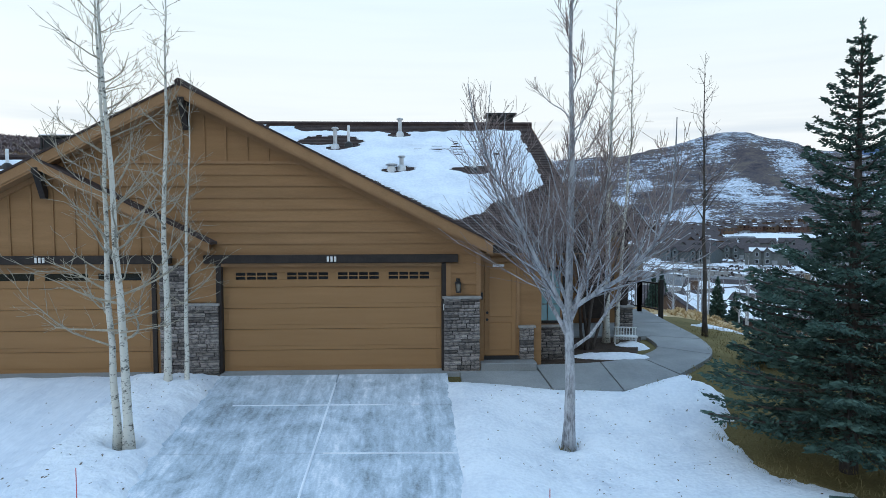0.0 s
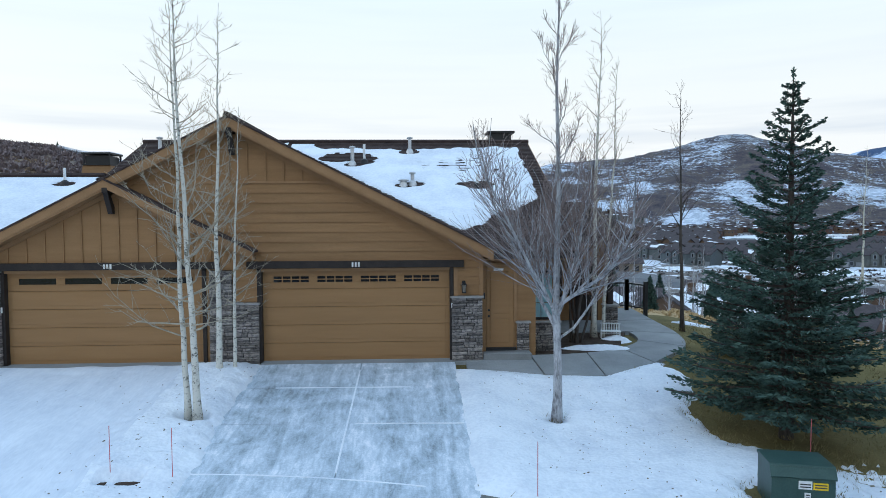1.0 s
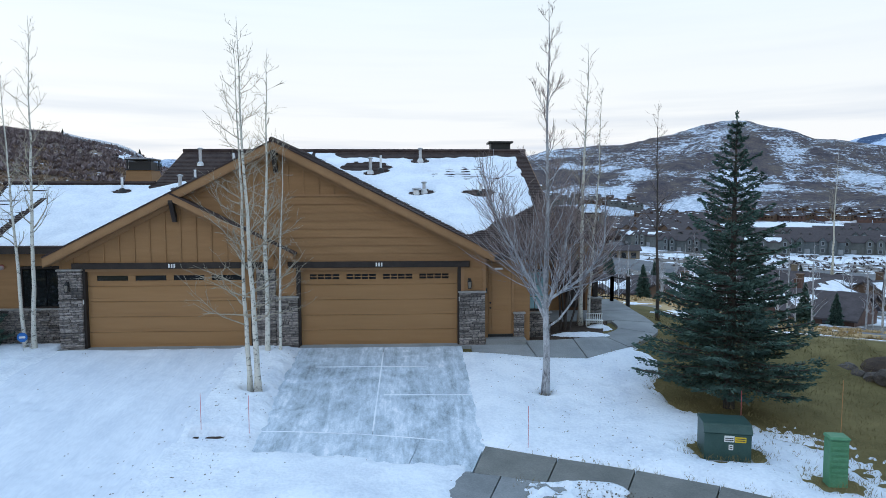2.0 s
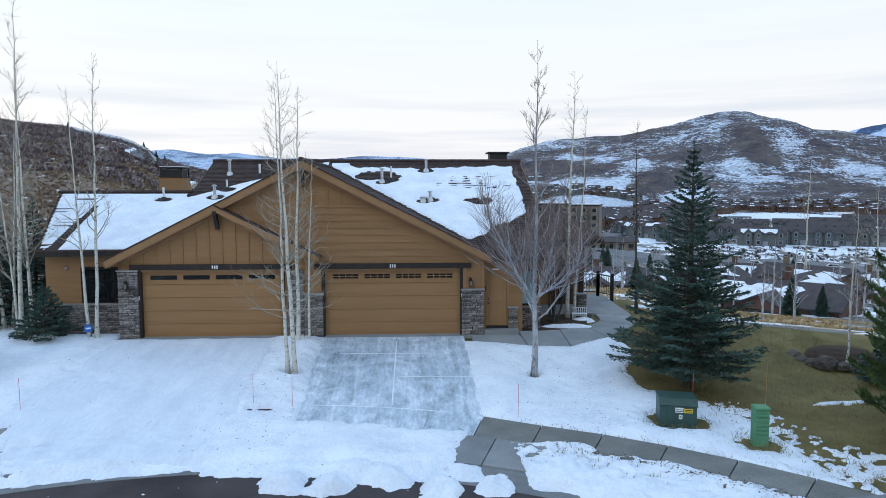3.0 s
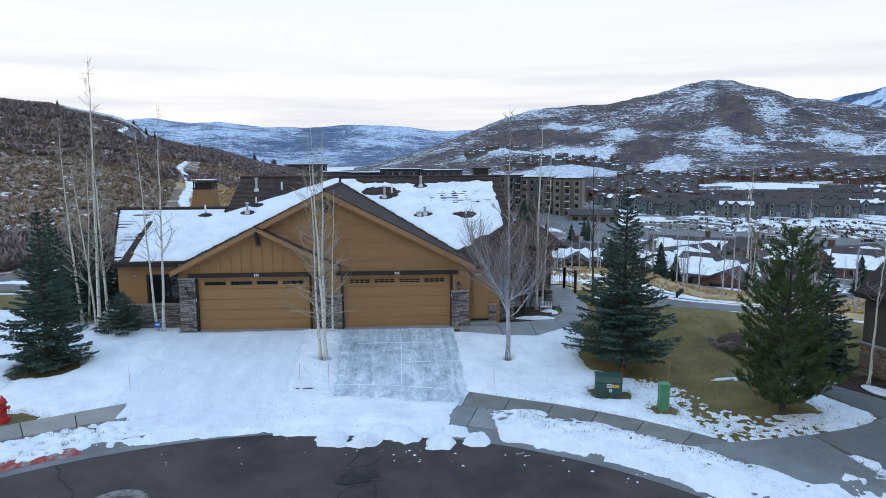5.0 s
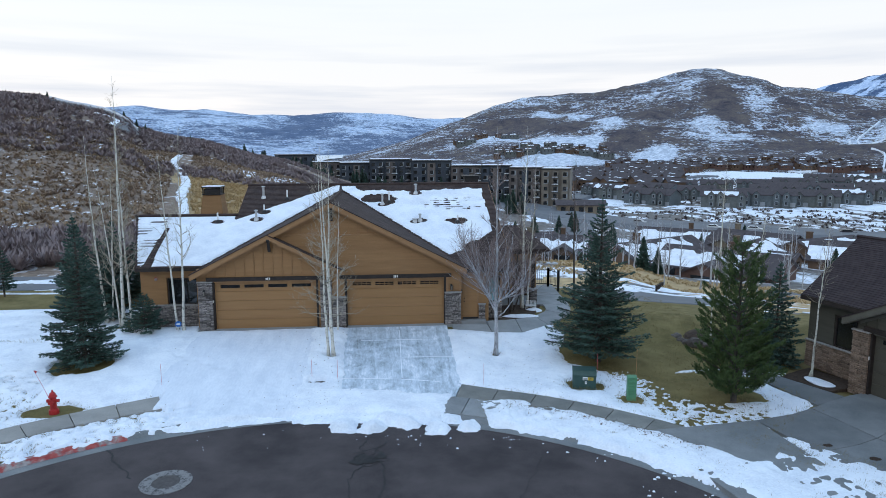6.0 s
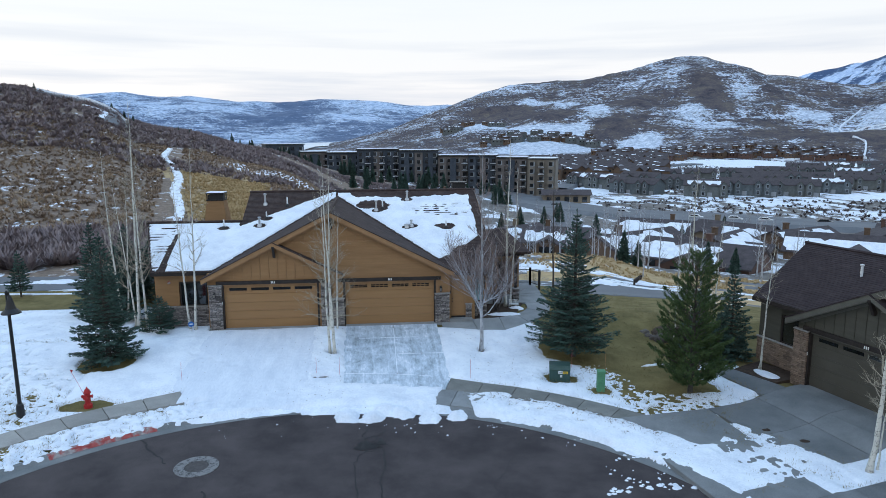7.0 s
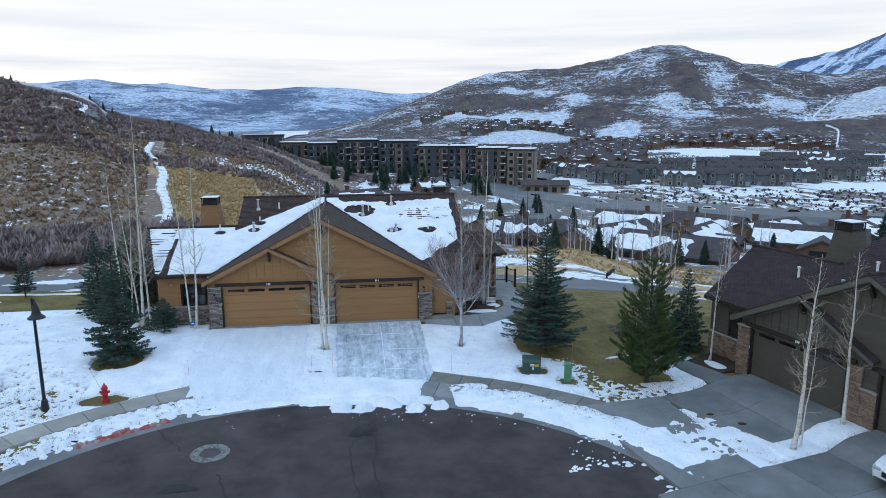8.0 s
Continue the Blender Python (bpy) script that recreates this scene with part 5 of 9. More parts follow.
# knee braces at the gable tips
for x, z in ((SMALL_X + 0.05, SMALL_Z - 0.28), (PEAK_X + 0.03, PEAK_Z - 0.32)):
    k = new("knee_brace")
    k.parent, k["label"] = house, "dark timber knee brace"
    bm = bmesh.new()
    box(bm, x - 0.07, x + 0.07, F - 0.44, F - 0.03, z - 0.10, z + 0.03, 0.01)
    part("beam", bm, DARK_WOOD, k)
    bm = bmesh.new()
    prism(bm, [(x - 0.06, F - 0.03, z - 0.62), (x - 0.06, F - 0.14, z - 0.62), (x - 0.06, F - 0.40, z - 0.10), (x - 0.06, F - 0.26, z - 0.10), (x - 0.06, F - 0.03, z - 0.44)], (0.12, 0, 0))
    part("strut", bm, DARK_WOOD, k)

# side door, step, bell
sd = new("side_door")
sd.parent, sd["label"] = house, "tan panelled side door"
bm = bmesh.new()
box(bm, 0.93, 1.66, 15.325, 15.355, 0.25, 2.40, 0.004)
part("slab", bm, DOOR_PAINT, sd)
for z0, z1 in ((0.38, 1.02), (1.16, 2.28)):
    bm = bmesh.new()
    box(bm, 1.03, 1.56, 15.312, 15.324, z0, z1, 0.010)
    part("panel", bm, DOOR_PAINT, sd)
for x0, x1, z0, z1 in ((0.82, 0.925, 0.20, 2.52), (1.665, 1.74, 0.90, 2.52), (0.926, 1.664, 2.41, 2.52)):
    board("casing", x0, x1, z0, z1, 15.31, 15.36, TRIM, parent=sd)
for z in (1.10, 1.26):
    bm = bmesh.new()
    tube(bm, [(0.985, 15.30, z), (0.985, 15.255, z)], [0.018, 0.032], 10)
    part("knob", bm, BLACK_METAL, sd)
board("threshold", 0.86, 1.72, 0.17, 0.25, 15.26, 15.36, BLACK_METAL, parent=sd)
board("doorbell_camera", 0.83, 0.87, 1.58, 1.74, 15.14, 15.18, BLACK_METAL)
step = thing("door_step", "concrete step at the side door", "step", (0, 0, 0))
bm = bmesh.new()
box(bm, 0.80, 2.08, 14.90, 15.34, -0.02, 0.165, 0.015)
part("tread", bm, CONCRETE, step)
sign = thing("door_sign", "small white sign above the side door", "sign", (1.25, 15.31, 2.34))
bm = bmesh.new()
box(bm, -0.13, 0.13, -0.012, 0, -0.03, 0.03)
part("plate", bm, WHITE_PIPE, sign)

# windows
def window(x0, x1, z0, z1, y, pane_mat, cols, rows, label, parent=house):
    w = new("window")
    w.parent, w["label"] = parent, label
    bm = bmesh.new()
    for a, b, c, d in ((x0, x0 + 0.06, z0, z1), (x1 - 0.06, x1, z0, z1), (x0 + 0.06, x1 - 0.06, z0, z0 + 0.06), (x0 + 0.06, x1 - 0.06, z1 - 0.06, z1)):
        box(bm, a, b, y - 0.03, y + 0.06, c, d)
    part("frame", bm, DARK_WOOD, w)
    for i in range(cols):
        for j in range(rows):
            a, b = x0 + 0.07 + (x1 - x0 - 0.14) * i / cols, x0 + 0.05 + (x1 - x0 - 0.14) * (i + 1) / cols
            c, d = z0 + 0.07 + (z1 - z0 - 0.14) * j / rows, z0 + 0.05 + (z1 - z0 - 0.14) * (j + 1) / rows
            bm = bmesh.new()
            box(bm, a, b, y + 0.02, y + 0.03, c, d)
            part("pane", bm, pane_mat, w)
    bm = bmesh.new()
    box(bm, x0 - 0.04, x1 + 0.04, y - 0.07, y + 0.02, z0 - 0.05, z0 - 0.001)
    part("sill", bm, TRIM, w)


window(2.14, 2.95, 0.87, 2.24, 16.02, TEAL_GLASS, 2, 3, "window with pale teal blinds drawn")
window(-13.90, -12.30, 1.09, 2.42, 16.02, DARK_GLASS, 2, 1, "wide dark window")
# black board added behind the panes, standing in for the unlit room's dark
board("closed_room", -13.95, -12.2, 1.0, 2.5, 16.25, 16.3, BLACK_METAL)
alarm = thing("alarm_bell", "small red fire alarm bell on the wall", "alarm", (-14.45, 15.99, 2.42))
bm = bmesh.new()
tube(bm, [(0, 0, 0), (0, -0.03, 0), (0, -0.06, 0)], [0.09, 0.09, 0.04], 12)
part("bell", bm, RED_PAINT, alarm)

# chimneys
ch = new("chimney")
ch.parent, ch["label"] = house, "tapered timber-clad chimney with a dark metal cap"
bm = bmesh.new()
z0, z1 = 2.0, 5.92
a = [bm.verts.new(c) for c in ((-15.05, 25.2, z0), (-12.95, 25.2, z0), (-12.95, 27.3, z0), (-15.05, 27.3, z0))]
b = [bm.verts.new(c) for c in ((-14.56, 25.75, z1), (-13.46, 25.75, z1), (-13.46, 26.85, z1), (-14.56, 26.85, z1))]
for i in range(4):
    bm.faces.new((a[i], a[(i + 1) % 4], b[(i + 1) % 4], b[i]))
bm.faces.new(b)
part("chimney_shaft", bm, SIDING, ch)
bm = bmesh.new()
box(bm, -14.59, -13.43, 25.7, 26.9, 5.92, 5.98)
for px in (-14.53, -13.49):
    for py in (25.78, 26.82):
        box(bm, px - 0.03, px + 0.03, py - 0.03, py + 0.03, 5.98, 6.38)
box(bm, -14.48, -13.54, 25.82, 26.78, 5.98, 6.32)
box(bm, -14.60, -13.42, 25.68, 26.92, 6.38, 6.44)
part("cap", bm, BLACK_METAL, ch)
bm = bmesh.new()
box(bm, -14.58, -13.44, 25.7, 26.9, 6.442, 6.48, 0.01)
part("snow_cap", bm, SNOW, ch, "thin snow on the cap")
ch = new("chimney")
ch.parent, ch["label"] = house, "dark metal chimney cap at the ridge"
bm = bmesh.new()
box(bm, 1.95, 3.00, 24.1, 25.1, 5.6, 6.72)
box(bm, 2.05, 2.9, 24.2, 25.0, 6.72, 7.05)
box(bm, 1.93, 3.02, 24.08, 25.12, 7.05, 7.12)
part("cap", bm, BLACK_METAL, ch)

# entry porch at the right
bm = bmesh.new()
for q in ([(3.05, 18.9, 3.15), (6.3, 18.9, 3.15), (5.1, 21.4, 4.25), (3.05, 21.4, 4.25)], [(6.3, 18.9, 3.15), (6.3, 23.9, 3.15), (5.1, 21.4, 4.25)], [(6.3, 23.9, 3.15), (3.05, 23.9, 3.15), (3.05, 21.4, 4.25), (5.1, 21.4, 4.25)]):
    bm.faces.new([bm.verts.new(c) for c in q])
porch_roof = part("porch_roof", bm, SHINGLE, house, "hipped shingle porch roof with a little snow")
m = porch_roof.modifiers.new("thickness", "SOLIDIFY")
m.thickness, m.offset = 0.16, -1
board("porch_beam", 3.05, 5.95, 2.85, 3.08, 19.25, 19.45, DARK_WOOD)
board("porch_wall", 3.05, 6.0, -0.1, 3.05, 20.9, 21.1, SIDING)
board("porch_wall", 5.85, 6.0, -0.1, 3.05, 21.1, 23.6, SIDING)
for x, y in ((5.42, 19.35),):
    stone_panel("grey ledge-stone porch pier", x - 0.21, x + 0.21, -0.05, 0.80, y - 0.2 + 0.22, seed=9, depth=0.42)
    board("porch_post", x - 0.09, x + 0.09, 0.85, 2.86, y - 0.25, y - 0.07, DARK_WOOD, bevel=0.01)
board("porch_slab", 3.05, 6.0, -0.08, 0.05, 18.6, 20.9, CONCRETE)
window(3.45, 4.2, 0.9, 2.2, 20.88, DARK_GLASS, 1, 1, "dark porch window")
fd = new("front_door")
fd.parent, fd["label"] = house, "dark stained timber front door"
bm = bmesh.new()
box(bm, 4.55, 5.5, 20.84, 20.895, 0.06, 2.2, 0.01)
part("slab", bm, surface("stained_door", (0.06, 0.028, 0.014), (0.11, 0.055, 0.03), 3.0, 0.5, 0.2, 30.0, stretch=(4, 1, 0.5)), fd)
for z0, z1 in ((0.2, 0.95), (1.1, 2.05)):
    board("panel", 4.68, 5.37, z0, z1, 20.825, 20.838, DARK_WOOD, parent=fd)
bench = thing("porch_bench", "white slatted metal bench in the bed", "bench", (4.95, 17.55, 0.0), turn=-12)
bench.scale = (0.62, 0.62, 0.78)
for k in range(8):
    bm = bmesh.new()
    box(bm, -0.42 + k * 0.12, -0.38 + k * 0.12, 0.16, 0.18, 0.16, 0.62)
    part("back_slat", bm, WHITE_PIPE, bench)
for z, y0, y1 in ((0.58, 0.15, 0.19), (0.18, 0.15, 0.19), (0.30, -0.22, 0.16)):
    bm = bmesh.new()
    box(bm, -0.46, 0.50, y0, y1, z, z + 0.035)
    part("rail", bm, WHITE_PIPE, bench)
for x in (-0.43, 0.46):
    for y in (-0.2, 0.17):
        bm = bmesh.new()
        tube(bm, [(x, y, -0.03), (x, y, 0.33)], [0.02, 0.02], 6)
        part("leg", bm, WHITE_PIPE, bench)
bm = bmesh.new()
lot_slab(bm, [(2.2, 15.35), (4.6, 15.75), (5.9, 19.0), (3.1, 18.5)], 0.012, cut=0.5)
tagged(part("planting_bed", bm, MULCH), "dark bark mulch bed beside the walk", "bed", kind="structure")

# black rail fence by the walk's end
fence = thing("rail_fence", "black metal rail fence with square posts", "fence", (0, 0, 0))
for (xa, ya), (xb, yb) in (((5.3, 23.6), (7.35, 23.4)), ((7.35, 23.4), (7.75, 22.4))):
    for x, y in ((xa, ya), (xb, yb)):
        bm = bmesh.new()
        box(bm, x - 0.07, x + 0.07, y - 0.07, y + 0.07, -0.1, 1.25, 0.01)
        part("post", bm, BLACK_METAL, fence)
    d = Vector((xb - xa, yb - ya, 0))
    for z in (0.22, 1.1):
        bm = bmesh.new()
        tube(bm, [(xa, ya, z), (xb, yb, z)], [0.035, 0.035], 4)
        part("rail", bm, BLACK_METAL, fence)
    n = int(d.length / 0.13)
    for k in range(1, n):
        p = Vector((xa, ya, 0)) + d * k / n
        bm = bmesh.new()
        tube(bm, [(p.x, p.y, 0.22), (p.x, p.y, 1.1)], [0.01, 0.01], 4)
        part("baluster", bm, BLACK_METAL, fence)


# ---------- trees ----------
def grow(rnd, start, direction, length, r0, steps, wobble, lift):
    """A bending limb: points and radii."""
    pts, radii = [Vector(start)], [r0]
    d = Vector(direction).normalized()
    for k in range(1, steps + 1):
        d = (d + Vector((rnd.gauss(0, wobble), rnd.gauss(0, wobble), rnd.gauss(0, wobble * 0.6) + lift))).normalized()
        pts.append(pts[-1] + d * length / steps)
        radii.append(max(0.0032, r0 * (1 - 0.86 * k / steps)))
    return pts, radii


def point_on(pts, t):
    f = t * (len(pts) - 1)
    i = min(int(f), len(pts) - 2)
    return pts[i].lerp(pts[i + 1], f - i), (pts[i + 1] - pts[i]).normalized()


def bare_tree(name, label, base, trunks, seed, bark, twig, group="", first=0.18, density=9.0, reach=0.30, rise=0.9, lift=0.05, twiggy=1.0, droop_low=0.0):
    """A leafless tree: trunks [(dx, dy, height, radius, lean_x, lean_y)], side limbs by density per metre, and twigs."""
    rnd = random.Random(seed)
    x, y = base
    t = thing(name, label, "tree", (x, y, float(lot_z(x, y))), group)
    for dx, dy, height, radius, lx, ly in trunks:
        limbs, twigs = bmesh.new(), bmesh.new()
        n = 14
        pts, radii = [], []
        px, py = 0.0, 0.0
        for k in range(n + 1):
            s = k / n
            px += rnd.gauss(0, 0.018)
            py += rnd.gauss(0, 0.018)
            pts.append(Vector((dx + lx * s + px, dy + ly * s + py, -0.15 + (height + 0.15) * s)))
            flare = 1.0 + 0.45 * max(0, 1 - s * 16)
            radii.append(max(0.004, radius * flare * (1 - 0.95 * s ** 0.85)))
        bm = bmesh.new()
        tube(bm, pts, radii, 9)
        stem = part("trunk", bm, bark, t, smooth=True)
        count = int(height * density * 0.55)
        for k in range(count):
            s = first + (0.97 - first) * ((k + rnd.random()) / count)
            p, d = point_on(pts, s)
            a = rnd.uniform(0, 2 * math.pi)
            slope = rise * rnd.uniform(0.6, 1.4) - droop_low * max(0, 0.45 - s) * 3
            length = height * reach * (1.06 - s) ** 1.05 * rnd.uniform(0.45, 1.15) + 0.10
            r = max(0.005, radius * 0.40 * (1.1 - s) * rnd.uniform(0.6, 1.1))
            lp, lr = grow(rnd, p, (math.cos(a), math.sin(a), slope), length, r, 6, 0.16, lift)
            tube(limbs, lp, lr, 4, cap=False)
            for q in range(int(length * 5.2 * twiggy) + 1):
                s2 = rnd.uniform(0.22, 1.0)
                p2, d2 = point_on(lp, s2)
                side = (d2 + Vector((rnd.gauss(0, 0.6), rnd.gauss(0, 0.6), rnd.gauss(0.15, 0.45)))).normalized()
                tl = rnd.uniform(0.15, 0.55) * (0.6 + length * 0.3)
                tp, tr = grow(rnd, p2, side, tl, 0.006, 3, 0.16, 0.05)
                tube(twigs, tp, tr, 3, cap=False)
                for w in range(int(1.6 * twiggy)):
                    p3, d3 = point_on(tp, rnd.uniform(0.3, 0.9))
                    side = (d3 + Vector((rnd.gauss(0, 0.7), rnd.gauss(0, 0.7), rnd.gauss(0.2, 0.4)))).normalized()
                    wp, wr = grow(rnd, p3, side, rnd.uniform(0.08, 0.28), 0.004, 2, 0.1, 0.03)
                    tube(twigs, wp, wr, 3, cap=False)
        part("branch_frame", limbs, bark if bark is not BARK_ASPEN else TWIG_PALE, stem)
        part("crown", twigs, twig, stem)
    return t


def vase_tree(name, label, base, height, seed, bark, twig, fork=1.75, leaders=9, spread=0.86):
    """A street tree whose trunk divides low into many rising limbs round a tall leader."""
    rnd = random.Random(seed)
    x, y = base
    t = thing(name, label, "tree", (x, y, float(lot_z(x, y))))
    limbs, twigs = bmesh.new(), bmesh.new()
    pts = [Vector((0.02 * math.sin(k), 0.02 * math.cos(k * 1.7), -0.15 + (height + 0.15) * (k / 16))) for k in range(17)]
    radii = [max(0.006, 0.115 * (1.25 if k == 0 else 1) * (1 - (k / 16) ** 0.75 * 0.96)) for k in range(17)]
    bm = bmesh.new()
    tube(bm, pts, radii, 10)
    part("trunk", bm, bark, t, smooth=True)
    todo = []
    for k in range(leaders):
        a = 2 * math.pi * (k + rnd.uniform(-0.25, 0.25)) / leaders * 2.0
        z = fork + 0.95 * k / leaders * rnd.uniform(0.7, 1.3)
        p, d = point_on(pts, (z + 0.15) / (height + 0.15))
        out = spread * rnd.uniform(0.75, 1.25)
        todo.append((p, (math.cos(a) * out, math.sin(a) * out, 0.75), height * rnd.uniform(0.30, 0.46), 0.042 * rnd.uniform(0.7, 1.2), 0))
    for k in range(24):
        s = 0.36 + 0.60 * ((k + rnd.random()) / 24) ** 1.15
        p, d = point_on(pts, s)
        a = k * 2.4 + rnd.uniform(-0.4, 0.4)
        todo.append((p, (math.cos(a) * 0.6, math.sin(a) * 0.6, 0.95), height * 0.24 * (1.05 - s) * rnd.uniform(0.5, 1.1) + 0.15, 0.026 * (1.15 - s), 0))
    while todo:
        p, d, length, r, level = todo.pop()
        lp, lr = grow(rnd, p, d, length, r, 9 if level == 0 else 5, 0.19 if level == 0 else 0.14, 0.13 if level == 0 else 0.07)
        tube(limbs if r > 0.010 else twigs, lp, lr, 6 if level == 0 else 3, cap=False)
        if level < 2:
            n = int(length * (7.5 if level == 0 else 5.0)) + 2
            for q in range(n):
                s = rnd.uniform(0.10, 0.86)
                p2, d2 = point_on(lp, s)
                side = (d2 * 1.0 + Vector((rnd.gauss(0, 0.5), rnd.gauss(0, 0.5), rnd.gauss(0.18, 0.25)))).normalized()
                todo.append((p2, side, length * (0.42 if level == 0 else 0.5) * (1.15 - s) * rnd.uniform(0.5, 1.3) + 0.10, max(0.0045, r * 0.36 * (1.2 - s)), level + 1))
    part("branch_frame", limbs, bark, t)
    part("crown", twigs, twig, t)
    return t


def conifer(name, label, base, height, spread, seed, needles, bark, z0=None, low=0.25, droop=0.22, fill=1.0, group="", blade=0.15, shape=0.9, tip=0.4, upturn=0.0, width=0.020, ends=0.75, gap=1.0, uneven=0.25, tuft=0):
    """An evergreen: trunk, whorls of drooping boughs, and needle sprays as many small blades."""
    rng = np.random.default_rng(seed)
    x, y = base
    t = thing(name, label, "tree", (x, y, float(lot_z(x, y)) if z0 is None else z0), group)
    bm = bmesh.new()
    tube(bm, [(0, 0, -0.2), (0, 0, height * 0.5), (0, 0, height)], [height * 0.020, height * 0.011, 0.008], 8)
    part("trunk", bm, bark, t)
    P, D, S = [], [], []
    boughs = bmesh.new()
    z = low
    while z < height - tip * 0.4:
        f = (z - low) / (height - low)
        reach = spread * (1 - f) ** shape * (0.72 + 0.28 * math.sin(min(1, f * 6 + 0.35) * math.pi / 2)) + 0.03
        n = max(4, int(rng.integers(6, 10) * (0.7 + 0.3 * (1 - f))))
        spin = rng.uniform(0, 6.28)
        for k in range(n):
            a = spin + 2 * math.pi * k / n + rng.normal(0, 0.16)
            L = reach * rng.uniform(0.87 - uneven, 0.87 + uneven)
            rise = 0.30 * f + 0.05 - droop * (1 - f) + upturn
            m = max(4, int(L * 5))
            pts = []
            for q in range(m + 1):
                u = q / m
                rr = L * u
                zz = z + L * (rise * u - droop * 0.5 * u * (1 - u) * 1.3 + (0.10 + upturn) * u * u) + rng.normal(0, 0.008)
                pts.append((rr * math.cos(a), rr * math.sin(a), zz))
            tube(boughs, pts[::max(1, m // 3)], [0.012 + 0.010 * L * (1 - i / (len(pts[::max(1, m // 3)]))) for i in range(len(pts[::max(1, m // 3)]))], 3, cap=False)
            pa = np.array(pts)
            cnt = int(L * 120 * fill) + 14
            u = rng.uniform(0.12, 1.0, cnt) ** ends
            idx = np.clip((u * m).astype(int), 0, m - 1)
            fr = (u * m - idx)[:, None]
            c = pa[idx] * (1 - fr) + pa[idx + 1] * fr
            sideway = np.array([-math.sin(a), math.cos(a), 0.0])
            forward = np.array([math.cos(a), math.sin(a), 0.0])
            w = rng.uniform(-1, 1, cnt) * (0.34 * L * (1 - u * 0.75) + 0.015 + 0.035 * (1 - f))
            c = c + sideway * w[:, None] + forward * (0.30 * np.abs(w))[:, None] + np.array([0, 0, 1.0]) * (rng.normal(0, 0.020, cnt) - np.abs(w) * 0.10)[:, None]
            d = forward * 0.8 + sideway * (np.sign(w) * rng.uniform(0.2, 1.0, cnt))[:, None] + rng.normal(0, 0.28, (cnt, 3)) + np.array([0, 0, 0.10])
            if tuft:
                # needles gather in brushes that turn up at the bough's tips
                pick = rng.integers(0, cnt, max(3, cnt // tuft))
                heart = np.repeat(c[pick], tuft, axis=0)
                axis = forward * 0.55 + sideway * (np.sign(w[pick]) * rng.uniform(0, 0.6, len(pick)))[:, None] + np.array([0, 0, 0.75])
                axis = np.repeat(axis / np.linalg.norm(axis, axis=1)[:, None], tuft, axis=0)
                m2 = len(heart)
                c = heart + axis * rng.uniform(-0.02, 0.20, m2)[:, None] + rng.normal(0, 0.022, (m2, 3))
                d = axis * 0.8 + rng.normal(0, 0.50, (m2, 3))
                cnt = m2
            P.append(c)
            D.append(d / np.linalg.norm(d, axis=1)[:, None])
            S.append(blade * rng.uniform(0.6, 1.25, cnt) * (0.36 + 0.64 * (1 - f)))
        z += (0.135 + 0.045 * rng.random() + 0.012 * height * (0.3 + f) * 0.5) * gap
    k = int(tip * 90)
    zz = rng.uniform(height - tip, height, k)
    P.append(np.stack([rng.normal(0, 0.02, k), rng.normal(0, 0.02, k), zz], -1))
    d = np.stack([rng.normal(0, 0.5, k), rng.normal(0, 0.5, k), rng.uniform(0.3, 1, k)], -1)
    D.append(d / np.linalg.norm(d, axis=1)[:, None])
    S.append(np.full(k, blade * 0.5))
    P, D, S = np.concatenate(P), np.concatenate(D), np.concatenate(S)
    N = len(P)
    side = np.cross(D, rng.normal(0, 1, (N, 3)))
    side /= np.linalg.norm(side, axis=1)[:, None]
    wd = (width * rng.uniform(0.7, 1.5, N))[:, None]
    V = np.empty((N * 4, 3))
    V[0::4], V[1::4] = P - D * S[:, None] * 0.35, P + side * wd
    V[2::4], V[3::4] = P + D * S[:, None] * 0.65, P - side * wd
    part("bough_frame", boughs, bark, t)
    me = grid_mesh("crown", V.tolist(), np.arange(N * 4).reshape(N, 4).tolist(), needles, smooth=False)
    crown = new("crown", me)
    crown.parent = t
    return t


# beside the drive: a clump of aspens
bare_tree("aspen_tree", "leafless pale-barked aspen pair in the snow between the drives", (-5.44, 11.12), [(-0.12, 0.05, 8.8, 0.070, -0.30, 0.1), (0.07, -0.05, 9.3, 0.084, -0.16, 0.1)], 11, BARK_ASPEN, TWIG_PALE, first=0.20, density=9, reach=0.26, rise=0.40, lift=0.11, twiggy=0.9, droop_low=0.5)
bare_tree("aspen_tree", "slender leafless aspen pair beside the stone pier", (-5.52, 13.75), [(-0.14, 0.0, 8.9, 0.084, 0.02, -0.05), (0.14, 0.1, 6.5, 0.056, 0.28, 0.0)], 12, BARK_ASPEN, TWIG_PALE, first=0.28, density=8, reach=0.22, rise=0.5, lift=0.10)
# the divided tree on the right lawn
vase_tree("street_tree", "leafless grey tree dividing low into many rising limbs", (2.05, 11.72), 10.4, 21, BARK_GREY, TWIG_RED)
bare_tree("aspen_tree", "leafless aspen pair in the mulch bed by the porch", (4.55, 17.9), [(0.0, 0.0, 10.0, 0.095, 0.12, 0.1), (0.24, 0.05, 8.6, 0.065, 0.45, 0.0)], 13, BARK_ASPEN, TWIG_RED, first=0.22, density=8, reach=0.22, rise=1.15, lift=0.06, twiggy=0.9)
bare_tree("young_tree", "slim dark-stemmed leafless tree on the lawn", (7.85, 19.2), [(0.0, 0.0, 8.1, 0.075, -0.1, 0.0)], 14, BARK_DARK, TWIG_RED, first=0.40, density=7, reach=0.24, rise=1.5, lift=0.06, twiggy=0.7)
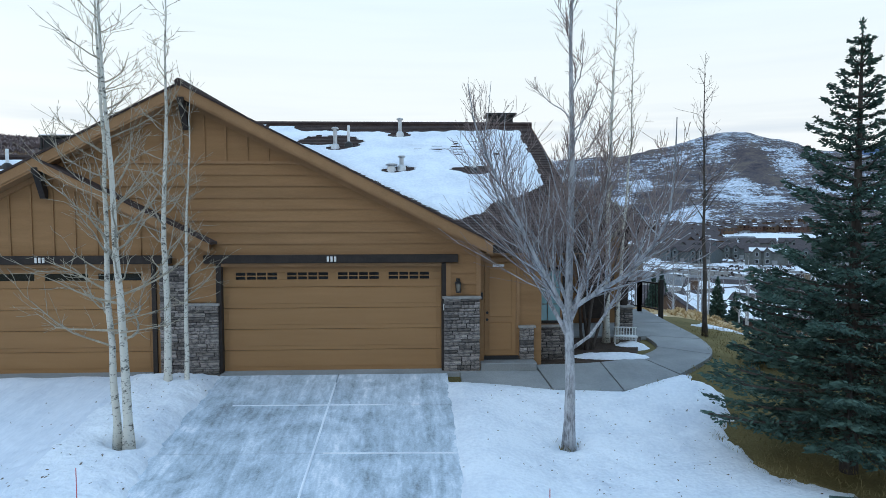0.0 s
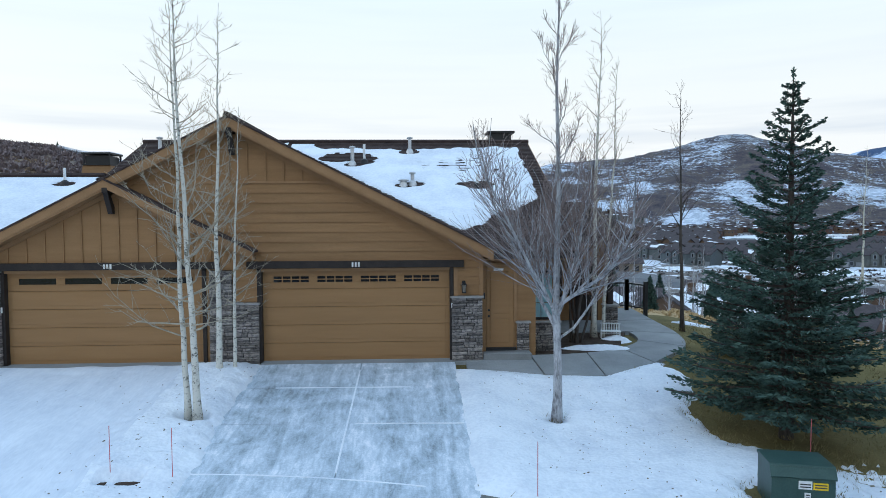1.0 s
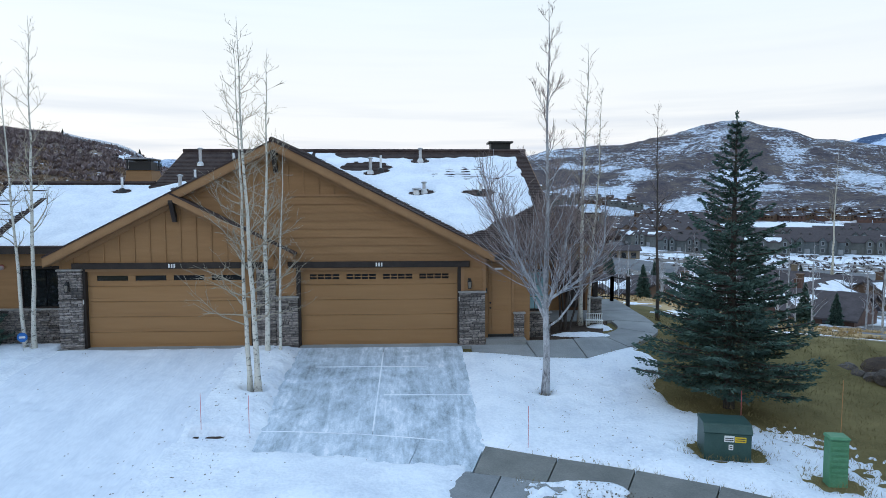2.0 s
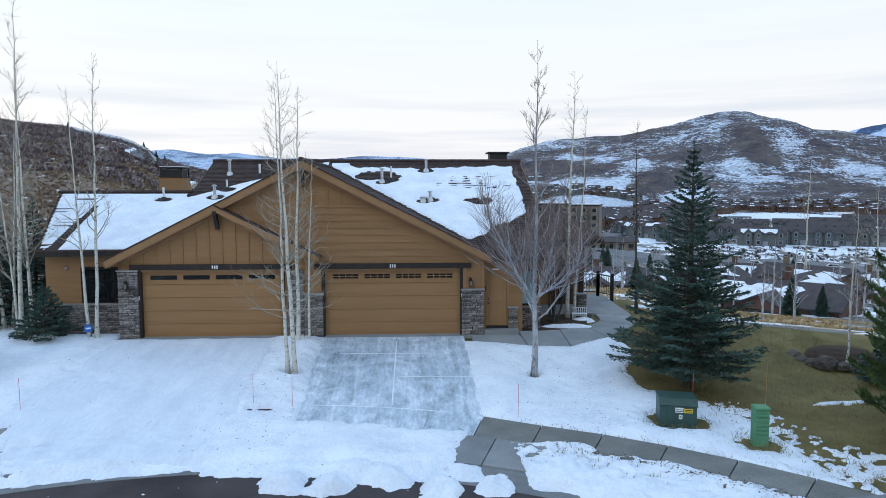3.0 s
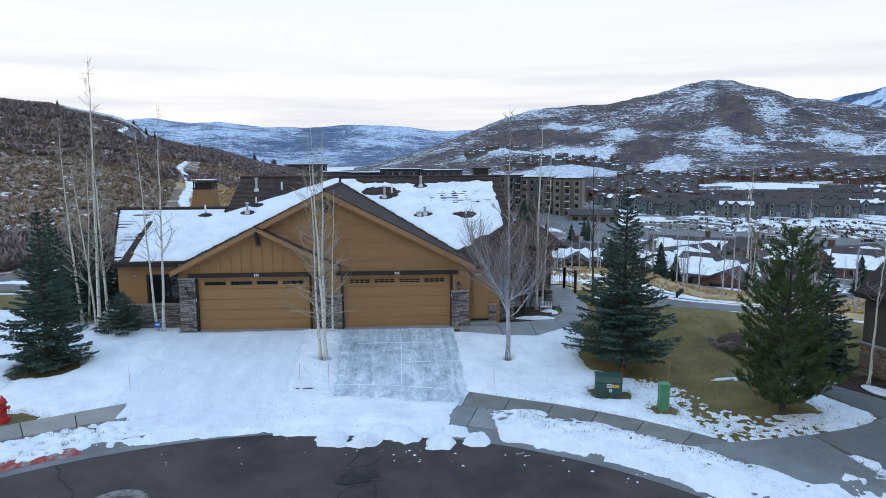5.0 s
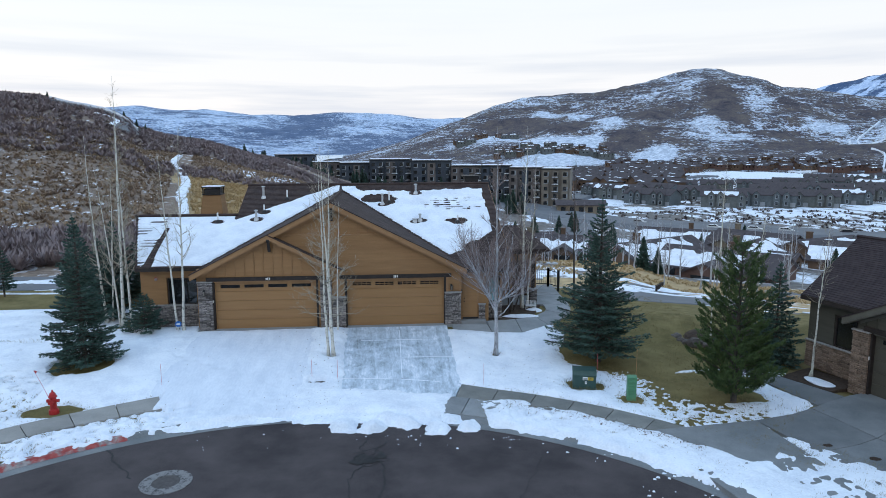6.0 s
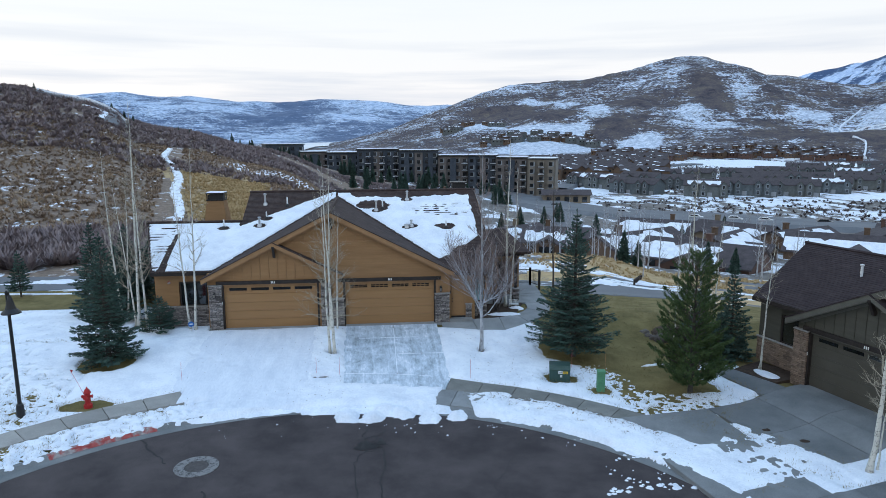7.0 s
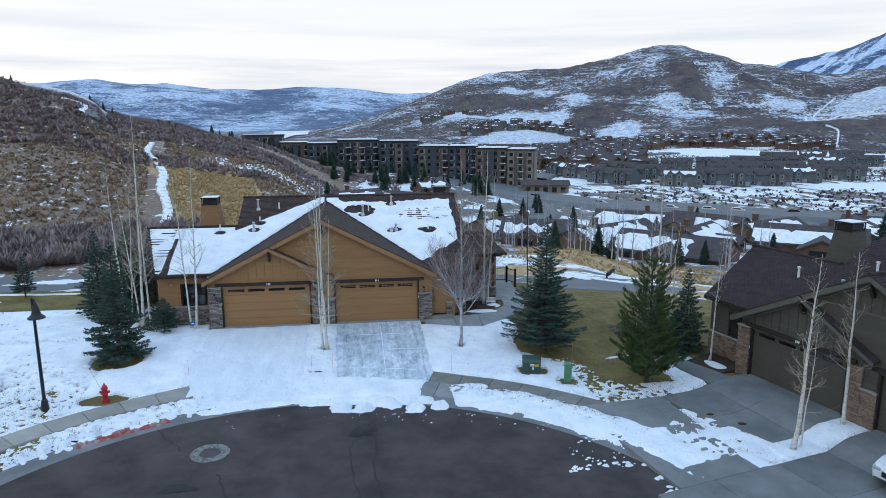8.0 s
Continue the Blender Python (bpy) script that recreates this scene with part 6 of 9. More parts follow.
bare_tree("ornamental_tree", "dense reddish-twigged leafless tree by the entry porch", (3.75, 17.0), [(0.0, 0, 6.2, 0.06, 0.5, 0.2), (0.12, 0.1, 5.6, 0.05, -0.5, 0.3), (-0.1, 0.1, 5.0, 0.05, -0.1, 0.9), (0.1, 0.0, 4.6, 0.045, 1.2, -0.1)], 15, BARK_DARK, TWIG_RED, first=0.25, density=10, reach=0.28, rise=1.3, lift=0.06, twiggy=1.1)
# left of the house
bare_tree("aspen_tree", "pair of slender leafless aspens before the dark window", (-13.35, 14.75), [(0.20, 0.1, 8.8, 0.068, -0.5, 0.1), (0.44, 0.0, 9.9, 0.078, 0.3, 0.0)], 16, BARK_ASPEN, TWIG_PALE, "aspens by the house wing", first=0.35, density=6, reach=0.20, rise=1.0, lift=0.06)
bare_tree("aspen_tree", "tall leafless aspens beside the dark evergreens", (-15.9, 16.0), [(-0.25, 0.0, 12.3, 0.095, 0.35, 0.1), (0.15, 0.1, 10.0, 0.075, -0.1, 0.0), (-0.5, 0.3, 8.0, 0.06, -0.9, 0.2)], 17, BARK_ASPEN, TWIG_PALE, "aspens by the house wing", first=0.22, density=7, reach=0.20, rise=0.9, lift=0.06)
bare_tree("aspen_tree", "leafless aspen at the edge of the snowy lawn", (-17.4, 17.0), [(0.0, 0.0, 9.5, 0.08, -0.5, 0.1), (0.25, 0.2, 8.0, 0.06, 0.5, 0.0)], 18, BARK_ASPEN, TWIG_PALE, "aspens by the house wing", first=0.25, density=7, reach=0.22, rise=0.9)

conifer("blue_spruce", "tall dark blue-green spruce with a bare leader", (6.62, 10.85), 7.45, 2.08, 31, SPRUCE, BARK_DARK, low=0.62, fill=1.15, shape=0.95, uneven=0.42, gap=0.84, tip=0.6, droop=0.19, upturn=0.03)
conifer("pine_tree", "broad dark green pine at the lawn's edge", (10.35, 5.75), 6.15, 1.55, 32, PINE, BARK_DARK, low=0.30, droop=-0.06, fill=4.2, blade=0.14, shape=0.46, upturn=0.14, width=0.011, ends=0.55, gap=1.3, uneven=0.34, tuft=26)
conifer("blue_spruce", "dark spruce standing in the snowy front lawn", (-15.85, 10.85), 6.2, 1.65, 33, SPRUCE, BARK_DARK, low=0.25, fill=1.1)
conifer("spruce", "dark spruce crowded beside the taupe house", (14.3, 9.6), 4.6, 1.25, 36, SPRUCE, BARK_DARK, low=0.2, fill=0.9, width=0.026)
conifer("young_spruce", "low young spruce behind the tall lawn spruce", (7.75, 15.3), 2.3, 0.85, 34, SPRUCE, BARK_DARK, low=0.1, fill=1.3, blade=0.11)
conifer("evergreen_shrub", "low spreading evergreen shrub beside the wall", (-14.75, 14.95), 2.0, 1.2, 35, SPRUCE, BARK_DARK, low=0.08, fill=1.2, blade=0.12, droop=0.0)
for k, (x, y, h) in enumerate(((-17.8, 17.6, 4.3), (-19.6, 19.0, 5.4), (-18.6, 21.5, 5.0), (-17.3, 22.5, 4.6))):
    conifer("spruce", "dark crowded spruce beside the house wing", (x, y), h, 1.5, 40 + k, SPRUCE, BARK_DARK, low=0.3, fill=0.45, group="spruces beside the wing", width=0.032)
conifer("spruce", "small spruce by the far trail", (-26.3, 24.2), 3.0, 0.85, 47, SPRUCE, BARK_DARK, low=0.5, fill=0.5, width=0.03)


# ---------- along the street ----------
GREEN_BOX = surface("dark_green_enamel", (0.020, 0.055, 0.050), (0.040, 0.085, 0.075), 3.0, 0.45, 0.1, 40.0, spec=0.4)
GREEN_PLASTIC = surface("green_plastic", (0.065, 0.20, 0.105), (0.11, 0.28, 0.16), 4.0, 0.55, 0.1, 40.0)
YELLOW = plain("yellow_label", (0.75, 0.52, 0.02))
PALE = plain("white_label", (0.70, 0.72, 0.72))
INK = plain("label_ink", (0.05, 0.05, 0.05))
HYDRANT_RED = surface("hydrant_paint", (0.30, 0.018, 0.020), (0.46, 0.035, 0.035), 5.0, 0.45, 0.15, 40.0)


def on_lot(x, y):
    return float(lot_z(x, y))


ub = thing("transformer_box", "dark green metal transformer cabinet with warning labels", "utility box", (5.1, 7.95, on_lot(5.1, 7.95) - 0.13), turn=-14)
ub.scale = (0.88, 0.88, 0.92)
bm = bmesh.new()
prism(bm, [(-0.52, -0.46, 0.06), (-0.52, 0.46, 0.06), (-0.52, 0.46, 0.80), (-0.52, -0.40, 0.86), (-0.52, -0.46, 0.66)], (1.04, 0, 0))
part("cabinet", bm, GREEN_BOX, ub)
bm = bmesh.new()
prism(bm, [(-0.54, -0.47, 0.67), (-0.54, 0.48, 0.80), (-0.54, 0.48, 0.84), (-0.54, -0.38, 0.885), (-0.54, -0.49, 0.70)], (1.08, 0, 0))
part("lid", bm, GREEN_BOX, ub)
bm = bmesh.new()
box(bm, -0.58, 0.58, -0.52, 0.52, -0.12, 0.06)
part("pad", bm, CONCRETE, ub)
for name, m, x0, x1, z0, z1 in (("white_label", PALE, -0.08, 0.14, 0.50, 0.64), ("yellow_label", YELLOW, 0.16, 0.40, 0.50, 0.62), ("white_label", PALE, 0.02, 0.12, 0.32, 0.44)):
    lab = board(name, x0, x1, z0, z1, -0.475, -0.462, m, parent=ub)
    for k in range(2):
        board("plain_bar", x0 + 0.02, x1 - 0.02, z0 + 0.03 + k * 0.045, z0 + 0.05 + k * 0.045, -0.480, -0.476, INK, parent=lab)

gp = thing("telecom_pedestal", "light green louvred plastic telecom pedestal", "utility box", (6.52, 6.38, on_lot(6.52, 6.38)), turn=-10)
bm = bmesh.new()
box(bm, -0.17, 0.17, -0.14, 0.14, -0.08, 0.82, 0.015)
part("body", bm, GREEN_PLASTIC, gp)
for k in range(6):
    bm = bmesh.new()
    box(bm, -0.15, 0.15, -0.165, -0.141, 0.14 + k * 0.105, 0.20 + k * 0.105, 0.008)
    part("louvre", bm, GREEN_PLASTIC, gp)
bm = bmesh.new()
box(bm, -0.19, 0.19, -0.17, 0.16, 0.82, 0.90, 0.03)
part("lid", bm, GREEN_PLASTIC, gp)


def stake(x, y, h, colour, label, lean=0.0):
    s = thing("marker_stake", label, "stake", (x, y, on_lot(x, y)), "snow marker stakes")
    bm = bmesh.new()
    tube(bm, [(0, 0, -0.2), (lean, 0, h)], [0.0065, 0.006], 6)
    part("rod", bm, colour, s)


STAKE_RED = plain("faded_red_rod", (0.55, 0.12, 0.13))
STAKE_TAN = plain("faded_orange_rod", (0.50, 0.24, 0.10))
for x, y in ((-6.05, 8.75), (-5.0, 8.65), (0.95, 8.05), (-11.9, 8.4), (6.0, 9.0)):
    stake(x, y, 0.95, STAKE_RED, "thin faded red snow marker rod")
stake(6.80, 6.70, 1.85, STAKE_TAN, "tall tan fibreglass marker rod", 0.02)

hy = thing("fire_hydrant", "red fire hydrant with a flag whip on grass", "hydrant", (-15.08, 6.42, on_lot(-15.08, 6.42)))
bm = bmesh.new()
tube(bm, [(0, 0, -0.1), (0, 0, 0.04), (0, 0, 0.05), (0, 0, 0.09), (0, 0, 0.10), (0, 0, 0.56)], [0.17, 0.17, 0.17, 0.17, 0.115, 0.11], 14)
part("barrel", bm, HYDRANT_RED, hy, smooth=False)
bm = bmesh.new()
tube(bm, [(0, 0, 0.56), (0, 0, 0.60), (0, 0, 0.61), (0, 0, 0.70), (0, 0, 0.755), (0, 0, 0.76), (0, 0, 0.82)], [0.15, 0.15, 0.125, 0.10, 0.04, 0.03, 0.028], 14)
part("bonnet", bm, HYDRANT_RED, hy)
for d, r in (((-1, 0), 0.055), ((1, 0), 0.055), ((0, -1), 0.08)):
    bm = bmesh.new()
    tube(bm, [(d[0] * 0.09, d[1] * 0.09, 0.42), (d[0] * 0.17, d[1] * 0.17, 0.42), (d[0] * 0.175, d[1] * 0.175, 0.42), (d[0] * 0.21, d[1] * 0.21, 0.42)], [r, r, r * 1.25, r * 1.2], 10)
    part("outlet", bm, HYDRANT_RED, hy)
bm = bmesh.new()
tube(bm, [(-0.12, 0.0, 0.5), (-0.35, 0.05, 1.0), (-0.62, 0.1, 1.55)], [0.008, 0.007, 0.006], 5)
whip = part("flag_whip", bm, STAKE_RED, hy)
bm = bmesh.new()
prism(bm, [(-0.62, 0.1, 1.55), (-0.50, 0.12, 1.50), (-0.57, 0.1, 1.43)], (0, 0.006, 0))
part("flag", bm, HYDRANT_RED, whip)

sl = thing("street_lamp", "black street lamp post with a bell-shaped shade", "street lamp", (-17.30, 5.65, on_lot(-17.3, 5.65)))
bm = bmesh.new()
tube(bm, [(0, 0, -0.2), (0, 0, 0.05), (0, 0, 0.45), (0, 0, 0.5), (0, 0, 4.95)], [0.16, 0.16, 0.13, 0.075, 0.055], 12)
part("pole", bm, BLACK_METAL, sl)
bm = bmesh.new()
tube(bm, [(0, 0, 4.85), (0.06, -0.06, 5.05), (0.16, -0.16, 5.02), (0.18, -0.18, 4.85)], [0.025] * 4, 6)
part("arm", bm, BLACK_METAL, sl)
bm = bmesh.new()
tube(bm, [(0.18, -0.18, 4.90), (0.18, -0.18, 4.78), (0.18, -0.18, 4.60), (0.18, -0.18, 4.38), (0.18, -0.18, 4.24), (0.18, -0.18, 4.20)], [0.05, 0.085, 0.13, 0.19, 0.34, 0.35], 14)
part("shade", bm, BLACK_METAL, sl)
bm = bmesh.new()
tube(bm, [(0, 0, 4.92), (0, 0, 5.0), (0, 0, 5.06)], [0.07, 0.07, 0.02], 10)
part("finial", bm, BLACK_METAL, sl)

# manhole, cracks and stains in the asphalt
IRON = surface("cast_iron", (0.05, 0.045, 0.045), (0.11, 0.10, 0.10), 8.0, 0.6, 0.5, 40.0, metal=0.4)
mh = thing("manhole", "iron manhole cover set in a pale concrete collar", "manhole", (-9.50, 1.22, road_z(-9.50) + 0.012))
bm = bmesh.new()
n = 36
rings = [[bm.verts.new((r * math.cos(2 * math.pi * k / n), r * math.sin(2 * math.pi * k / n), z)) for k in range(n)] for r, z in ((0.74, -0.06), (0.74, 0.012), (0.40, 0.012), (0.40, -0.03))]
for a, b in zip(rings, rings[1:]):
    for k in range(n):
        bm.faces.new((a[k], a[(k + 1) % n], b[(k + 1) % n], b[k]))
part("collar", bm, surface("worn_collar_concrete", (0.06, 0.058, 0.06), (0.21, 0.205, 0.205), 4.5, 0.85, 0.6, 24.0, low=0.40, high=0.52), mh)
bm = bmesh.new()
tube(bm, [(0, 0, -0.06), (0, 0, 0.006)], [0.39, 0.39], 24)
part("cover", bm, IRON, mh)

TAR = surface("crack_sealant", (0.010, 0.010, 0.011), (0.022, 0.021, 0.022), 3.0, 0.6, 0.2)
cracks = bmesh.new()
rnd = random.Random(5)


def crack(pts, w):
    """A ragged sealed crack along plan points."""
    line = []
    for (x0, y0), (x1, y1) in zip(pts, pts[1:]):
        n = max(2, int(math.hypot(x1 - x0, y1 - y0) / 0.10))
        for k in range(n):
            wx, wy = (0.16 * noise.noise(Vector((x0 + (x1 - x0) * k / n, y0 + (y1 - y0) * k / n, c)) * 1.7) for c in (3.0, 8.0))
            line.append((x0 + (x1 - x0) * k / n + wx + rnd.gauss(0, 0.018), y0 + (y1 - y0) * k / n + wy + rnd.gauss(0, 0.018)))
    line.append(pts[-1])
    left, right = [], []
    for i, (x, y) in enumerate(line):
        x2, y2 = line[min(i + 1, len(line) - 1)]
        x1, y1 = line[max(i - 1, 0)]
        d = Vector((x2 - x1, y2 - y1)).normalized() if (x2 - x1 or y2 - y1) else Vector((1, 0))
        ww = w * rnd.uniform(0.5, 1.4)
        rho = math.hypot(x - CUL[0], y - CUL[1])
        z = road_z(x) + float(np.interp(rho, (0.05, 3, 7, 11, KERB), (0.03, 0.025, 0.015, 0.005, 0.0))) + 0.006
        left.append(cracks.verts.new((x - d.y * ww, y + d.x * ww, z)))
        right.append(cracks.verts.new((x + d.y * ww, y - d.x * ww, z)))
    for i in range(len(line) - 1):
        cracks.faces.new((left[i], right[i], right[i + 1], left[i + 1]))


crack([(-3.3, 4.6), (-3.9, 3.2), (-3.6, 2.1), (-4.2, 1.0)], 0.022)
crack([(-3.0, 3.6), (-3.5, 2.6), (-3.0, 1.6), (-3.3, -0.4), (-2.9, -3.5), (-3.2, -8.0)], 0.024)
crack([(-4.2, 2.7), (-3.4, 3.0), (-2.9, 2.3), (-3.6, 1.7), (-4.1, 2.2)], 0.020)
crack([(-4.2, 1.0), (-3.9, -1.5), (-3.6, -5.0), (-3.7, -9.0)], 0.016)
crack([(-12.2, 3.6), (-10.6, 1.5)], 0.028)
crack([(-8.9, -0.4), (-8.2, -2.3), (-7.9, -6.0)], 0.030)
crack([(2.0, 2.2), (0.5, -1.0), (1.5, -5.5)], 0.010)
part("sealed_crack", cracks, TAR, road)["kind"] = "stuff"
for x, y, rx, ry in ((-3.75, 2.25, 0.42, 0.34), (-10.05, -1.3, 0.60, 0.28), (-11.2, -3.6, 1.0, 0.55), (-3.2, 2.5, 0.16, 0.25)):
    bm = bmesh.new()
    ring = []
    for k in range(22):
        a = 2 * math.pi * k / 22
        f = 1 + 0.22 * math.sin(3 * a + x) + 0.12 * math.sin(7 * a + y)
        px, py = x + rx * f * math.cos(a), y + ry * f * math.sin(a)
        rho = math.hypot(px - CUL[0], py - CUL[1])
        ring.append(bm.verts.new((px, py, road_z(px) + float(np.interp(rho, (0.05, 3, 7, 11, KERB), (0.03, 0.025, 0.015, 0.005, 0.0))) + 0.016)))
    bm.faces.new(ring)
    part("oil_stain", bm, TAR, road)

# alarm company sign by the left wing, drawn as plain shapes
sg = thing("yard_sign", "small blue octagonal yard sign on a short stake", "sign", (-13.02, 14.45, on_lot(-13.02, 14.45)), turn=10)
bm = bmesh.new()
tube(bm, [(0, 0, -0.1), (0, 0, 0.45)], [0.012, 0.012], 6)
part("stake", bm, GALV, sg)
bm = bmesh.new()
prism(bm, [(0.15 * math.cos(math.pi / 8 + k * math.pi / 4), -0.02, 0.52 + 0.15 * math.sin(math.pi / 8 + k * math.pi / 4)) for k in range(8)], (0, 0.012, 0))
face = part("face", bm, plain("sign_blue", (0.02, 0.13, 0.42)), sg)
board("plain_bar", -0.08, 0.08, 0.49, 0.55, -0.026, -0.0205, PALE, parent=face)

# rock edging, red gravel and a boulder bed on the right lawn
ROCK = surface("red_landscape_rock", (0.10, 0.062, 0.050), (0.25, 0.17, 0.14), 4.0, 0.9, 0.5, 30.0)


def pebbles(name, label, spots, size, material, seed):
    rng = np.random.default_rng(seed)
    bm = bmesh.new()
    for x, y, z in spots:
        s = size * rng.uniform(0.5, 1.4)
        m = Matrix.Translation((x, y, z + s * 0.2)) @ Euler(rng.uniform(0, 3, 3)).to_matrix().to_4x4() @ Matrix.Diagonal((s, s * 0.8, s * 0.6, 1))
        c = [m @ Vector(v) for v in ((1, 0, 0), (-1, 0, 0.1), (0, 1, 0), (0.1, -1, 0), (0, 0.1, 1), (0, 0, -1))]
        v = [bm.verts.new(p) for p in c]
        for f in ((0, 2, 4), (2, 1, 4), (1, 3, 4), (3, 0, 4), (2, 0, 5), (1, 2, 5), (3, 1, 5), (0, 3, 5)):
            bm.faces.new([v[i] for i in f])
    ob = part(name, bm, material)
    return tagged(ob, label, "gravel", kind="stuff")


rng = np.random.default_rng(3)
spots = []
for k in range(900):
    a, r = rng.uniform(33, 53), 16.26 - abs(rng.normal(0, 0.22))
    x, y = ring_point(r, a)
    spots.append((x, y, on_lot(x, y)))
pebbles("gravel", "reddish landscape gravel along the pavement edge", spots, 0.045, ROCK, 4)
BOULDER = surface("weathered_boulder", (0.045, 0.040, 0.038), (0.15, 0.125, 0.11), 3.0, 0.9, 0.9, 14.0, vary=0.25, dist=0.04)
bould = thing("boulder_bed", "low dry-stacked boulders holding a mulch mound", "boulders", (12.9, 13.2, 0.0))
rnd = random.Random(8)
for k in range(11):
    bm = bmesh.new()
    bmesh.ops.create_icosphere(bm, subdivisions=2, radius=1.0)
    for v in bm.verts:
        v.co *= 1 + 0.35 * noise.noise(v.co * 1.3 + Vector((k, 0, 0))) + 0.12 * noise.noise(v.co * 4 + Vector((k, 0, 0)))
    a = 2.0 + k * 0.33
    s = rnd.uniform(0.18, 0.34)
    ob = part("boulder", bm, BOULDER, bould)
    ob.location = (1.6 * math.cos(a) * 0.9, 1.25 * math.sin(a), on_lot(12.5, 12.1) + s * 0.35)
    ob.scale = (s * 1.2, s, s * 0.75)
bm = bmesh.new()
bmesh.ops.create_uvsphere(bm, u_segments=20, v_segments=10, radius=1.0)
ob = part("mulch_mound", bm, MULCH, bould)
ob.location, ob.scale = (0.1, 0.1, on_lot(12.5, 12.1) - 0.1), (1.5, 1.15, 0.55)

# dead grass blades showing through the snow at its edges
def tufts(name, label, spots, height, material, seed, blades=5, spread=0.05, width=0.006):
    rng = np.random.default_rng(seed)
    n = len(spots) * blades
    base = np.repeat(np.array(spots), blades, axis=0) + np.concatenate([rng.normal(0, spread, (n, 2)), np.zeros((n, 1))], 1)
    lean = rng.normal(0, 0.5, (n, 2))
    h = height * rng.uniform(0.5, 1.4, n)
    a = rng.uniform(0, 6.28, n)
    side = np.stack([np.cos(a), np.sin(a), np.zeros(n)], -1) * width
    V = np.empty((n * 3, 3))
    V[0::3], V[1::3] = base - side, base + side
    V[2::3] = base + np.stack([lean[:, 0] * h, lean[:, 1] * h, h], -1)
    me = grid_mesh(name, V.tolist(), np.arange(n * 3).reshape(n, 3).tolist(), material, smooth=False)
    return tagged(new(name, me), label, "grass", kind="stuff")


DEAD_GRASS = surface("dead_grass", (0.125, 0.103, 0.046), (0.29, 0.235, 0.115), 3.0, 0.95, 0.0, 30.0, spec=0.1)
rng = np.random.default_rng(9)
X, Y = rng.uniform(-24, 17, 90000), rng.uniform(-2.5, 20, 90000)
cov, Z = snow_cover(X, Y)
rho = np.hypot(X - CUL[0], Y - CUL[1])
free = (rho > KERB + 0.75) & (Y < np.where(X < 0.4, 14.2, np.where(X < 7.4, walk_edge(np.clip(X, 0.3, 7.3)) - 0.1, 20))) & ((X < -11.5) | (X > 0.5)) & ~((rho > 16.2) & (rho < 17.5))
edge = free & (np.abs(cov) < 0.16)
inside = free & (cov >= 0.16) & (rng.random(len(X)) < 0.012 + 0.10 * ((X < -16.5) | ((X > 4.5) & (Y < 9))))
bare = free & (cov < -0.1) & (X > 4) & (Y > 4.0) & (X < 13) & (rng.random(len(X)) < 0.35)
pick = (edge & (rng.random(len(X)) < 0.6)) | inside | bare
tufts("grass", "dormant brown lawn grass poking through the snow", np.stack([X, Y, lot_z(X, Y)], -1)[pick].tolist(), 0.085, DEAD_GRASS, 10, 4, 0.06, 0.007)


# dead leaves and bark flecks lying on the snow
X, Y = rng.uniform(-13, 9, 26000), rng.uniform(5, 14.3, 26000)
cov, Z = snow_cover(X, Y)
near = np.exp(-((X + 5.6) / 1.3) ** 2) + 0.8 * np.exp(-((X - 2.1) / 2.2) ** 2) + 0.5 * np.exp(-((X - 6) / 2.0) ** 2) + 0.10
pick = (cov > 0.05) & (rng.random(len(X)) < 0.085 * near)
drift = rng.uniform(24, 50, 900)
drift_r = rng.normal(WALK_IN - 0.06, 0.16, 900)
dx, dy = CUL[0] + drift_r * np.sin(np.radians(drift)), CUL[1] + drift_r * np.cos(np.radians(drift))
P = np.concatenate([np.stack([X, Y, Z + 0.004], -1)[pick], np.stack([dx, dy, np.maximum(snow_cover(dx, dy)[1], lot_z(dx, dy) + 0.02) + 0.006], -1)])
n = len(P)
a, s = rng.uniform(0, 6.28, n), rng.uniform(0.010, 0.030, n)
u = np.stack([np.cos(a) * s, np.sin(a) * s, rng.uniform(0, 0.012, n)], -1)
v = np.stack([-np.sin(a) * s * 0.6, np.cos(a) * s * 0.6, rng.uniform(0, 0.012, n)], -1)
V = np.empty((n * 4, 3))
V[0::4], V[1::4], V[2::4], V[3::4] = P - u, P + v, P + u, P - v
tagged(new("leaf_litter", grid_mesh("leaf_litter", V.tolist(), np.arange(n * 4).reshape(n, 4).tolist(), surface("dead_leaf", (0.05, 0.035, 0.022), (0.15, 0.10, 0.06), 9.0, 0.9, 0.0), smooth=False)), "dead brown leaves scattered on the snow", "leaves", kind="stuff")

# lumps of ploughed snow left on the asphalt and along the gutter
rng = np.random.default_rng(23)
lumps = bmesh.new()
CLUSTERS = (((4.3, -1.6, 0.22, 12, 0.07), (6.2, -1.5, 0.25, 14, 0.09), (5.2, -1.0, 0.2, 7, 0.06), (5.4, -1.45, 0.18, 8, 0.06), (7.2, -2.6, 0.15, 8, 0.09), (7.5, -3.5, 0.2, 12, 0.13), (8.0, -4.0, 0.3, 10, 0.12), (4.8, -0.3, 0.3, 6, 0.04), (5.4, 0.5, 0.25, 9, 0.06), (6.2, -0.8, 0.2, 6, 0.05), (1.5, 3.4, 0.8, 10, 0.03), (-2.0, 3.9, 1.2, 26, 0.035), (-7.5, 4.6, 1.6, 16, 0.03), (3.4, 2.3, 0.6, 8, 0.04)),)
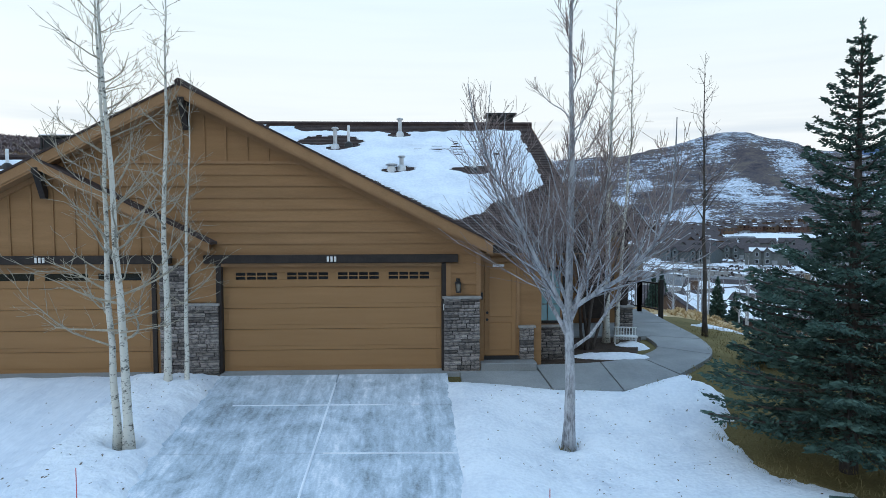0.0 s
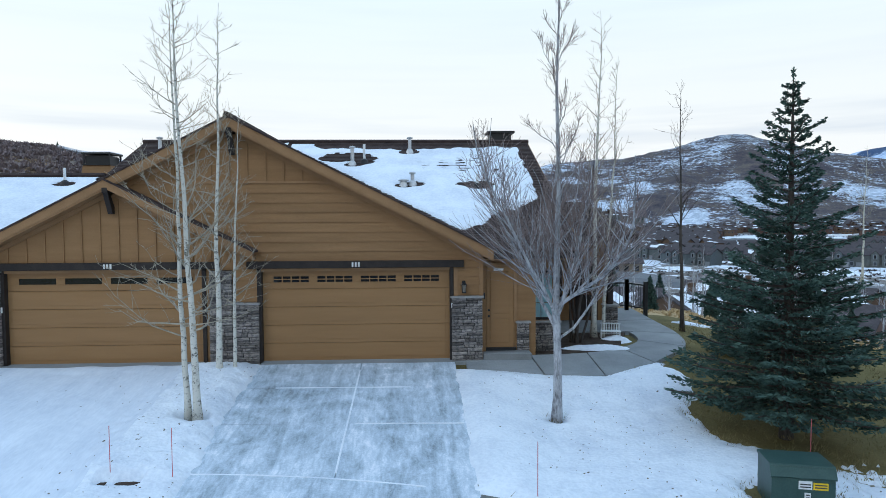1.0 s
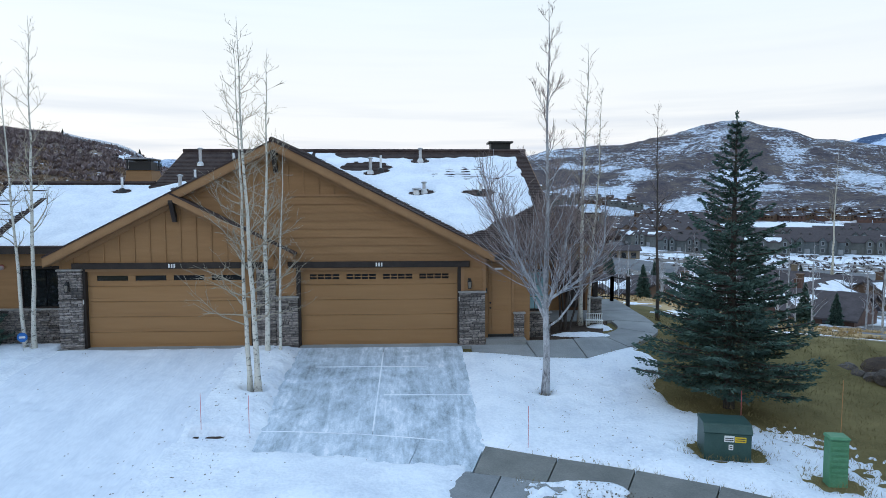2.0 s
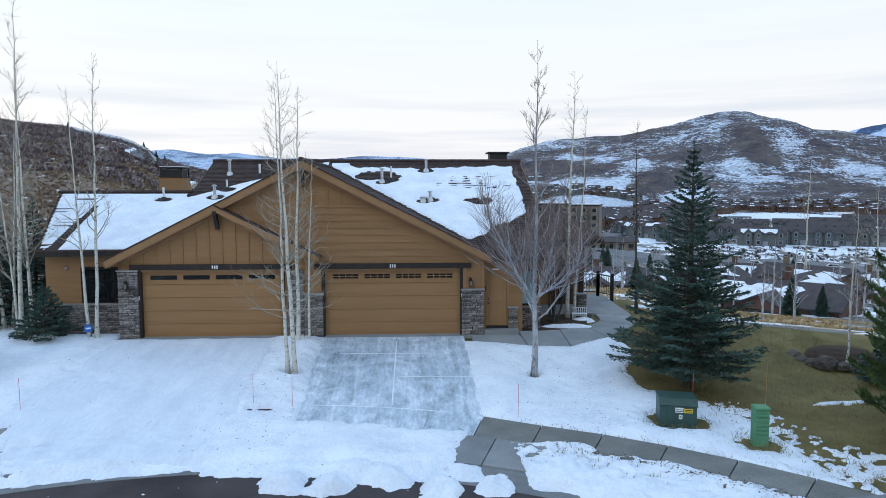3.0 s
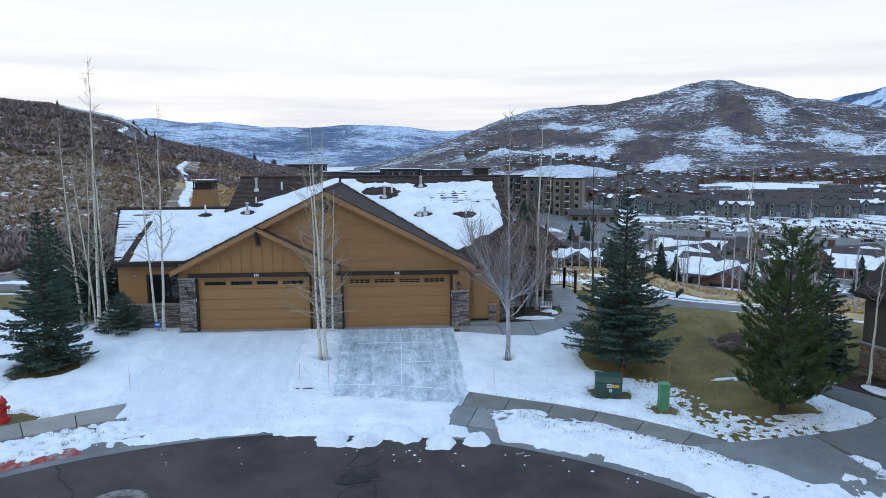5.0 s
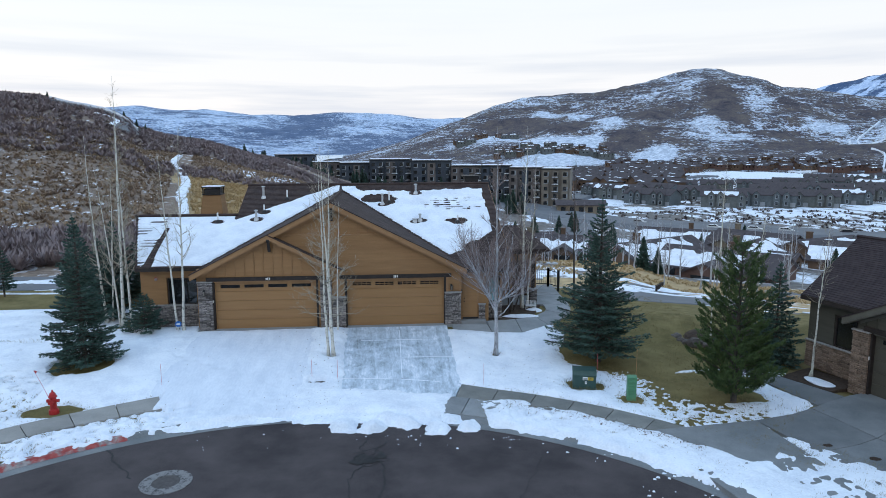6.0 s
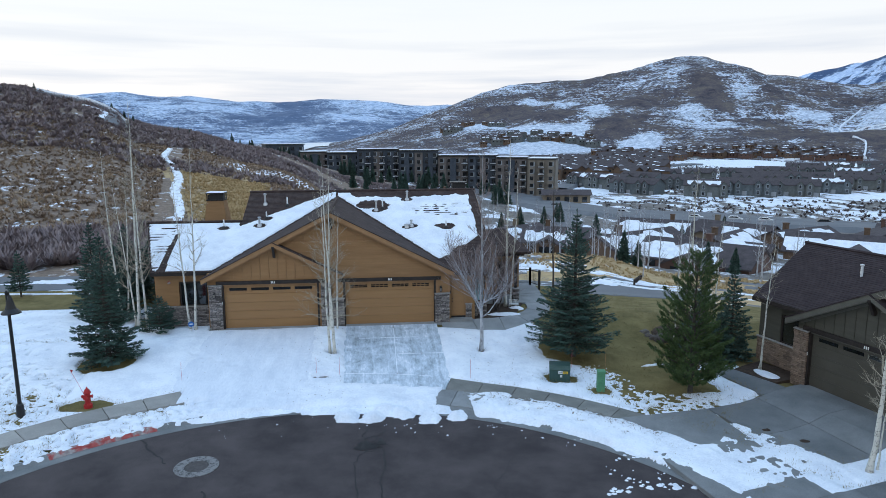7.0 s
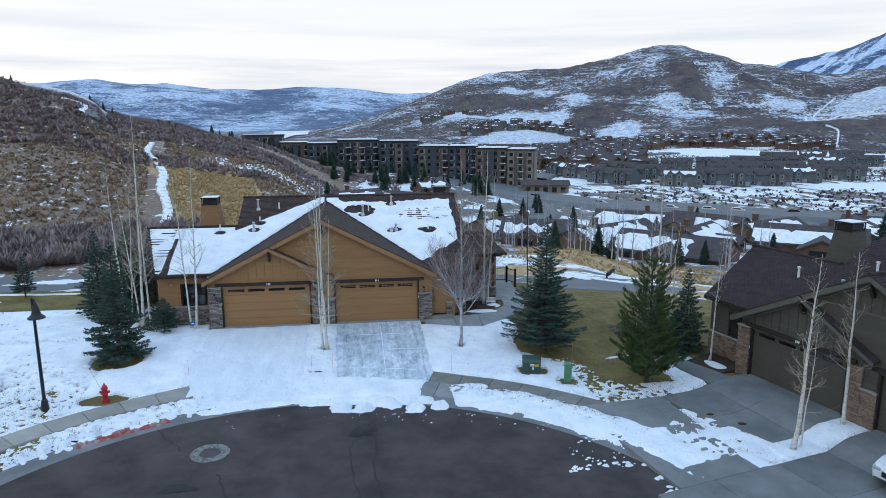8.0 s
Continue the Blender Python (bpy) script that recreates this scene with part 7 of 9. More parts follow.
for cx, cy, spread, count, size in CLUSTERS[0]:
    for k in range(count):
        x, y = cx + rng.normal(0, spread), cy + rng.normal(0, spread * 0.5)
        r = math.hypot(x - CUL[0], y - CUL[1])
        z = road_z(x) + float(np.interp(r, (0.05, 3, 7, 11, KERB), (0.03, 0.025, 0.015, 0.005, 0.0))) if r < KERB + 0.4 else on_lot(x, y)
        s = size * rng.uniform(0.35, 1.5)
        ring = [lumps.verts.new((x + s * rng.uniform(0.7, 1.5) * math.cos(a), y + s * rng.uniform(0.6, 1.1) * math.sin(a), z - 0.01)) for a in np.arange(0, 6.2, 0.9)]
        crown = [lumps.verts.new((v.co.x * 0.55 + x * 0.45, v.co.y * 0.55 + y * 0.45, z + s * rng.uniform(0.25, 0.55))) for v in ring]
        for i in range(len(ring)):
            j = (i + 1) % len(ring)
            lumps.faces.new((ring[i], ring[j], crown[j], crown[i]))
        lumps.faces.new(crown)
tagged(part("snow_lump", lumps, SNOW, smooth=True), "small lumps of ploughed snow on the asphalt", "snow", kind="stuff")


# ---------- the neighbouring duplex, same design in taupe ----------
TAUPE = surface("taupe_siding", (0.062, 0.058, 0.046), (0.085, 0.080, 0.064), 1.2, 0.62, 0.25, 30.0, vary=0.07, stretch=(0.6, 1, 6), dist=0.004)
TAUPE_TRIM = surface("taupe_trim", (0.095, 0.090, 0.075), (0.13, 0.125, 0.105), 2.0, 0.6, 0.2, 35.0)
TAUPE_DOOR = surface("taupe_garage_door", (0.068, 0.061, 0.048), (0.086, 0.078, 0.062), 1.0, 0.5, 0.12, 45.0)
TAN_STONE = surface("tan_ledge_stone", (0.12, 0.085, 0.065), (0.31, 0.225, 0.17), 3.0, 0.85, 0.7, 25.0, vary=0.3, dist=0.02)
GREY_SHINGLE = surface("grey_brown_shingle", (0.031, 0.023, 0.025), (0.058, 0.044, 0.046), 2.5, 0.9, 0.7, 22.0, spec=0.15, dist=0.02)
SWAP = {SIDING.name: TAUPE, LAP.name: TAUPE, TRIM.name: TAUPE_TRIM, DOOR_PAINT.name: TAUPE_DOOR, STONE.name: TAN_STONE, SHINGLE.name: GREY_SHINGLE}
TURN_N = -76.5
NEIGHBOUR = pose(15.0, 5.62, -0.47, 0, 0, TURN_N) @ pose(12.13, -14.96, 0)
other = copy_thing(house, NEIGHBOUR)
tagged(other, "taupe duplex with tan stone piers and bare shingled roof", "house")
for ob in other.children_recursive:
    for slot in ob.material_slots:
        if slot.material and slot.material.name in SWAP:
            swap = SWAP[slot.material.name]
            slot.link = "OBJECT"
            slot.material = swap
for ob in other.children:
    if ob.name.startswith("chimney") and "tapered" in ob["label"]:
        ob.location = (-1.2, -0.4, 0.0)
for x, y, kind in ((-12.2, 18.6, "white"), (-9.6, 18.4, "galvanised"), (-9.3, 20.2, "white")):
    v = thing("flue_pipe" if kind != "white" else "vent_pipe", "vent pipe on the bare brown shingle roof", "vent", tuple((NEIGHBOUR @ Vector((x, y, main_h(x, y))))), "roof vents")
    bm = bmesh.new()
    tube(bm, [(0, 0, -0.15), (0, 0, 0.5)], [0.06, 0.06], 12)
    part("pipe", bm, WHITE_PIPE if kind == "white" else GALV, v)
    bm = bmesh.new()
    tube(bm, [(0, 0, 0.48), (0, 0, 0.53), (0, 0, 0.56)], [0.09, 0.09, 0.03], 12)
    part("cap", bm, WHITE_PIPE if kind == "white" else GALV, v)


def at_n(x, y):
    p = NEIGHBOUR @ Vector((x, y, 0))
    return (p.x, p.y)


n_drive = thing("driveway", "bare pale concrete driveway in large panels", "driveway", kind="structure")
for x0, x1 in ((-11.55, -8.92), (-8.90, -6.25)):
    for y0, y1 in ((9.9, 12.4), (12.42, 15.1)):
        bm = bmesh.new()
        lot_slab(bm, [at_n(x0, y0), at_n(x1, y0), at_n(x1, y1), at_n(x0, y1)], 0.03, cut=0.7)
        part("slab", bm, DAMP_CONCRETE, n_drive)
bm = bmesh.new()
lot_slab(bm, [at_n(-12.1, 5.6), at_n(-4.97, 5.4), at_n(-4.97, 8.98), at_n(-11.55, 9.88)], 0.03, cut=0.7)
part("slab", bm, DAMP_CONCRETE, n_drive)
bm = bmesh.new()
lot_slab(bm, [at_n(-16.2, 13.25), at_n(-11.57, 12.75), at_n(-11.57, 14.0), at_n(-16.2, 14.0)], 0.03, cut=0.7)
part("slab", bm, DAMP_CONCRETE, n_drive)
for x0, x1 in ((-4.95, -2.4), (-2.38, 1.2)):
    for y0, y1 in ((4.4, 6.88), (6.9, 9.9), (9.92, 12.4), (12.42, 15.1)):
        bm = bmesh.new()
        lot_slab(bm, [at_n(x0, y0), at_n(x1, y0), at_n(x1, y1), at_n(x0, y1)], 0.03, cut=0.7)
        part("slab", bm, DAMP_CONCRETE, n_drive)

bare_tree("aspen_tree", "leafless aspen in the snowy strip between the taupe garages", (13.0, -1.65), [(0.0, 0.0, 7.8, 0.105, 0.25, 0.1), (0.35, 0.1, 5.0, 0.04, 0.5, 0.3)], 71, BARK_ASPEN, TWIG_PALE, "aspens by the taupe house", first=0.30, density=8, reach=0.24, rise=0.45, lift=0.08, droop_low=0.1)
bare_tree("aspen_tree", "slender leafless aspen against the stone pier", (15.75, -0.75), [(0.0, 0.0, 7.2, 0.09, -0.05, 0.1)], 72, BARK_ASPEN, TWIG_PALE, "aspens by the taupe house", first=0.30, density=8, reach=0.24, rise=0.6, lift=0.08)
bare_tree("aspen_tree", "slender leafless aspen before the taupe house window", (14.55, 7.3), [(0.0, 0.0, 6.6, 0.055, 0.25, 0.0), (-0.15, 0.0, 1.8, 0.04, 0.0, 0.0)], 73, BARK_ASPEN, TWIG_PALE, "aspens by the taupe house", first=0.45, density=6, reach=0.22, rise=0.9)
bare_tree("aspen_tree", "leafless aspens in a dark shrub bed", (14.2, 11.3), [(0.0, 0.0, 6.8, 0.07, 0.2, 0.0), (-0.9, 0.4, 6.2, 0.06, -0.2, 0.0), (-1.6, 1.0, 5.6, 0.05, 0.1, 0.0)], 74, BARK_ASPEN, TWIG_PALE, "aspens by the taupe house", first=0.4, density=6, reach=0.22, rise=0.9)
bare_tree("aspen_tree", "thin leafless aspen beyond the lawn", (24.6, 34.5), [(0.0, 0.0, 7.6, 0.075, 0.1, 0.0)], 75, BARK_ASPEN, TWIG_PALE, first=0.4, density=7, reach=0.2, rise=1.0)
conifer("evergreen_shrub", "dark upright evergreen shrub beside the taupe house", (13.6, 9.4), 2.6, 0.9, 76, SPRUCE, BARK_DARK, low=0.1, fill=0.8, width=0.03)
conifer("evergreen_shrub", "dark rounded evergreen shrub beside the taupe house", (13.1, 10.6), 3.4, 1.1, 77, SPRUCE, BARK_DARK, low=0.1, fill=0.8, width=0.03)
# a scrap of snow and the mulch before the neighbour's window
bm = bmesh.new()
lot_slab(bm, [at_n(-14.6, 14.02), at_n(-12.2, 14.05), at_n(-12.2, 16.0), at_n(-15.0, 16.0)], 0.03, cut=0.5)
tagged(part("planting_bed", bm, MULCH), "dark mulch bed under the taupe house window", "bed", kind="structure")
bm = bmesh.new()
bmesh.ops.create_uvsphere(bm, u_segments=18, v_segments=8, radius=1.0)
for v in bm.verts:
    v.co *= 1 + 0.2 * noise.noise(v.co * 1.5)
sp = tagged(part("snow_patch", bm, SNOW, smooth=True), "small leftover snow patch on the mulch", "snow")
p = at_n(-13.1, 14.55)
sp.matrix_basis = pose(p[0], p[1], on_lot(*p) + 0.04, 0, 0, TURN_N) @ Matrix.Diagonal((0.75, 0.32, 0.09, 1))
# leaf litter heap on the drive
for x, y, s in ((-8.0, 11.2, 0.35), (-9.2, 10.6, 0.28)):
    p = at_n(x, y)
    bm = bmesh.new()
    bmesh.ops.create_uvsphere(bm, u_segments=14, v_segments=6, radius=1.0)
    for v in bm.verts:
        v.co *= 1 + 0.35 * noise.noise(v.co * 2.3 + Vector((x, y, 0)))
    heap = tagged(part("dirt_heap", bm, MULCH, smooth=True), "small heap of wet dirt on the drive", "dirt")
    heap.matrix_basis = pose(p[0], p[1], on_lot(*p) + 0.02) @ Matrix.Diagonal((s * 0.6, s * 0.36, 0.05, 1))


# the parked car whose bonnet shows at the edge of the neighbour's drive
CAR_WHITE = surface("white_car_paint", (0.60, 0.64, 0.68), (0.70, 0.73, 0.76), 1.0, 0.22, 0.0, 40.0, spec=0.6)
TYRE = plain("tyre_rubber", (0.018, 0.018, 0.019), 0.8)


def suv(at, turn):
    c = thing("parked_car", "white sport utility car parked on the concrete drive", "car", at, turn=turn)

    def loft(name, sections, mat, parent, label=""):
        bm = bmesh.new()
        rows = [[bm.verts.new((x, s * w, z)) for s, w, z in sec] for x, sec in sections]
        for a, b in zip(rows, rows[1:]):
            for i in range(len(a) - 1):
                bm.faces.new((a[i], a[i + 1], b[i + 1], b[i]))
        bm.faces.new(rows[0][::-1])
        bm.faces.new(rows[-1])
        bmesh.ops.recalc_face_normals(bm, faces=bm.faces)
        return part(name, bm, mat, parent, label, smooth=False)

    def sec(half, low, waist, top, inset):
        return [(-1, half * 0.94, low), (-1, half, waist * 0.7 + low * 0.3), (-1, half * 0.97, waist), (-1, half * inset, top), (1, half * inset, top), (1, half * 0.97, waist), (1, half, waist * 0.7 + low * 0.3), (1, half * 0.94, low)]
    loft("body", [(0.0, sec(0.72, 0.42, 0.62, 0.74, 0.86)), (0.12, sec(0.86, 0.28, 0.72, 0.86, 0.88)), (0.55, sec(0.93, 0.25, 0.86, 0.98, 0.88)), (1.35, sec(0.95, 0.25, 0.95, 1.08, 0.90)), (4.3, sec(0.95, 0.25, 0.98, 1.10, 0.92)), (4.75, sec(0.88, 0.35, 0.95, 1.05, 0.90))], CAR_WHITE, c)
    loft("cabin", [(1.30, sec(0.86, 1.05, 1.08, 1.10, 0.95)), (2.05, sec(0.84, 1.05, 1.30, 1.68, 0.80)), (3.9, sec(0.84, 1.05, 1.30, 1.72, 0.80)), (4.6, sec(0.80, 1.05, 1.12, 1.20, 0.85))], DARK_GLASS, c, "dark tinted glasshouse")
    loft("roof_panel", [(2.0, sec(0.69, 1.66, 1.69, 1.72, 0.9)), (3.95, sec(0.70, 1.70, 1.73, 1.76, 0.9))], CAR_WHITE, c)
    for s in (-1, 1):
        bm = bmesh.new()
        box(bm, -0.02, 0.16, s * 0.62 - 0.16, s * 0.62 + 0.16, 0.66, 0.78, 0.03)
        part("headlight", bm, glass("headlamp_glass", (0.35, 0.37, 0.40)), c)
        bm = bmesh.new()
        box(bm, 1.62, 1.76, s * 1.04 - 0.10, s * 1.04 + 0.10, 1.04, 1.20, 0.03)
        part("wing_mirror", bm, BLACK_METAL, c)
        for x in (0.85, 3.75):
            bm = bmesh.new()
            tube(bm, [(x, s * 0.74, 0.36), (x, s * 0.96, 0.36)], [0.36, 0.36], 20)
            w = part("wheel", bm, TYRE, c)
            bm = bmesh.new()
            tube(bm, [(x, s * 0.90, 0.36), (x, s * 0.975, 0.36)], [0.24, 0.22], 14)
            part("rim", bm, GALV, w)
    bm = bmesh.new()
    box(bm, -0.03, 0.08, -0.42, 0.42, 0.50, 0.70, 0.02)
    part("grille", bm, BLACK_METAL, c)


p = at_n(-1.9, 11.7)
suv((p[0], p[1], on_lot(*p) + 0.03), TURN_N + 90)


# ---------- the wider place ----------
def on_land(x, y):
    return float(land_z(x, y) + rough_z(np.asarray(x, float), np.asarray(y, float))) - (0.07 if math.hypot(x + 3, y + 10) > 60 else 0.0)


def strip(bm, pts, widths, lift, ragged=0.0):
    """A ribbon laid on the land along plan points."""
    line, ws = [], []
    for k in range((len(pts) - 1) * 12 + 1):
        t = k / 12
        line.append(along(pts, t))
        ws.append(float(np.interp(t, range(len(pts)), widths)))
    prev = None
    for i, p in enumerate(line):
        d = (line[min(i + 1, len(line) - 1)] - line[max(i - 1, 0)]).normalized()
        row = []
        for s in ([-1.06, *np.linspace(-1, 1, max(4, int(max(widths) / 1.1))).tolist(), 1.06] if lift < 0.8 else (-1.5, -1, -0.33, 0.33, 1, 1.5)):
            q = p + Vector((-d.y, d.x)) * (s + ragged * noise.noise(Vector((i * 0.7, s * 3.0, 5.0)))) * ws[i] / 2
            row.append(bm.verts.new((q.x, q.y, on_land(q.x, q.y) + (lift if abs(s) < 1.03 else -0.35 if lift < 0.8 else lift if abs(s) < 1.3 else -1.2))))
        if prev:
            for a in range(len(row) - 1):
                bm.faces.new((prev[a], prev[a + 1], row[a + 1], row[a]))
        prev = row


PALE_ASPHALT = surface("worn_pale_asphalt", (0.105, 0.112, 0.125), (0.165, 0.172, 0.185), 0.12, 0.8, 0.3, 6.0)
SNOWY = mixed_surface("patchy_snow_track", ((0.15, 0.125, 0.10), (0.24, 0.20, 0.16)), SNOW_PAIR, 0.9, 0.30, 0.44, (1, 1, 1), 6)
bm = bmesh.new()
strip(bm, [(45, 345), (58, 275), (78, 222), (108, 188), (150, 162), (230, 128), (330, 95)], [24, 24, 26, 27, 27, 27, 27], 1.2)
tagged(part("highway", bm, PALE_ASPHALT), "pale worn asphalt highway through the valley", "road", kind="structure")
bm = bmesh.new()
strip(bm, [(30, 118), (44, 150), (58, 185), (62, 225)], [7, 8, 8, 9], 1.0)
strip(bm, [(95, 330), (135, 405), (190, 470), (205, 560), (330, 640)], [11, 11, 11, 12, 12], 1.4)
tagged(part("side_road", bm, PALE_ASPHALT), "pale asphalt side roads in the valley", "road", kind="structure")
bm = bmesh.new()
strip(bm, [(6.0, 50.0), (13.0, 45.0), (18.5, 42.2), (23.5, 42.5), (29.0, 46.0), (37.0, 53.0), (52.0, 60.0)], [7.0, 11.0, 15.0, 16.0, 15.0, 11.0, 8.0], 0.0)
strip(bm, [(-60, 30), (-40, 29.0), (-30, 28.3), (-24, 28.4), (-18.8, 30.0), (-17.5, 36)], [5.0, 5.0, 4.8, 4.6, 4.0, 3.4], -0.045)
tagged(part("trail", bm, PALE_ASPHALT), "dark asphalt trail beyond the lawns", "path", kind="structure")
bm = bmesh.new()
strip(bm, [(-23.6, 46.0), (-25.8, 58.7), (-28.5, 68.7), (-32.5, 81.5), (-35.5, 94.4), (-40.2, 108.1)], [0.8, 0.9, 1.0, 1.3, 1.3, 1.0], 0.35, 0.9)
strip(bm, [(-41.5, 112.0), (-45.2, 120.1), (-47.5, 130.0), (-49.6, 140.0)], [0.9, 1.0, 1.0, 0.7], 0.45, 0.7)
tagged(part("snowy_trail", bm, SNOWY), "snow-filled footpath climbing the sagebrush hill", "path", kind="structure")
bm = bmesh.new()
strip(bm, [(-98, 184), (-89.6, 186.5), (-85.0, 186.1), (-80.9, 184.8), (-77.6, 184.3), (-71.8, 171.4), (-67.1, 152.1)], [3.6, 3.6, 4.0, 4.4, 4.6, 4.0, 2.5], 0.7)
tagged(part("hill_road", bm, PALE_ASPHALT), "road curving over the hill's shoulder", "road", kind="structure")
bm = bmesh.new()
strip(bm, [(-100, 189), (-90.5, 190.5), (-85.0, 190.0), (-79.5, 189.0), (-74.5, 186.0)], [1.4, 1.6, 1.6, 1.4, 1.0], 1.3, 0.5)
strip(bm, [(-82.0, 175.5), (-76.0, 172.5), (-71.0, 162.0), (-70.0, 155.0)], [1.4, 2.6, 2.6, 1.4], 0.6, 0.9)
tagged(part("snow_bank", bm, SNOW), "ploughed snow banks along the hill road", "snow", kind="structure")
bm = bmesh.new()
for pts, w in (([(841, 1072), (778, 1026), (752, 1000), (768, 965), (800, 930)], 2.2), ([(745, 1010), (735, 994), (742, 940), (790, 890)], 2.2), ([(660, 850), (659, 824), (600, 750), (584, 738), (470, 735)], 2.4)):
    strip(bm, pts, [w * 0.7] * len(pts), 2.2, 0.3)
tagged(part("snowy_track", bm, SNOW), "snow-covered tracks climbing the far mountainside", "path", kind="structure")
# frozen reservoir
bm = bmesh.new()
pts = []
for az, r in ((-9.6, 1180), (-6.0, 1200), (-4.8, 1600), (-2.6, 1850), (0.4, 2150), (0.2, 2380), (-3.5, 2420), (-6.5, 2300), (-6.4, 1900), (-8.6, 1500)):
    pts.append(bm.verts.new((-3 + r * math.sin(radians(az)), -10 + r * math.cos(radians(az)), -17.5)))
bm.faces.new(pts[::-1])
tagged(part("lake", bm, surface("lake_ice", (0.55, 0.60, 0.66), (0.74, 0.77, 0.80), 0.004, 0.35, 0.05, 0.05)), "pale frozen reservoir far down the valley", "lake", kind="structure")

# patches of lying snow beyond the lawns
def patch(x, y, rx, ry, turn, seed, label="ragged patch of old snow on the ground"):
    bm = bmesh.new()
    n = 64
    low = 0.06 if math.hypot(x + 3, y + 10) <= 60 else 0.0
    c = bm.verts.new((x, y, on_land(x, y) + 0.05 - low))
    ring, skirt = [], []
    for k in range(n):
        a = 2 * math.pi * k / n
        f = 1 + 0.25 * math.sin(2 * a + seed) + 0.75 * noise.noise(Vector((2.4 * math.cos(a) + seed, 2.4 * math.sin(a), seed))) + 0.35 * noise.noise(Vector((6 * math.cos(a), 6 * math.sin(a) + seed, seed)))
        f = max(0.25, f)
        u, v = rx * f * math.cos(a), ry * f * math.sin(a)
        px, py = x + u * math.cos(turn) - v * math.sin(turn), y + u * math.sin(turn) + v * math.cos(turn)
        ring.append(bm.verts.new((px, py, on_land(px, py) + 0.025 - low)))
        skirt.append(bm.verts.new((px + (px - x) * 0.04, py + (py - y) * 0.04, on_land(px, py) - 0.1)))
    for k in range(n):
        bm.faces.new((c, ring[k], ring[(k + 1) % n]))
        bm.faces.new((ring[k], skirt[k], skirt[(k + 1) % n], ring[(k + 1) % n]))
    tagged(part("snow_patch", bm, SNOW, smooth=True), label, "snow", group="old snow patches")


for k, (x, y, rx, ry) in enumerate(((22.7, 53.0, 3.0, 1.0), (24.0, 49.0, 3.2, 1.0), (25.6, 44.4, 2.6, 1.3), (20.6, 36.2, 2.6, 0.4), (9.5, 21.2, 1.0, 0.45), (29.5, 51.5, 3.6, 2.6), (22.0, 39.6, 2.4, 0.6), (21.0, 47.0, 3.2, 1.8), (30.5, 47.5, 2.2, 0.9), (33.0, 37.8, 3.0, 0.7), (12.0, 36.0, 2.2, 1.0), (14.5, 46.0, 2.6, 1.3), (10.6, 9.2, 0.8, 0.16), (19.0, 62.0, 3.6, 1.3), (8.9, 26.5, 1.6, 0.4),
                                    (-26.6, 28.7, 2.1, 0.75), (-27.0, 25.0, 3.6, 0.22), (-22.0, 26.0, 2.8, 0.22), (-28.6, 22.6, 1.2, 0.5), (-33.0, 28.4, 1.6, 0.5), (13.0, 8.4, 0.8, 0.5))):
    patch(x, y, rx, ry, 0.1 * math.sin(k * 2.3), k * 1.7)

# low timber fence beyond the trail
rail = thing("timber_barrier", "low dark timber post barrier along the trail", "fence", (0, 0, 0))
for k in range(6):
    x, y = 24.9 + 0.80 * k, 47.8 + 1.55 * k
    bm = bmesh.new()
    box(bm, x - 0.09, x + 0.09, y - 0.09, y + 0.09, on_land(x, y) - 0.2, on_land(x, y) + 0.62, 0.01)
    part("post", bm, DARK_WOOD, rail)
bm = bmesh.new()
tube(bm, [(24.9, 47.8, on_land(24.9, 47.8) + 0.58), (28.9, 55.55, on_land(28.9, 55.55) + 0.58)], [0.06, 0.06], 4)
part("rail", bm, DARK_WOOD, rail)


# brush on the hillsides
def brush(name, label, count, where, size, material, seed, blades=11, broad=1.0):
    rng = np.random.default_rng(seed)
    pts = []
    while len(pts) < count:
        p = where(rng)
        if p:
            pts.append(p)
    P = np.array(pts)
    n = len(P) * blades
    Z = land_z(P[:, 0], P[:, 1]) + rough_z(P[:, 0], P[:, 1]) - 0.07
    S = np.repeat(size * rng.uniform(0.45, 1.4, len(P)), blades)
    base = np.repeat(np.stack([P[:, 0], P[:, 1], Z], -1), blades, axis=0)
    a = rng.uniform(0, 6.28, n)
    el = rng.uniform(0.15, 1.3, n)
    dirn = np.stack([np.cos(a) * np.cos(el), np.sin(a) * np.cos(el), np.sin(el) * 0.85], -1)
    side = np.cross(dirn, np.array([0, 0, 1.0]))
    side /= np.linalg.norm(side, axis=1)[:, None] + 1e-6
    V = np.empty((n * 4, 3))
    w = (S * rng.uniform(0.16, 0.34, n) * broad)[:, None]
    V[0::4] = base - np.array([0, 0, 0.05])
    V[1::4] = base + dirn * S[:, None] * 0.6 + side * w
    V[2::4] = base + dirn * S[:, None] * rng.uniform(0.8, 1.15, n)[:, None]
    V[3::4] = base + dirn * S[:, None] * 0.6 - side * w
    me = grid_mesh(name, V.tolist(), np.arange(n * 4).reshape(n, 4).tolist(), material, smooth=False)
    tagged(new(name, me), label, "shrub", kind="stuff")


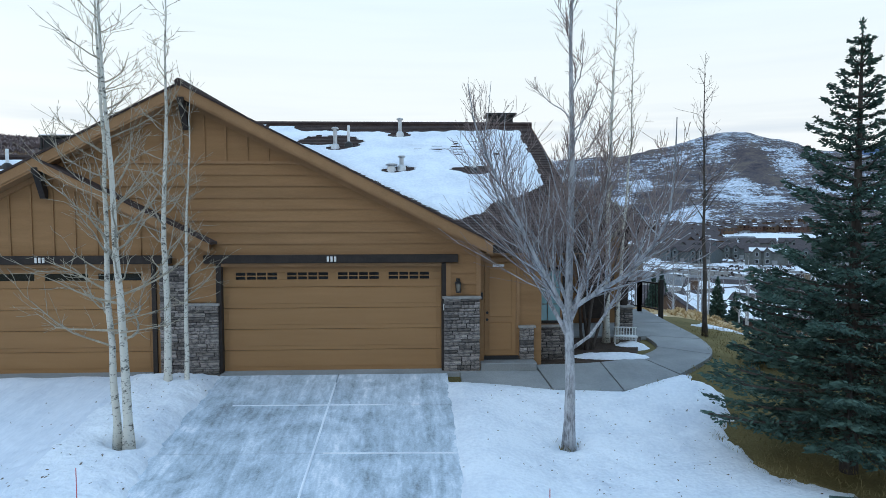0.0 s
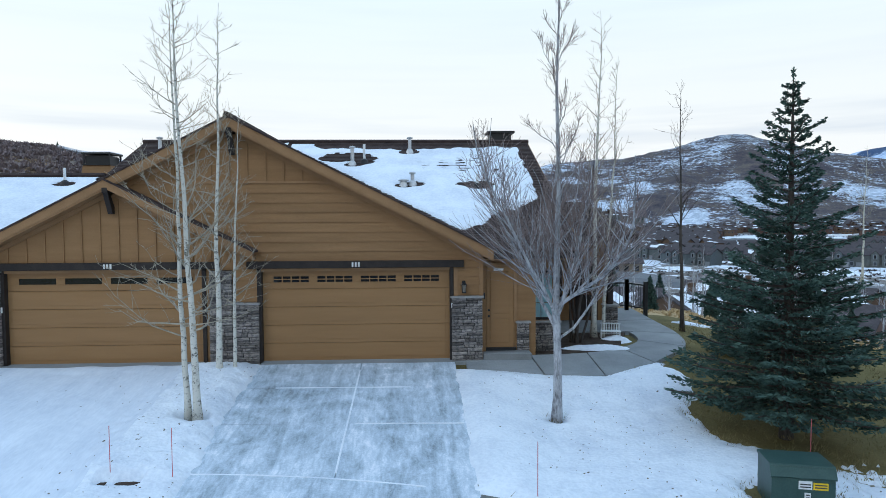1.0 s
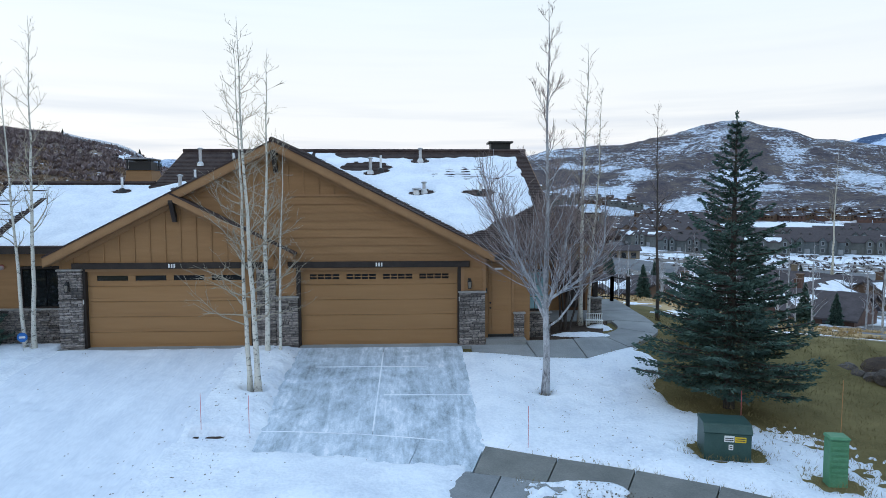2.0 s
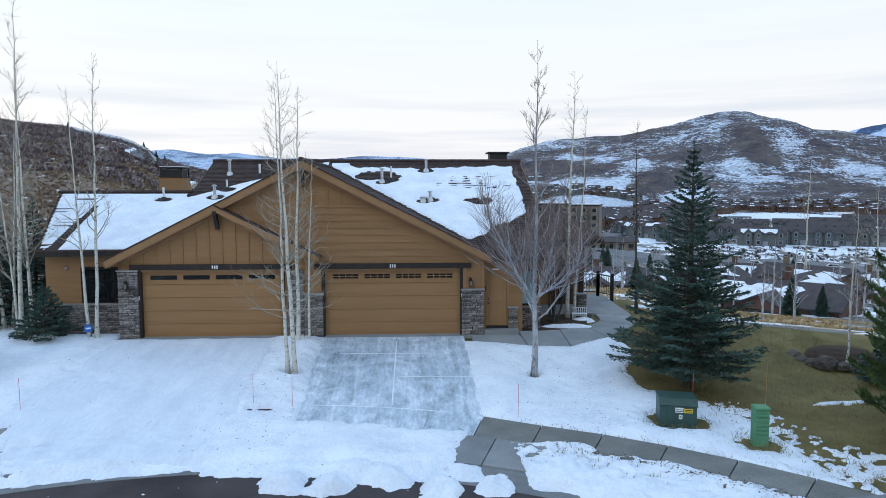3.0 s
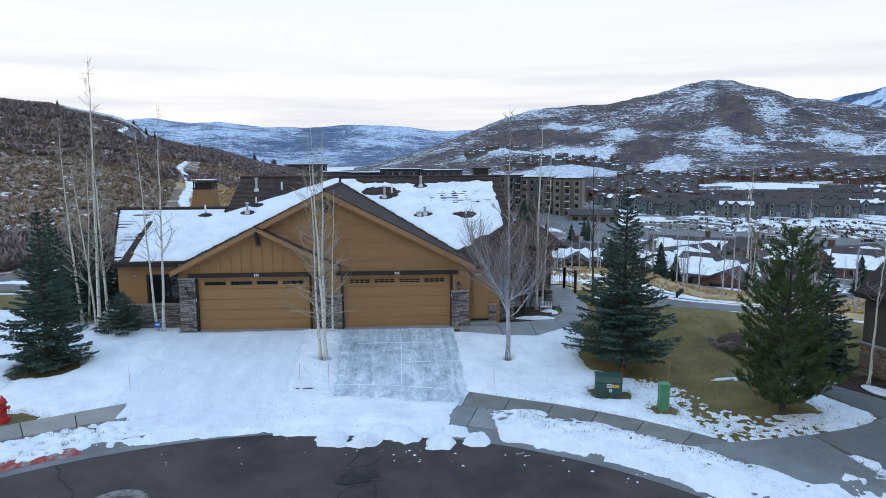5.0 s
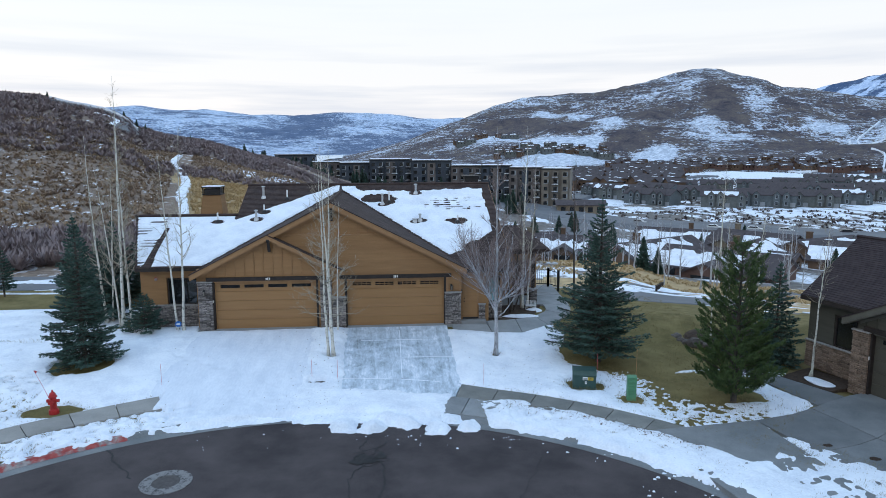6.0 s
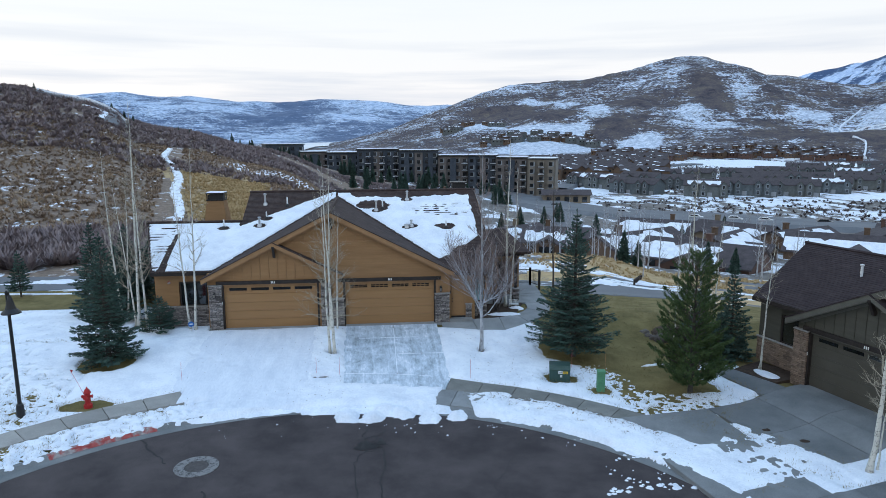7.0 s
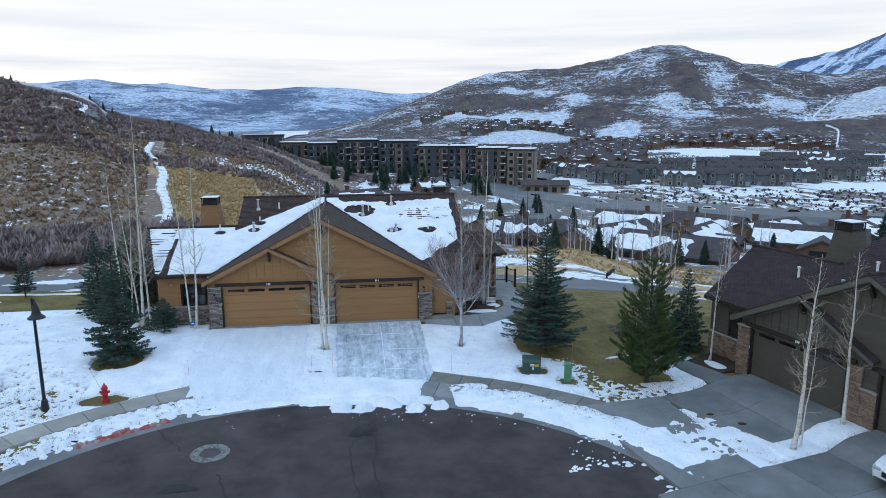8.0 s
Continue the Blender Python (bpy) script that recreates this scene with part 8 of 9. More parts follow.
def island_tones(name, tones, rough=0.95):
    """Each separate tuft takes its own tone."""
    m = bpy.data.materials.new(name)
    m.use_nodes = True
    nt = m.node_tree
    b = nt.nodes["Principled BSDF"]
    b.inputs["Roughness"].default_value, b.inputs["Specular IOR Level"].default_value = rough, 0.1
    co = nt.nodes.new("ShaderNodeTexCoord")
    n = nt.nodes.new("ShaderNodeTexNoise")
    n.inputs["Scale"].default_value, n.inputs["Detail"].default_value = 0.22, 8
    link(nt, co.outputs["Object"], n.inputs[0])
    g = nt.nodes.new("ShaderNodeNewGeometry")
    add = nt.nodes.new("ShaderNodeMath")
    add.operation = "MULTIPLY_ADD"
    add.inputs[1].default_value = 0.35
    link(nt, g.outputs["Random Per Island"], add.inputs[0])
    shift = nt.nodes.new("ShaderNodeMath")
    shift.inputs[1].default_value = -0.18
    link(nt, n.outputs[0], shift.inputs[0])
    link(nt, shift.outputs[0], add.inputs[2])
    r = nt.nodes.new("ShaderNodeValToRGB")
    r.color_ramp.elements[0].position, r.color_ramp.elements[0].color = 0.25, (*tones[0], 1)
    r.color_ramp.elements[1].position, r.color_ramp.elements[1].color = 0.75, (*tones[-1], 1)
    for k, c in enumerate(tones[1:-1]):
        e = r.color_ramp.elements.new(0.25 + 0.5 * (k + 1) / (len(tones) - 1))
        e.color = (*c, 1)
    link(nt, add.outputs[0], r.inputs[0])
    link(nt, r.outputs[0], b.inputs["Base Color"])
    return m


SAGE = island_tones("sagebrush", ((0.175, 0.128, 0.100), (0.285, 0.208, 0.152), (0.40, 0.298, 0.20)))
OAK = island_tones("bare_oak_brush", ((0.165, 0.135, 0.142), (0.24, 0.195, 0.198), (0.31, 0.255, 0.25)))
THICKET = island_tones("valley_thicket", ((0.055, 0.046, 0.050), (0.10, 0.084, 0.086), (0.16, 0.132, 0.125)))
STRAW = island_tones("straw_grass", ((0.33, 0.235, 0.125), (0.45, 0.33, 0.18), (0.54, 0.42, 0.25)))


def polar(rng, a0, a1, r0, r1):
    a, r = radians(rng.uniform(a0, a1)), math.sqrt(rng.uniform(r0 ** 2, r1 ** 2))
    return -3 + r * math.sin(a), -10 + r * math.cos(a)


def hill_spot(rng):
    x, y = polar(rng, -46, 2, 56, 170)
    az, d = math.degrees(math.atan2(x + 3, y + 10)), math.hypot(x + 3, y + 10) - 25
    if (34 < d < 96 and -17.6 < az < -9.4) or abs(x + 23.5 + (y - 44) * 0.26) < 1.4 or az > 1 - d * 0.03 + 4:
        return None
    return (x, y)


def oak_spot(rng):
    x, y = polar(rng, -46, 4, 118, 290)
    if noise.noise(Vector((x * 0.02, y * 0.02, 0))) < -0.22 + (0.25 if math.hypot(x, y) < 160 else 0):
        return None
    return (x, y)


def oak_near(rng):
    x, y = polar(rng, -40, -14, 51, 66)
    return (x, y)


brush("sagebrush", "brown winter sagebrush covering the hillside", 15000, hill_spot, 0.48, SAGE, 81, 14, 0.55)
brush("oak_brush", "bare purplish oak brush along the hill's crest", 12000, oak_spot, 1.15, OAK, 82, 16, 0.5)
brush("oak_brush", "bare purplish brush beyond the trail", 620, oak_near, 1.4, OAK, 83, 40, 0.22)


def straw_spot(rng):
    if rng.random() < 0.5:
        x, y = polar(rng, 9, 42, 69, 98)
        return (x, y) if noise.noise(Vector((x * 0.25, y * 0.25, 3))) > -0.05 else None
    return polar(rng, -17.3, -9.6, 62, 118)


brush("straw_grass", "golden dry grass on the slope", 5200, straw_spot, 0.38, STRAW, 84, 12, 0.5)

def valley_spot(rng):
    x, y = polar(rng, 0, 44, 250, 900)
    az, d = math.degrees(math.atan2(x + 3, y + 10)), math.hypot(x + 3, y + 10) - 25
    if any(((az - f[0]) / f[2]) ** 2 + ((d - f[1]) / f[3]) ** 2 < 1 for f in SNOWFIELDS if f[4] > 0.25):
        return None
    return (x, y) if noise.noise(Vector((x * 0.012, y * 0.012, 7))) > -0.15 and abs(x - np.interp(y, (95, 128, 162, 188, 222, 275, 345), (330, 230, 150, 108, 78, 58, 45))) > 20 else None


brush("valley_brush", "bare brown brush and small trees across the valley", 9000, valley_spot, 1.15, THICKET, 85, 12, 0.7)

# ---------- houses of the valley ----------
CABIN_WALLS = [surface("cabin_wall_" + n, d, l, 1.0, 0.7, 0.2, 12.0) for n, d, l in (("brown", (0.085, 0.052, 0.034), (0.14, 0.090, 0.060)), ("russet", (0.085, 0.048, 0.038), (0.13, 0.075, 0.06)), ("grey", (0.085, 0.095, 0.095), (0.14, 0.15, 0.148)), ("tan", (0.15, 0.12, 0.085), (0.21, 0.17, 0.125)))]
# dark roof tones, lifted somewhat to stand in for haze over the valley
DARK_ROOF = surface("dark_valley_roof", (0.050, 0.042, 0.046), (0.092, 0.078, 0.082), 0.8, 0.9, 0.3, 6.0)


def gable_roof(bm, x0, x1, y0, y1, z, rise, over=0.5, axis=0, thick=0.25):
    """Two roof slopes with their ridge along axis."""
    if axis == 0:
        ym = (y0 + y1) / 2
        prism(bm, [(x0 - over, y0 - over, z - rise * over / ((y1 - y0) / 2)), (x0 - over, ym, z + rise), (x0 - over, y1 + over, z - rise * over / ((y1 - y0) / 2)), (x0 - over, y1 + over, z - rise * over / ((y1 - y0) / 2) - thick), (x0 - over, ym, z + rise - thick), (x0 - over, y0 - over, z - rise * over / ((y1 - y0) / 2) - thick)], (x1 - x0 + 2 * over, 0, 0))
    else:
        xm = (x0 + x1) / 2
        k = z - rise * over / ((x1 - x0) / 2)
        prism(bm, [(x0 - over, y0 - over, k), (xm, y0 - over, z + rise), (x1 + over, y0 - over, k), (x1 + over, y0 - over, k - thick), (xm, y0 - over, z + rise - thick), (x0 - over, y0 - over, k - thick)], (0, y1 - y0 + 2 * over, 0))


def gable_walls(bm, x0, x1, y0, y1, z0, z, rise, axis=0):
    if axis == 0:
        prism(bm, [(x0, y0, z0), (x0, y1, z0), (x0, y1, z), (x0, (y0 + y1) / 2, z + rise - 0.3), (x0, y0, z)], (x1 - x0, 0, 0))
    else:
        prism(bm, [(x0, y0, z0), (x1, y0, z0), (x1, y0, z), ((x0 + x1) / 2, y0, z + rise - 0.3), (x0, y0, z)], (0, y1 - y0, 0))


def slope_sheet(bm, x0, x1, y0, y1, z_of, seed, lift=0.10, step=0.7, bare=0.22):
    """A ragged-edged sheet of snow on a roof slope."""
    nx, ny = max(3, int((x1 - x0) / step)), max(3, int((y1 - y0) / step))
    v = {}
    for j in range(ny + 1):
        for i in range(nx + 1):
            x, y = x0 + (x1 - x0) * i / nx, y0 + (y1 - y0) * j / ny
            edge = min(i, nx - i, j + 0.7, ny - j + 0.3) / 2
            if edge + 0.9 * noise.noise(Vector((x * 0.45 + seed, y * 0.45, seed))) > 0.12 + bare:
                v[i, j] = bm.verts.new((x, y, z_of(x, y) + lift))
    for j in range(ny):
        for i in range(nx):
            q = [(i, j), (i + 1, j), (i + 1, j + 1), (i, j + 1)]
            if all(c in v for c in q):
                bm.faces.new([v[c] for c in q])
            else:
                q = [c for c in q if c in v]
                if len(q) == 3:
                    bm.faces.new([v[c] for c in q])


def cabin(at, turn, w, d, wall, seed, snowy=0.8, wing=True, storey=3.0, label="", group="valley cabins", chim=True):
    """A valley house: body, cross wing, roof with snow, chimney, windows."""
    rnd = random.Random(seed)
    h = thing("valley_house", label or "brown timber house with snow on its dark roof", "house", at, group, turn=turn)
    rise = d * 0.23
    bm = bmesh.new()
    gable_walls(bm, -w / 2, w / 2, -d / 2, d / 2, -4, storey, rise)
    part("wall", bm, wall, h)
    bm = bmesh.new()
    gable_roof(bm, -w / 2, w / 2, -d / 2, d / 2, storey, rise)
    roof = part("roof", bm, DARK_ROOF, h)
    z_of = lambda x, y: storey + rise * (1 - abs(y) / (d / 2))
    if snowy > 0:
        bm = bmesh.new()
        slope_sheet(bm, -w / 2 - 0.3, w / 2 * rnd.uniform(0.35, 1.0), -d / 2 - 0.3, -d * rnd.uniform(0.0, 0.2), z_of, seed, bare=rnd.uniform(-0.35, 0.15))
        if len(bm.verts):
            part("snow_sheet", bm, SNOW, roof, "snow lying on the slope")
    if wing:
        wx = rnd.uniform(-0.3, 0.15) * w
        ww, wr = w * 0.38, w * 0.38 * 0.24
        bm = bmesh.new()
        gable_walls(bm, wx - ww / 2, wx + ww / 2, -d / 2 - d * 0.3, 0, -4, storey - 0.2, wr, 1)
        part("wing_wall", bm, wall, h)
        bm = bmesh.new()
        gable_roof(bm, wx - ww / 2, wx + ww / 2, -d / 2 - d * 0.3, 0, storey - 0.2, wr, 0.5, 1)
        wroof = part("wing_roof", bm, DARK_ROOF, h)
        zw = lambda x, y: storey - 0.2 + wr * (1 - abs(x - wx) / (ww / 2))
        if snowy > 0.3 and seed % 2:
            bm = bmesh.new()
            slope_sheet(bm, wx - ww / 2 - 0.3, wx - 0.1, -d * 0.78, -d * 0.1, zw, seed + 3, step=0.6)
            if len(bm.verts):
                part("snow_sheet", bm, SNOW, wroof, "snow lying on the slope")
        bm = bmesh.new()
        box(bm, wx - ww * 0.28, wx + ww * 0.28, -d * 0.8 - 0.06, -d * 0.8 + 0.05, 0.6, 2.0)
        part("window", bm, DARK_GLASS, h)
    for k in range(3):
        x = -w / 2 + w * (k + 0.5) / 3 + rnd.uniform(-0.4, 0.4)
        bm = bmesh.new()
        box(bm, x - 0.6, x + 0.6, -d / 2 - 0.06, -d / 2 + 0.05, 0.9, 2.2)
        part("window", bm, DARK_GLASS, h)
    if chim:
        bm = bmesh.new()
        cx = rnd.uniform(-0.3, 0.3) * w
        box(bm, cx - 0.5, cx + 0.5, d * 0.05, d * 0.05 + 0.9, storey, storey + rise + 1.1)
        box(bm, cx - 0.58, cx + 0.58, d * 0.05 - 0.08, d * 0.05 + 0.98, storey + rise + 1.1, storey + rise + 1.3)
        part("chimney", bm, wall, h)
    return h


rnd = random.Random(12)
for k, (x, y, turn, w, d) in enumerate(((70, 137, -35, 24, 14), (49, 107, 28, 22, 13), (55, 91, -48, 20, 12), (66, 103, 40, 14, 11), (83, 129, -55, 18, 12), (92, 118, 20, 18, 12), (89, 100, -38, 20, 13), (110, 114, 50, 20, 13), (37, 120, -20, 15, 11), (30, 130, 35, 14, 10), (125, 122, -50, 17, 12), (27, 240, 15, 12, 9), (-3, 190, 30, 16, 11), (14, 208, -40, 16, 11), (128, 100, 22, 18, 12))):
    cabin((x, y, on_land(x, y) - 0.2), turn, w, d, CABIN_WALLS[(0, 0, 1, 0, 3)[k % 5]], 100 + k, 0.9 if k % 3 else 0.5, storey=2.6)

# grey townhouse rows beyond the highway
TOWN_GREY = surface("townhouse_blue_grey", (0.070, 0.085, 0.095), (0.125, 0.145, 0.155), 1.0, 0.7, 0.2, 12.0)
PALE_TRIM = plain("pale_window_trim", (0.24, 0.26, 0.28), 0.6)


def townhouse(at, turn, wall, seed, n=4, label="grey-green row of townhouses with dormers"):
    rnd = random.Random(seed)
    h = thing("townhouse_row", label, "house", at, "townhouse rows", turn=turn)
    w, d, storey = 6.5 * n, 11.0, 6.0
    bm = bmesh.new()
    gable_walls(bm, -w / 2, w / 2, -d / 2, d / 2, -6, storey, 2.6)
    part("wall", bm, wall, h)
    bm = bmesh.new()
    gable_roof(bm, -w / 2, w / 2, -d / 2, d / 2, storey, 2.6)
    part("roof", bm, DARK_ROOF, h)
    for k in range(n):
        x = -w / 2 + 6.5 * (k + 0.5) + 1.2 * (-1) ** k
        out = 0.8 + 0.7 * (k % 2)
        bm = bmesh.new()
        gable_walls(bm, x - 1.5, x + 1.5, -d / 2 - out, -1, -6, storey + 0.4, 1.5, 1)
        part("bay", bm, wall, h)
        bm = bmesh.new()
        gable_roof(bm, x - 1.5, x + 1.5, -d / 2 - out, -1, storey + 0.4, 1.5, 0.35, 1)
        part("dormer_roof", bm, DARK_ROOF, h)
        for zz, hw in ((4.3, 0.45), (1.2, 0.6)):
            bm = bmesh.new()
            box(bm, x - hw, x + hw, -d / 2 - out - 0.10, -d / 2 - out + 0.1, zz, zz + 1.5)
            w1 = part("window", bm, DARK_GLASS, h)
            bm = bmesh.new()
            for x0, x1, z0, z1 in ((x - hw - 0.2, x - hw, zz - 0.2, zz + 1.7), (x + hw, x + hw + 0.2, zz - 0.2, zz + 1.7), (x - hw, x + hw, zz + 1.5, zz + 1.72), (x - hw, x + hw, zz - 0.2, zz)):
                box(bm, x0, x1, -d / 2 - out - 0.14, -d / 2 - out + 0.1, z0, z1)
            part("frame", bm, PALE_TRIM, w1)
        bm = bmesh.new()
        gx = x - 2.9 * (-1) ** k
        box(bm, gx - 1.1, gx + 1.1, -d / 2 - 0.10, -d / 2 + 0.1, 0.2, 2.4)
        part("garage_door", bm, PALE_TRIM if k % 2 else wall, h)
    if rnd.random() < 0.2:
        bm = bmesh.new()
        slope_sheet(bm, -w / 2, w * 0.4, -d / 2 - 0.3, -0.8, lambda x, y: storey + 2.6 * (1 - abs(y) / (d / 2)), seed, 0.12, 1.2)
        if len(bm.verts):
            part("snow_sheet", bm, SNOW, h, "snow lying on the slope")
    return h


for k, (x, y, turn) in enumerate(((121, 362, -62), (127, 338, -58), (134, 316, -52), (156, 285, -26), (181, 291, -30), (203, 291, -32), (233, 303, -36), (271, 323, -38), (189, 412, -20), (214, 405, -24), (250, 418, -30), (279, 424, -32), (315, 432, -34), (325, 402, -40), (371, 427, -38),
                                   (382, 497, -34), (428, 515, -38), (339, 480, -30), (168, 338, -24), (214, 338, -28), (254, 352, -34), (296, 366, -36), (160, 372, -60), (240, 372, -30))):
    townhouse((x, y, on_land(x, y) - 0.3), turn, (TOWN_GREY, CABIN_WALLS[2], TOWN_GREY, CABIN_WALLS[2])[k % 4], 200 + k, 4 if k % 3 else 3)
low = thing("highway_shop", "low tan building beside the highway", "building", (80, 262, on_land(80, 262)), turn=-10)
bm = bmesh.new()
gable_walls(bm, -10, 10, -5, 5, -3, 4.0, 1.6)
part("wall", bm, CABIN_WALLS[3], low)
bm = bmesh.new()
gable_roof(bm, -10, 10, -5, 5, 4.0, 1.6, 0.8)
part("roof", bm, DARK_ROOF, low)
for k in range(5):
    bm = bmesh.new()
    box(bm, -8.6 + k * 3.8, -6.6 + k * 3.8, -5.08, -4.9, 0.6, 2.8)
    part("window", bm, DARK_GLASS, low)

# far hamlets: three patterns, repeated
def hamlet_house(wall, seed, w, d, h0):
    h = thing("hamlet_house", "small far brown house with a snowy roof", "house", (0, 0, 0), "far hamlet houses")
    bm = bmesh.new()
    gable_walls(bm, -w / 2, w / 2, -d / 2, d / 2, -6, h0, d * 0.22)
    part("wall", bm, wall, h)
    bm = bmesh.new()
    gable_roof(bm, -w / 2, w / 2, -d / 2, d / 2, h0, d * 0.22, 0.6)
    part("roof", bm, DARK_ROOF, h)
    bm = bmesh.new()
    slope_sheet(bm, -w / 2 - 0.4, w * 0.2, -d / 2 - 0.4, -d * 0.2, lambda x, y: h0 + d * 0.22 * (1 - abs(y) / (d / 2)), seed, 0.15, 1.3)
    part("snow_sheet", bm, SNOW, h, "snow lying on the slope")
    for k in range(3):
        bm = bmesh.new()
        box(bm, -w / 2 + w * (k + 0.5) / 3 - 0.8, -w / 2 + w * (k + 0.5) / 3 + 0.8, -d / 2 - 0.08, -d / 2 + 0.06, h0 * 0.45, h0 * 0.45 + 1.6)
        part("window", bm, DARK_GLASS, h)
    return h


patterns = [hamlet_house(CABIN_WALLS[1], 301, 14, 10, 6.0), hamlet_house(CABIN_WALLS[0], 302, 11, 10, 7.0), hamlet_house(CABIN_WALLS[2], 303, 18, 11, 8.0)]
rnd = random.Random(31)
spots = []
for a0, a1, r0, r1, n, kinds in ((11, 24.5, 450, 780, 130, (0, 1)), (19, 26, 780, 960, 45, (0, 1)), (24, 38, 900, 985, 55, (0, 1)), (9.5, 19, 1030, 1105, 34, (1, 2)), (6, 11, 1190, 1270, 16, (1, 2)), (3, 10, 520, 860, 22, (0, 1))):
    tries = 0
    while n and tries < 4000:
        tries += 1
        a, r = radians(rnd.uniform(a0, a1)), rnd.uniform(r0, r1)
        x, y = -3 + r * math.sin(a), -10 + r * math.cos(a)
        if all((x - p) ** 2 + (y - q) ** 2 > 15 ** 2 for p, q in spots) and not any(((math.degrees(a) - f[0]) / f[2]) ** 2 + ((r - 25 - f[1]) / f[3]) ** 2 < 0.8 for f in SNOWFIELDS if f[4] > 0.25):
            spots.append((x, y))
            z = on_land(x, y) + 0.3
            place = pose(x, y, z, 0, 0, -math.degrees(a) + rnd.uniform(-35, 35))
            k = rnd.choice(kinds)
            if patterns[k] is not None and "placed" not in patterns[k]:
                patterns[k].matrix_basis = place
                patterns[k]["placed"] = 1
            else:
                copy_thing(patterns[k], place)
            n -= 1

# the long apartment blocks
APT = [surface("apartment_" + n, d, l, 0.5, 0.8, 0.1, 4.0) for n, d, l in (("charcoal", (0.040, 0.050, 0.066), (0.066, 0.078, 0.098)), ("brown", (0.105, 0.092, 0.088), (0.145, 0.128, 0.122)), ("tan", (0.17, 0.15, 0.125), (0.22, 0.195, 0.165)))]
win_bm = bmesh.new()
box(win_bm, -0.8, 0.8, -0.10, 0.05, 0.0, 1.7)
win_me = mesh_of("window", win_bm, DARK_GLASS)
rim_bm = bmesh.new()
box(rim_bm, 0.82, 1.30, -0.14, 0.05, -0.1, 1.8)
box(rim_bm, -0.82, 0.82, -0.14, 0.05, -0.3, -0.02)
rim_me = mesh_of("panel", rim_bm, PALE_TRIM)
bal_bm = bmesh.new()
box(bal_bm, -1.5, 1.5, -1.5, 0.0, -0.2, 0.0)
for k in range(7):
    box(bal_bm, -1.48 + k * 0.49, -1.42 + k * 0.49, -1.5, -1.44, 0.0, 1.0)
box(bal_bm, -1.5, 1.5, -1.5, -1.42, 1.0, 1.08)
bal_me = mesh_of("balcony", bal_bm, BLACK_METAL)
bal_bm = bmesh.new()
box(bal_bm, -1.45, 1.45, -1.4, -0.1, 0.0, 0.22)
bal_snow = mesh_of("balcony_snow", bal_bm, SNOW)
for k, (x, y, turn, w, top, tone) in enumerate(((-52, 352, 16, 20, 4.9, 0), (-35, 345, 10, 15, 1.0, 1), (-19, 338, 6, 17, 0.7, 0), (-1, 330, 2, 21, 2.5, 0), (20, 322, -4, 20, 2.0, 0), (37, 314, -8, 15, -0.4, 1), (51, 306, -12, 14, -0.2, 0), (64, 298, -16, 15, -1.0, 1), (77, 290, -20, 13, -1.4, 2))):
    z = on_land(x, y)
    height = top - z
    ap = thing("apartment_block", ("charcoal", "brown", "tan")[tone] + " flat-roofed apartment block with snow on top", "building", (x, y, z), "apartment blocks", turn=turn)
    bm = bmesh.new()
    box(bm, -w / 2, w / 2, -8, 8, -8, height)
    part("wall", bm, APT[tone], ap)
    for q in range(3):
        bm = bmesh.new()
        bx = -w / 2 + w * (q + 0.5) / 3
        box(bm, bx - w * 0.10, bx + w * 0.10, -9.4, -8.0, -8, height - 0.8)
        part("bay", bm, APT[(tone + q) % 2 if tone != 2 else 2], ap)
    bm = bmesh.new()
    box(bm, -w / 2 - 0.4, w / 2 + 0.4, -8.6, 8.4, height, height + 0.5)
    part("parapet", bm, BLACK_METAL, ap)
    bm = bmesh.new()
    box(bm, -w / 2 + 0.2, w / 2 - 0.2, -8.0, 7.8, height + 0.505, height + 0.72)
    part("roof_snow_sheet", bm, SNOW, ap, "flat snow on the roof")
    n = int(w / 3.4)
    for s in range(5):
        zz = height - 2.9 - s * 3.3
        if zz < -2:
            break
        for q in range(n):
            wx = -w / 2 + w * (q + 0.5) / n
            in_bay = any(abs(wx - (-w / 2 + w * (b + 0.5) / 3)) < w * 0.10 for b in range(3))
            o = new("window", win_me)
            o.parent, o.location = ap, (wx, -9.42 if in_bay else -8.02, zz)
            if (q + s * 2 + k) % 3:
                new("panel", rim_me).parent = o
            if in_bay and s < 4 and q % 2:
                o = new("balcony", bal_me)
                o.parent, o.location = ap, (wx, -9.42, zz - 0.6)
                sn = new("snow_ledge", bal_snow)
                sn.parent = o

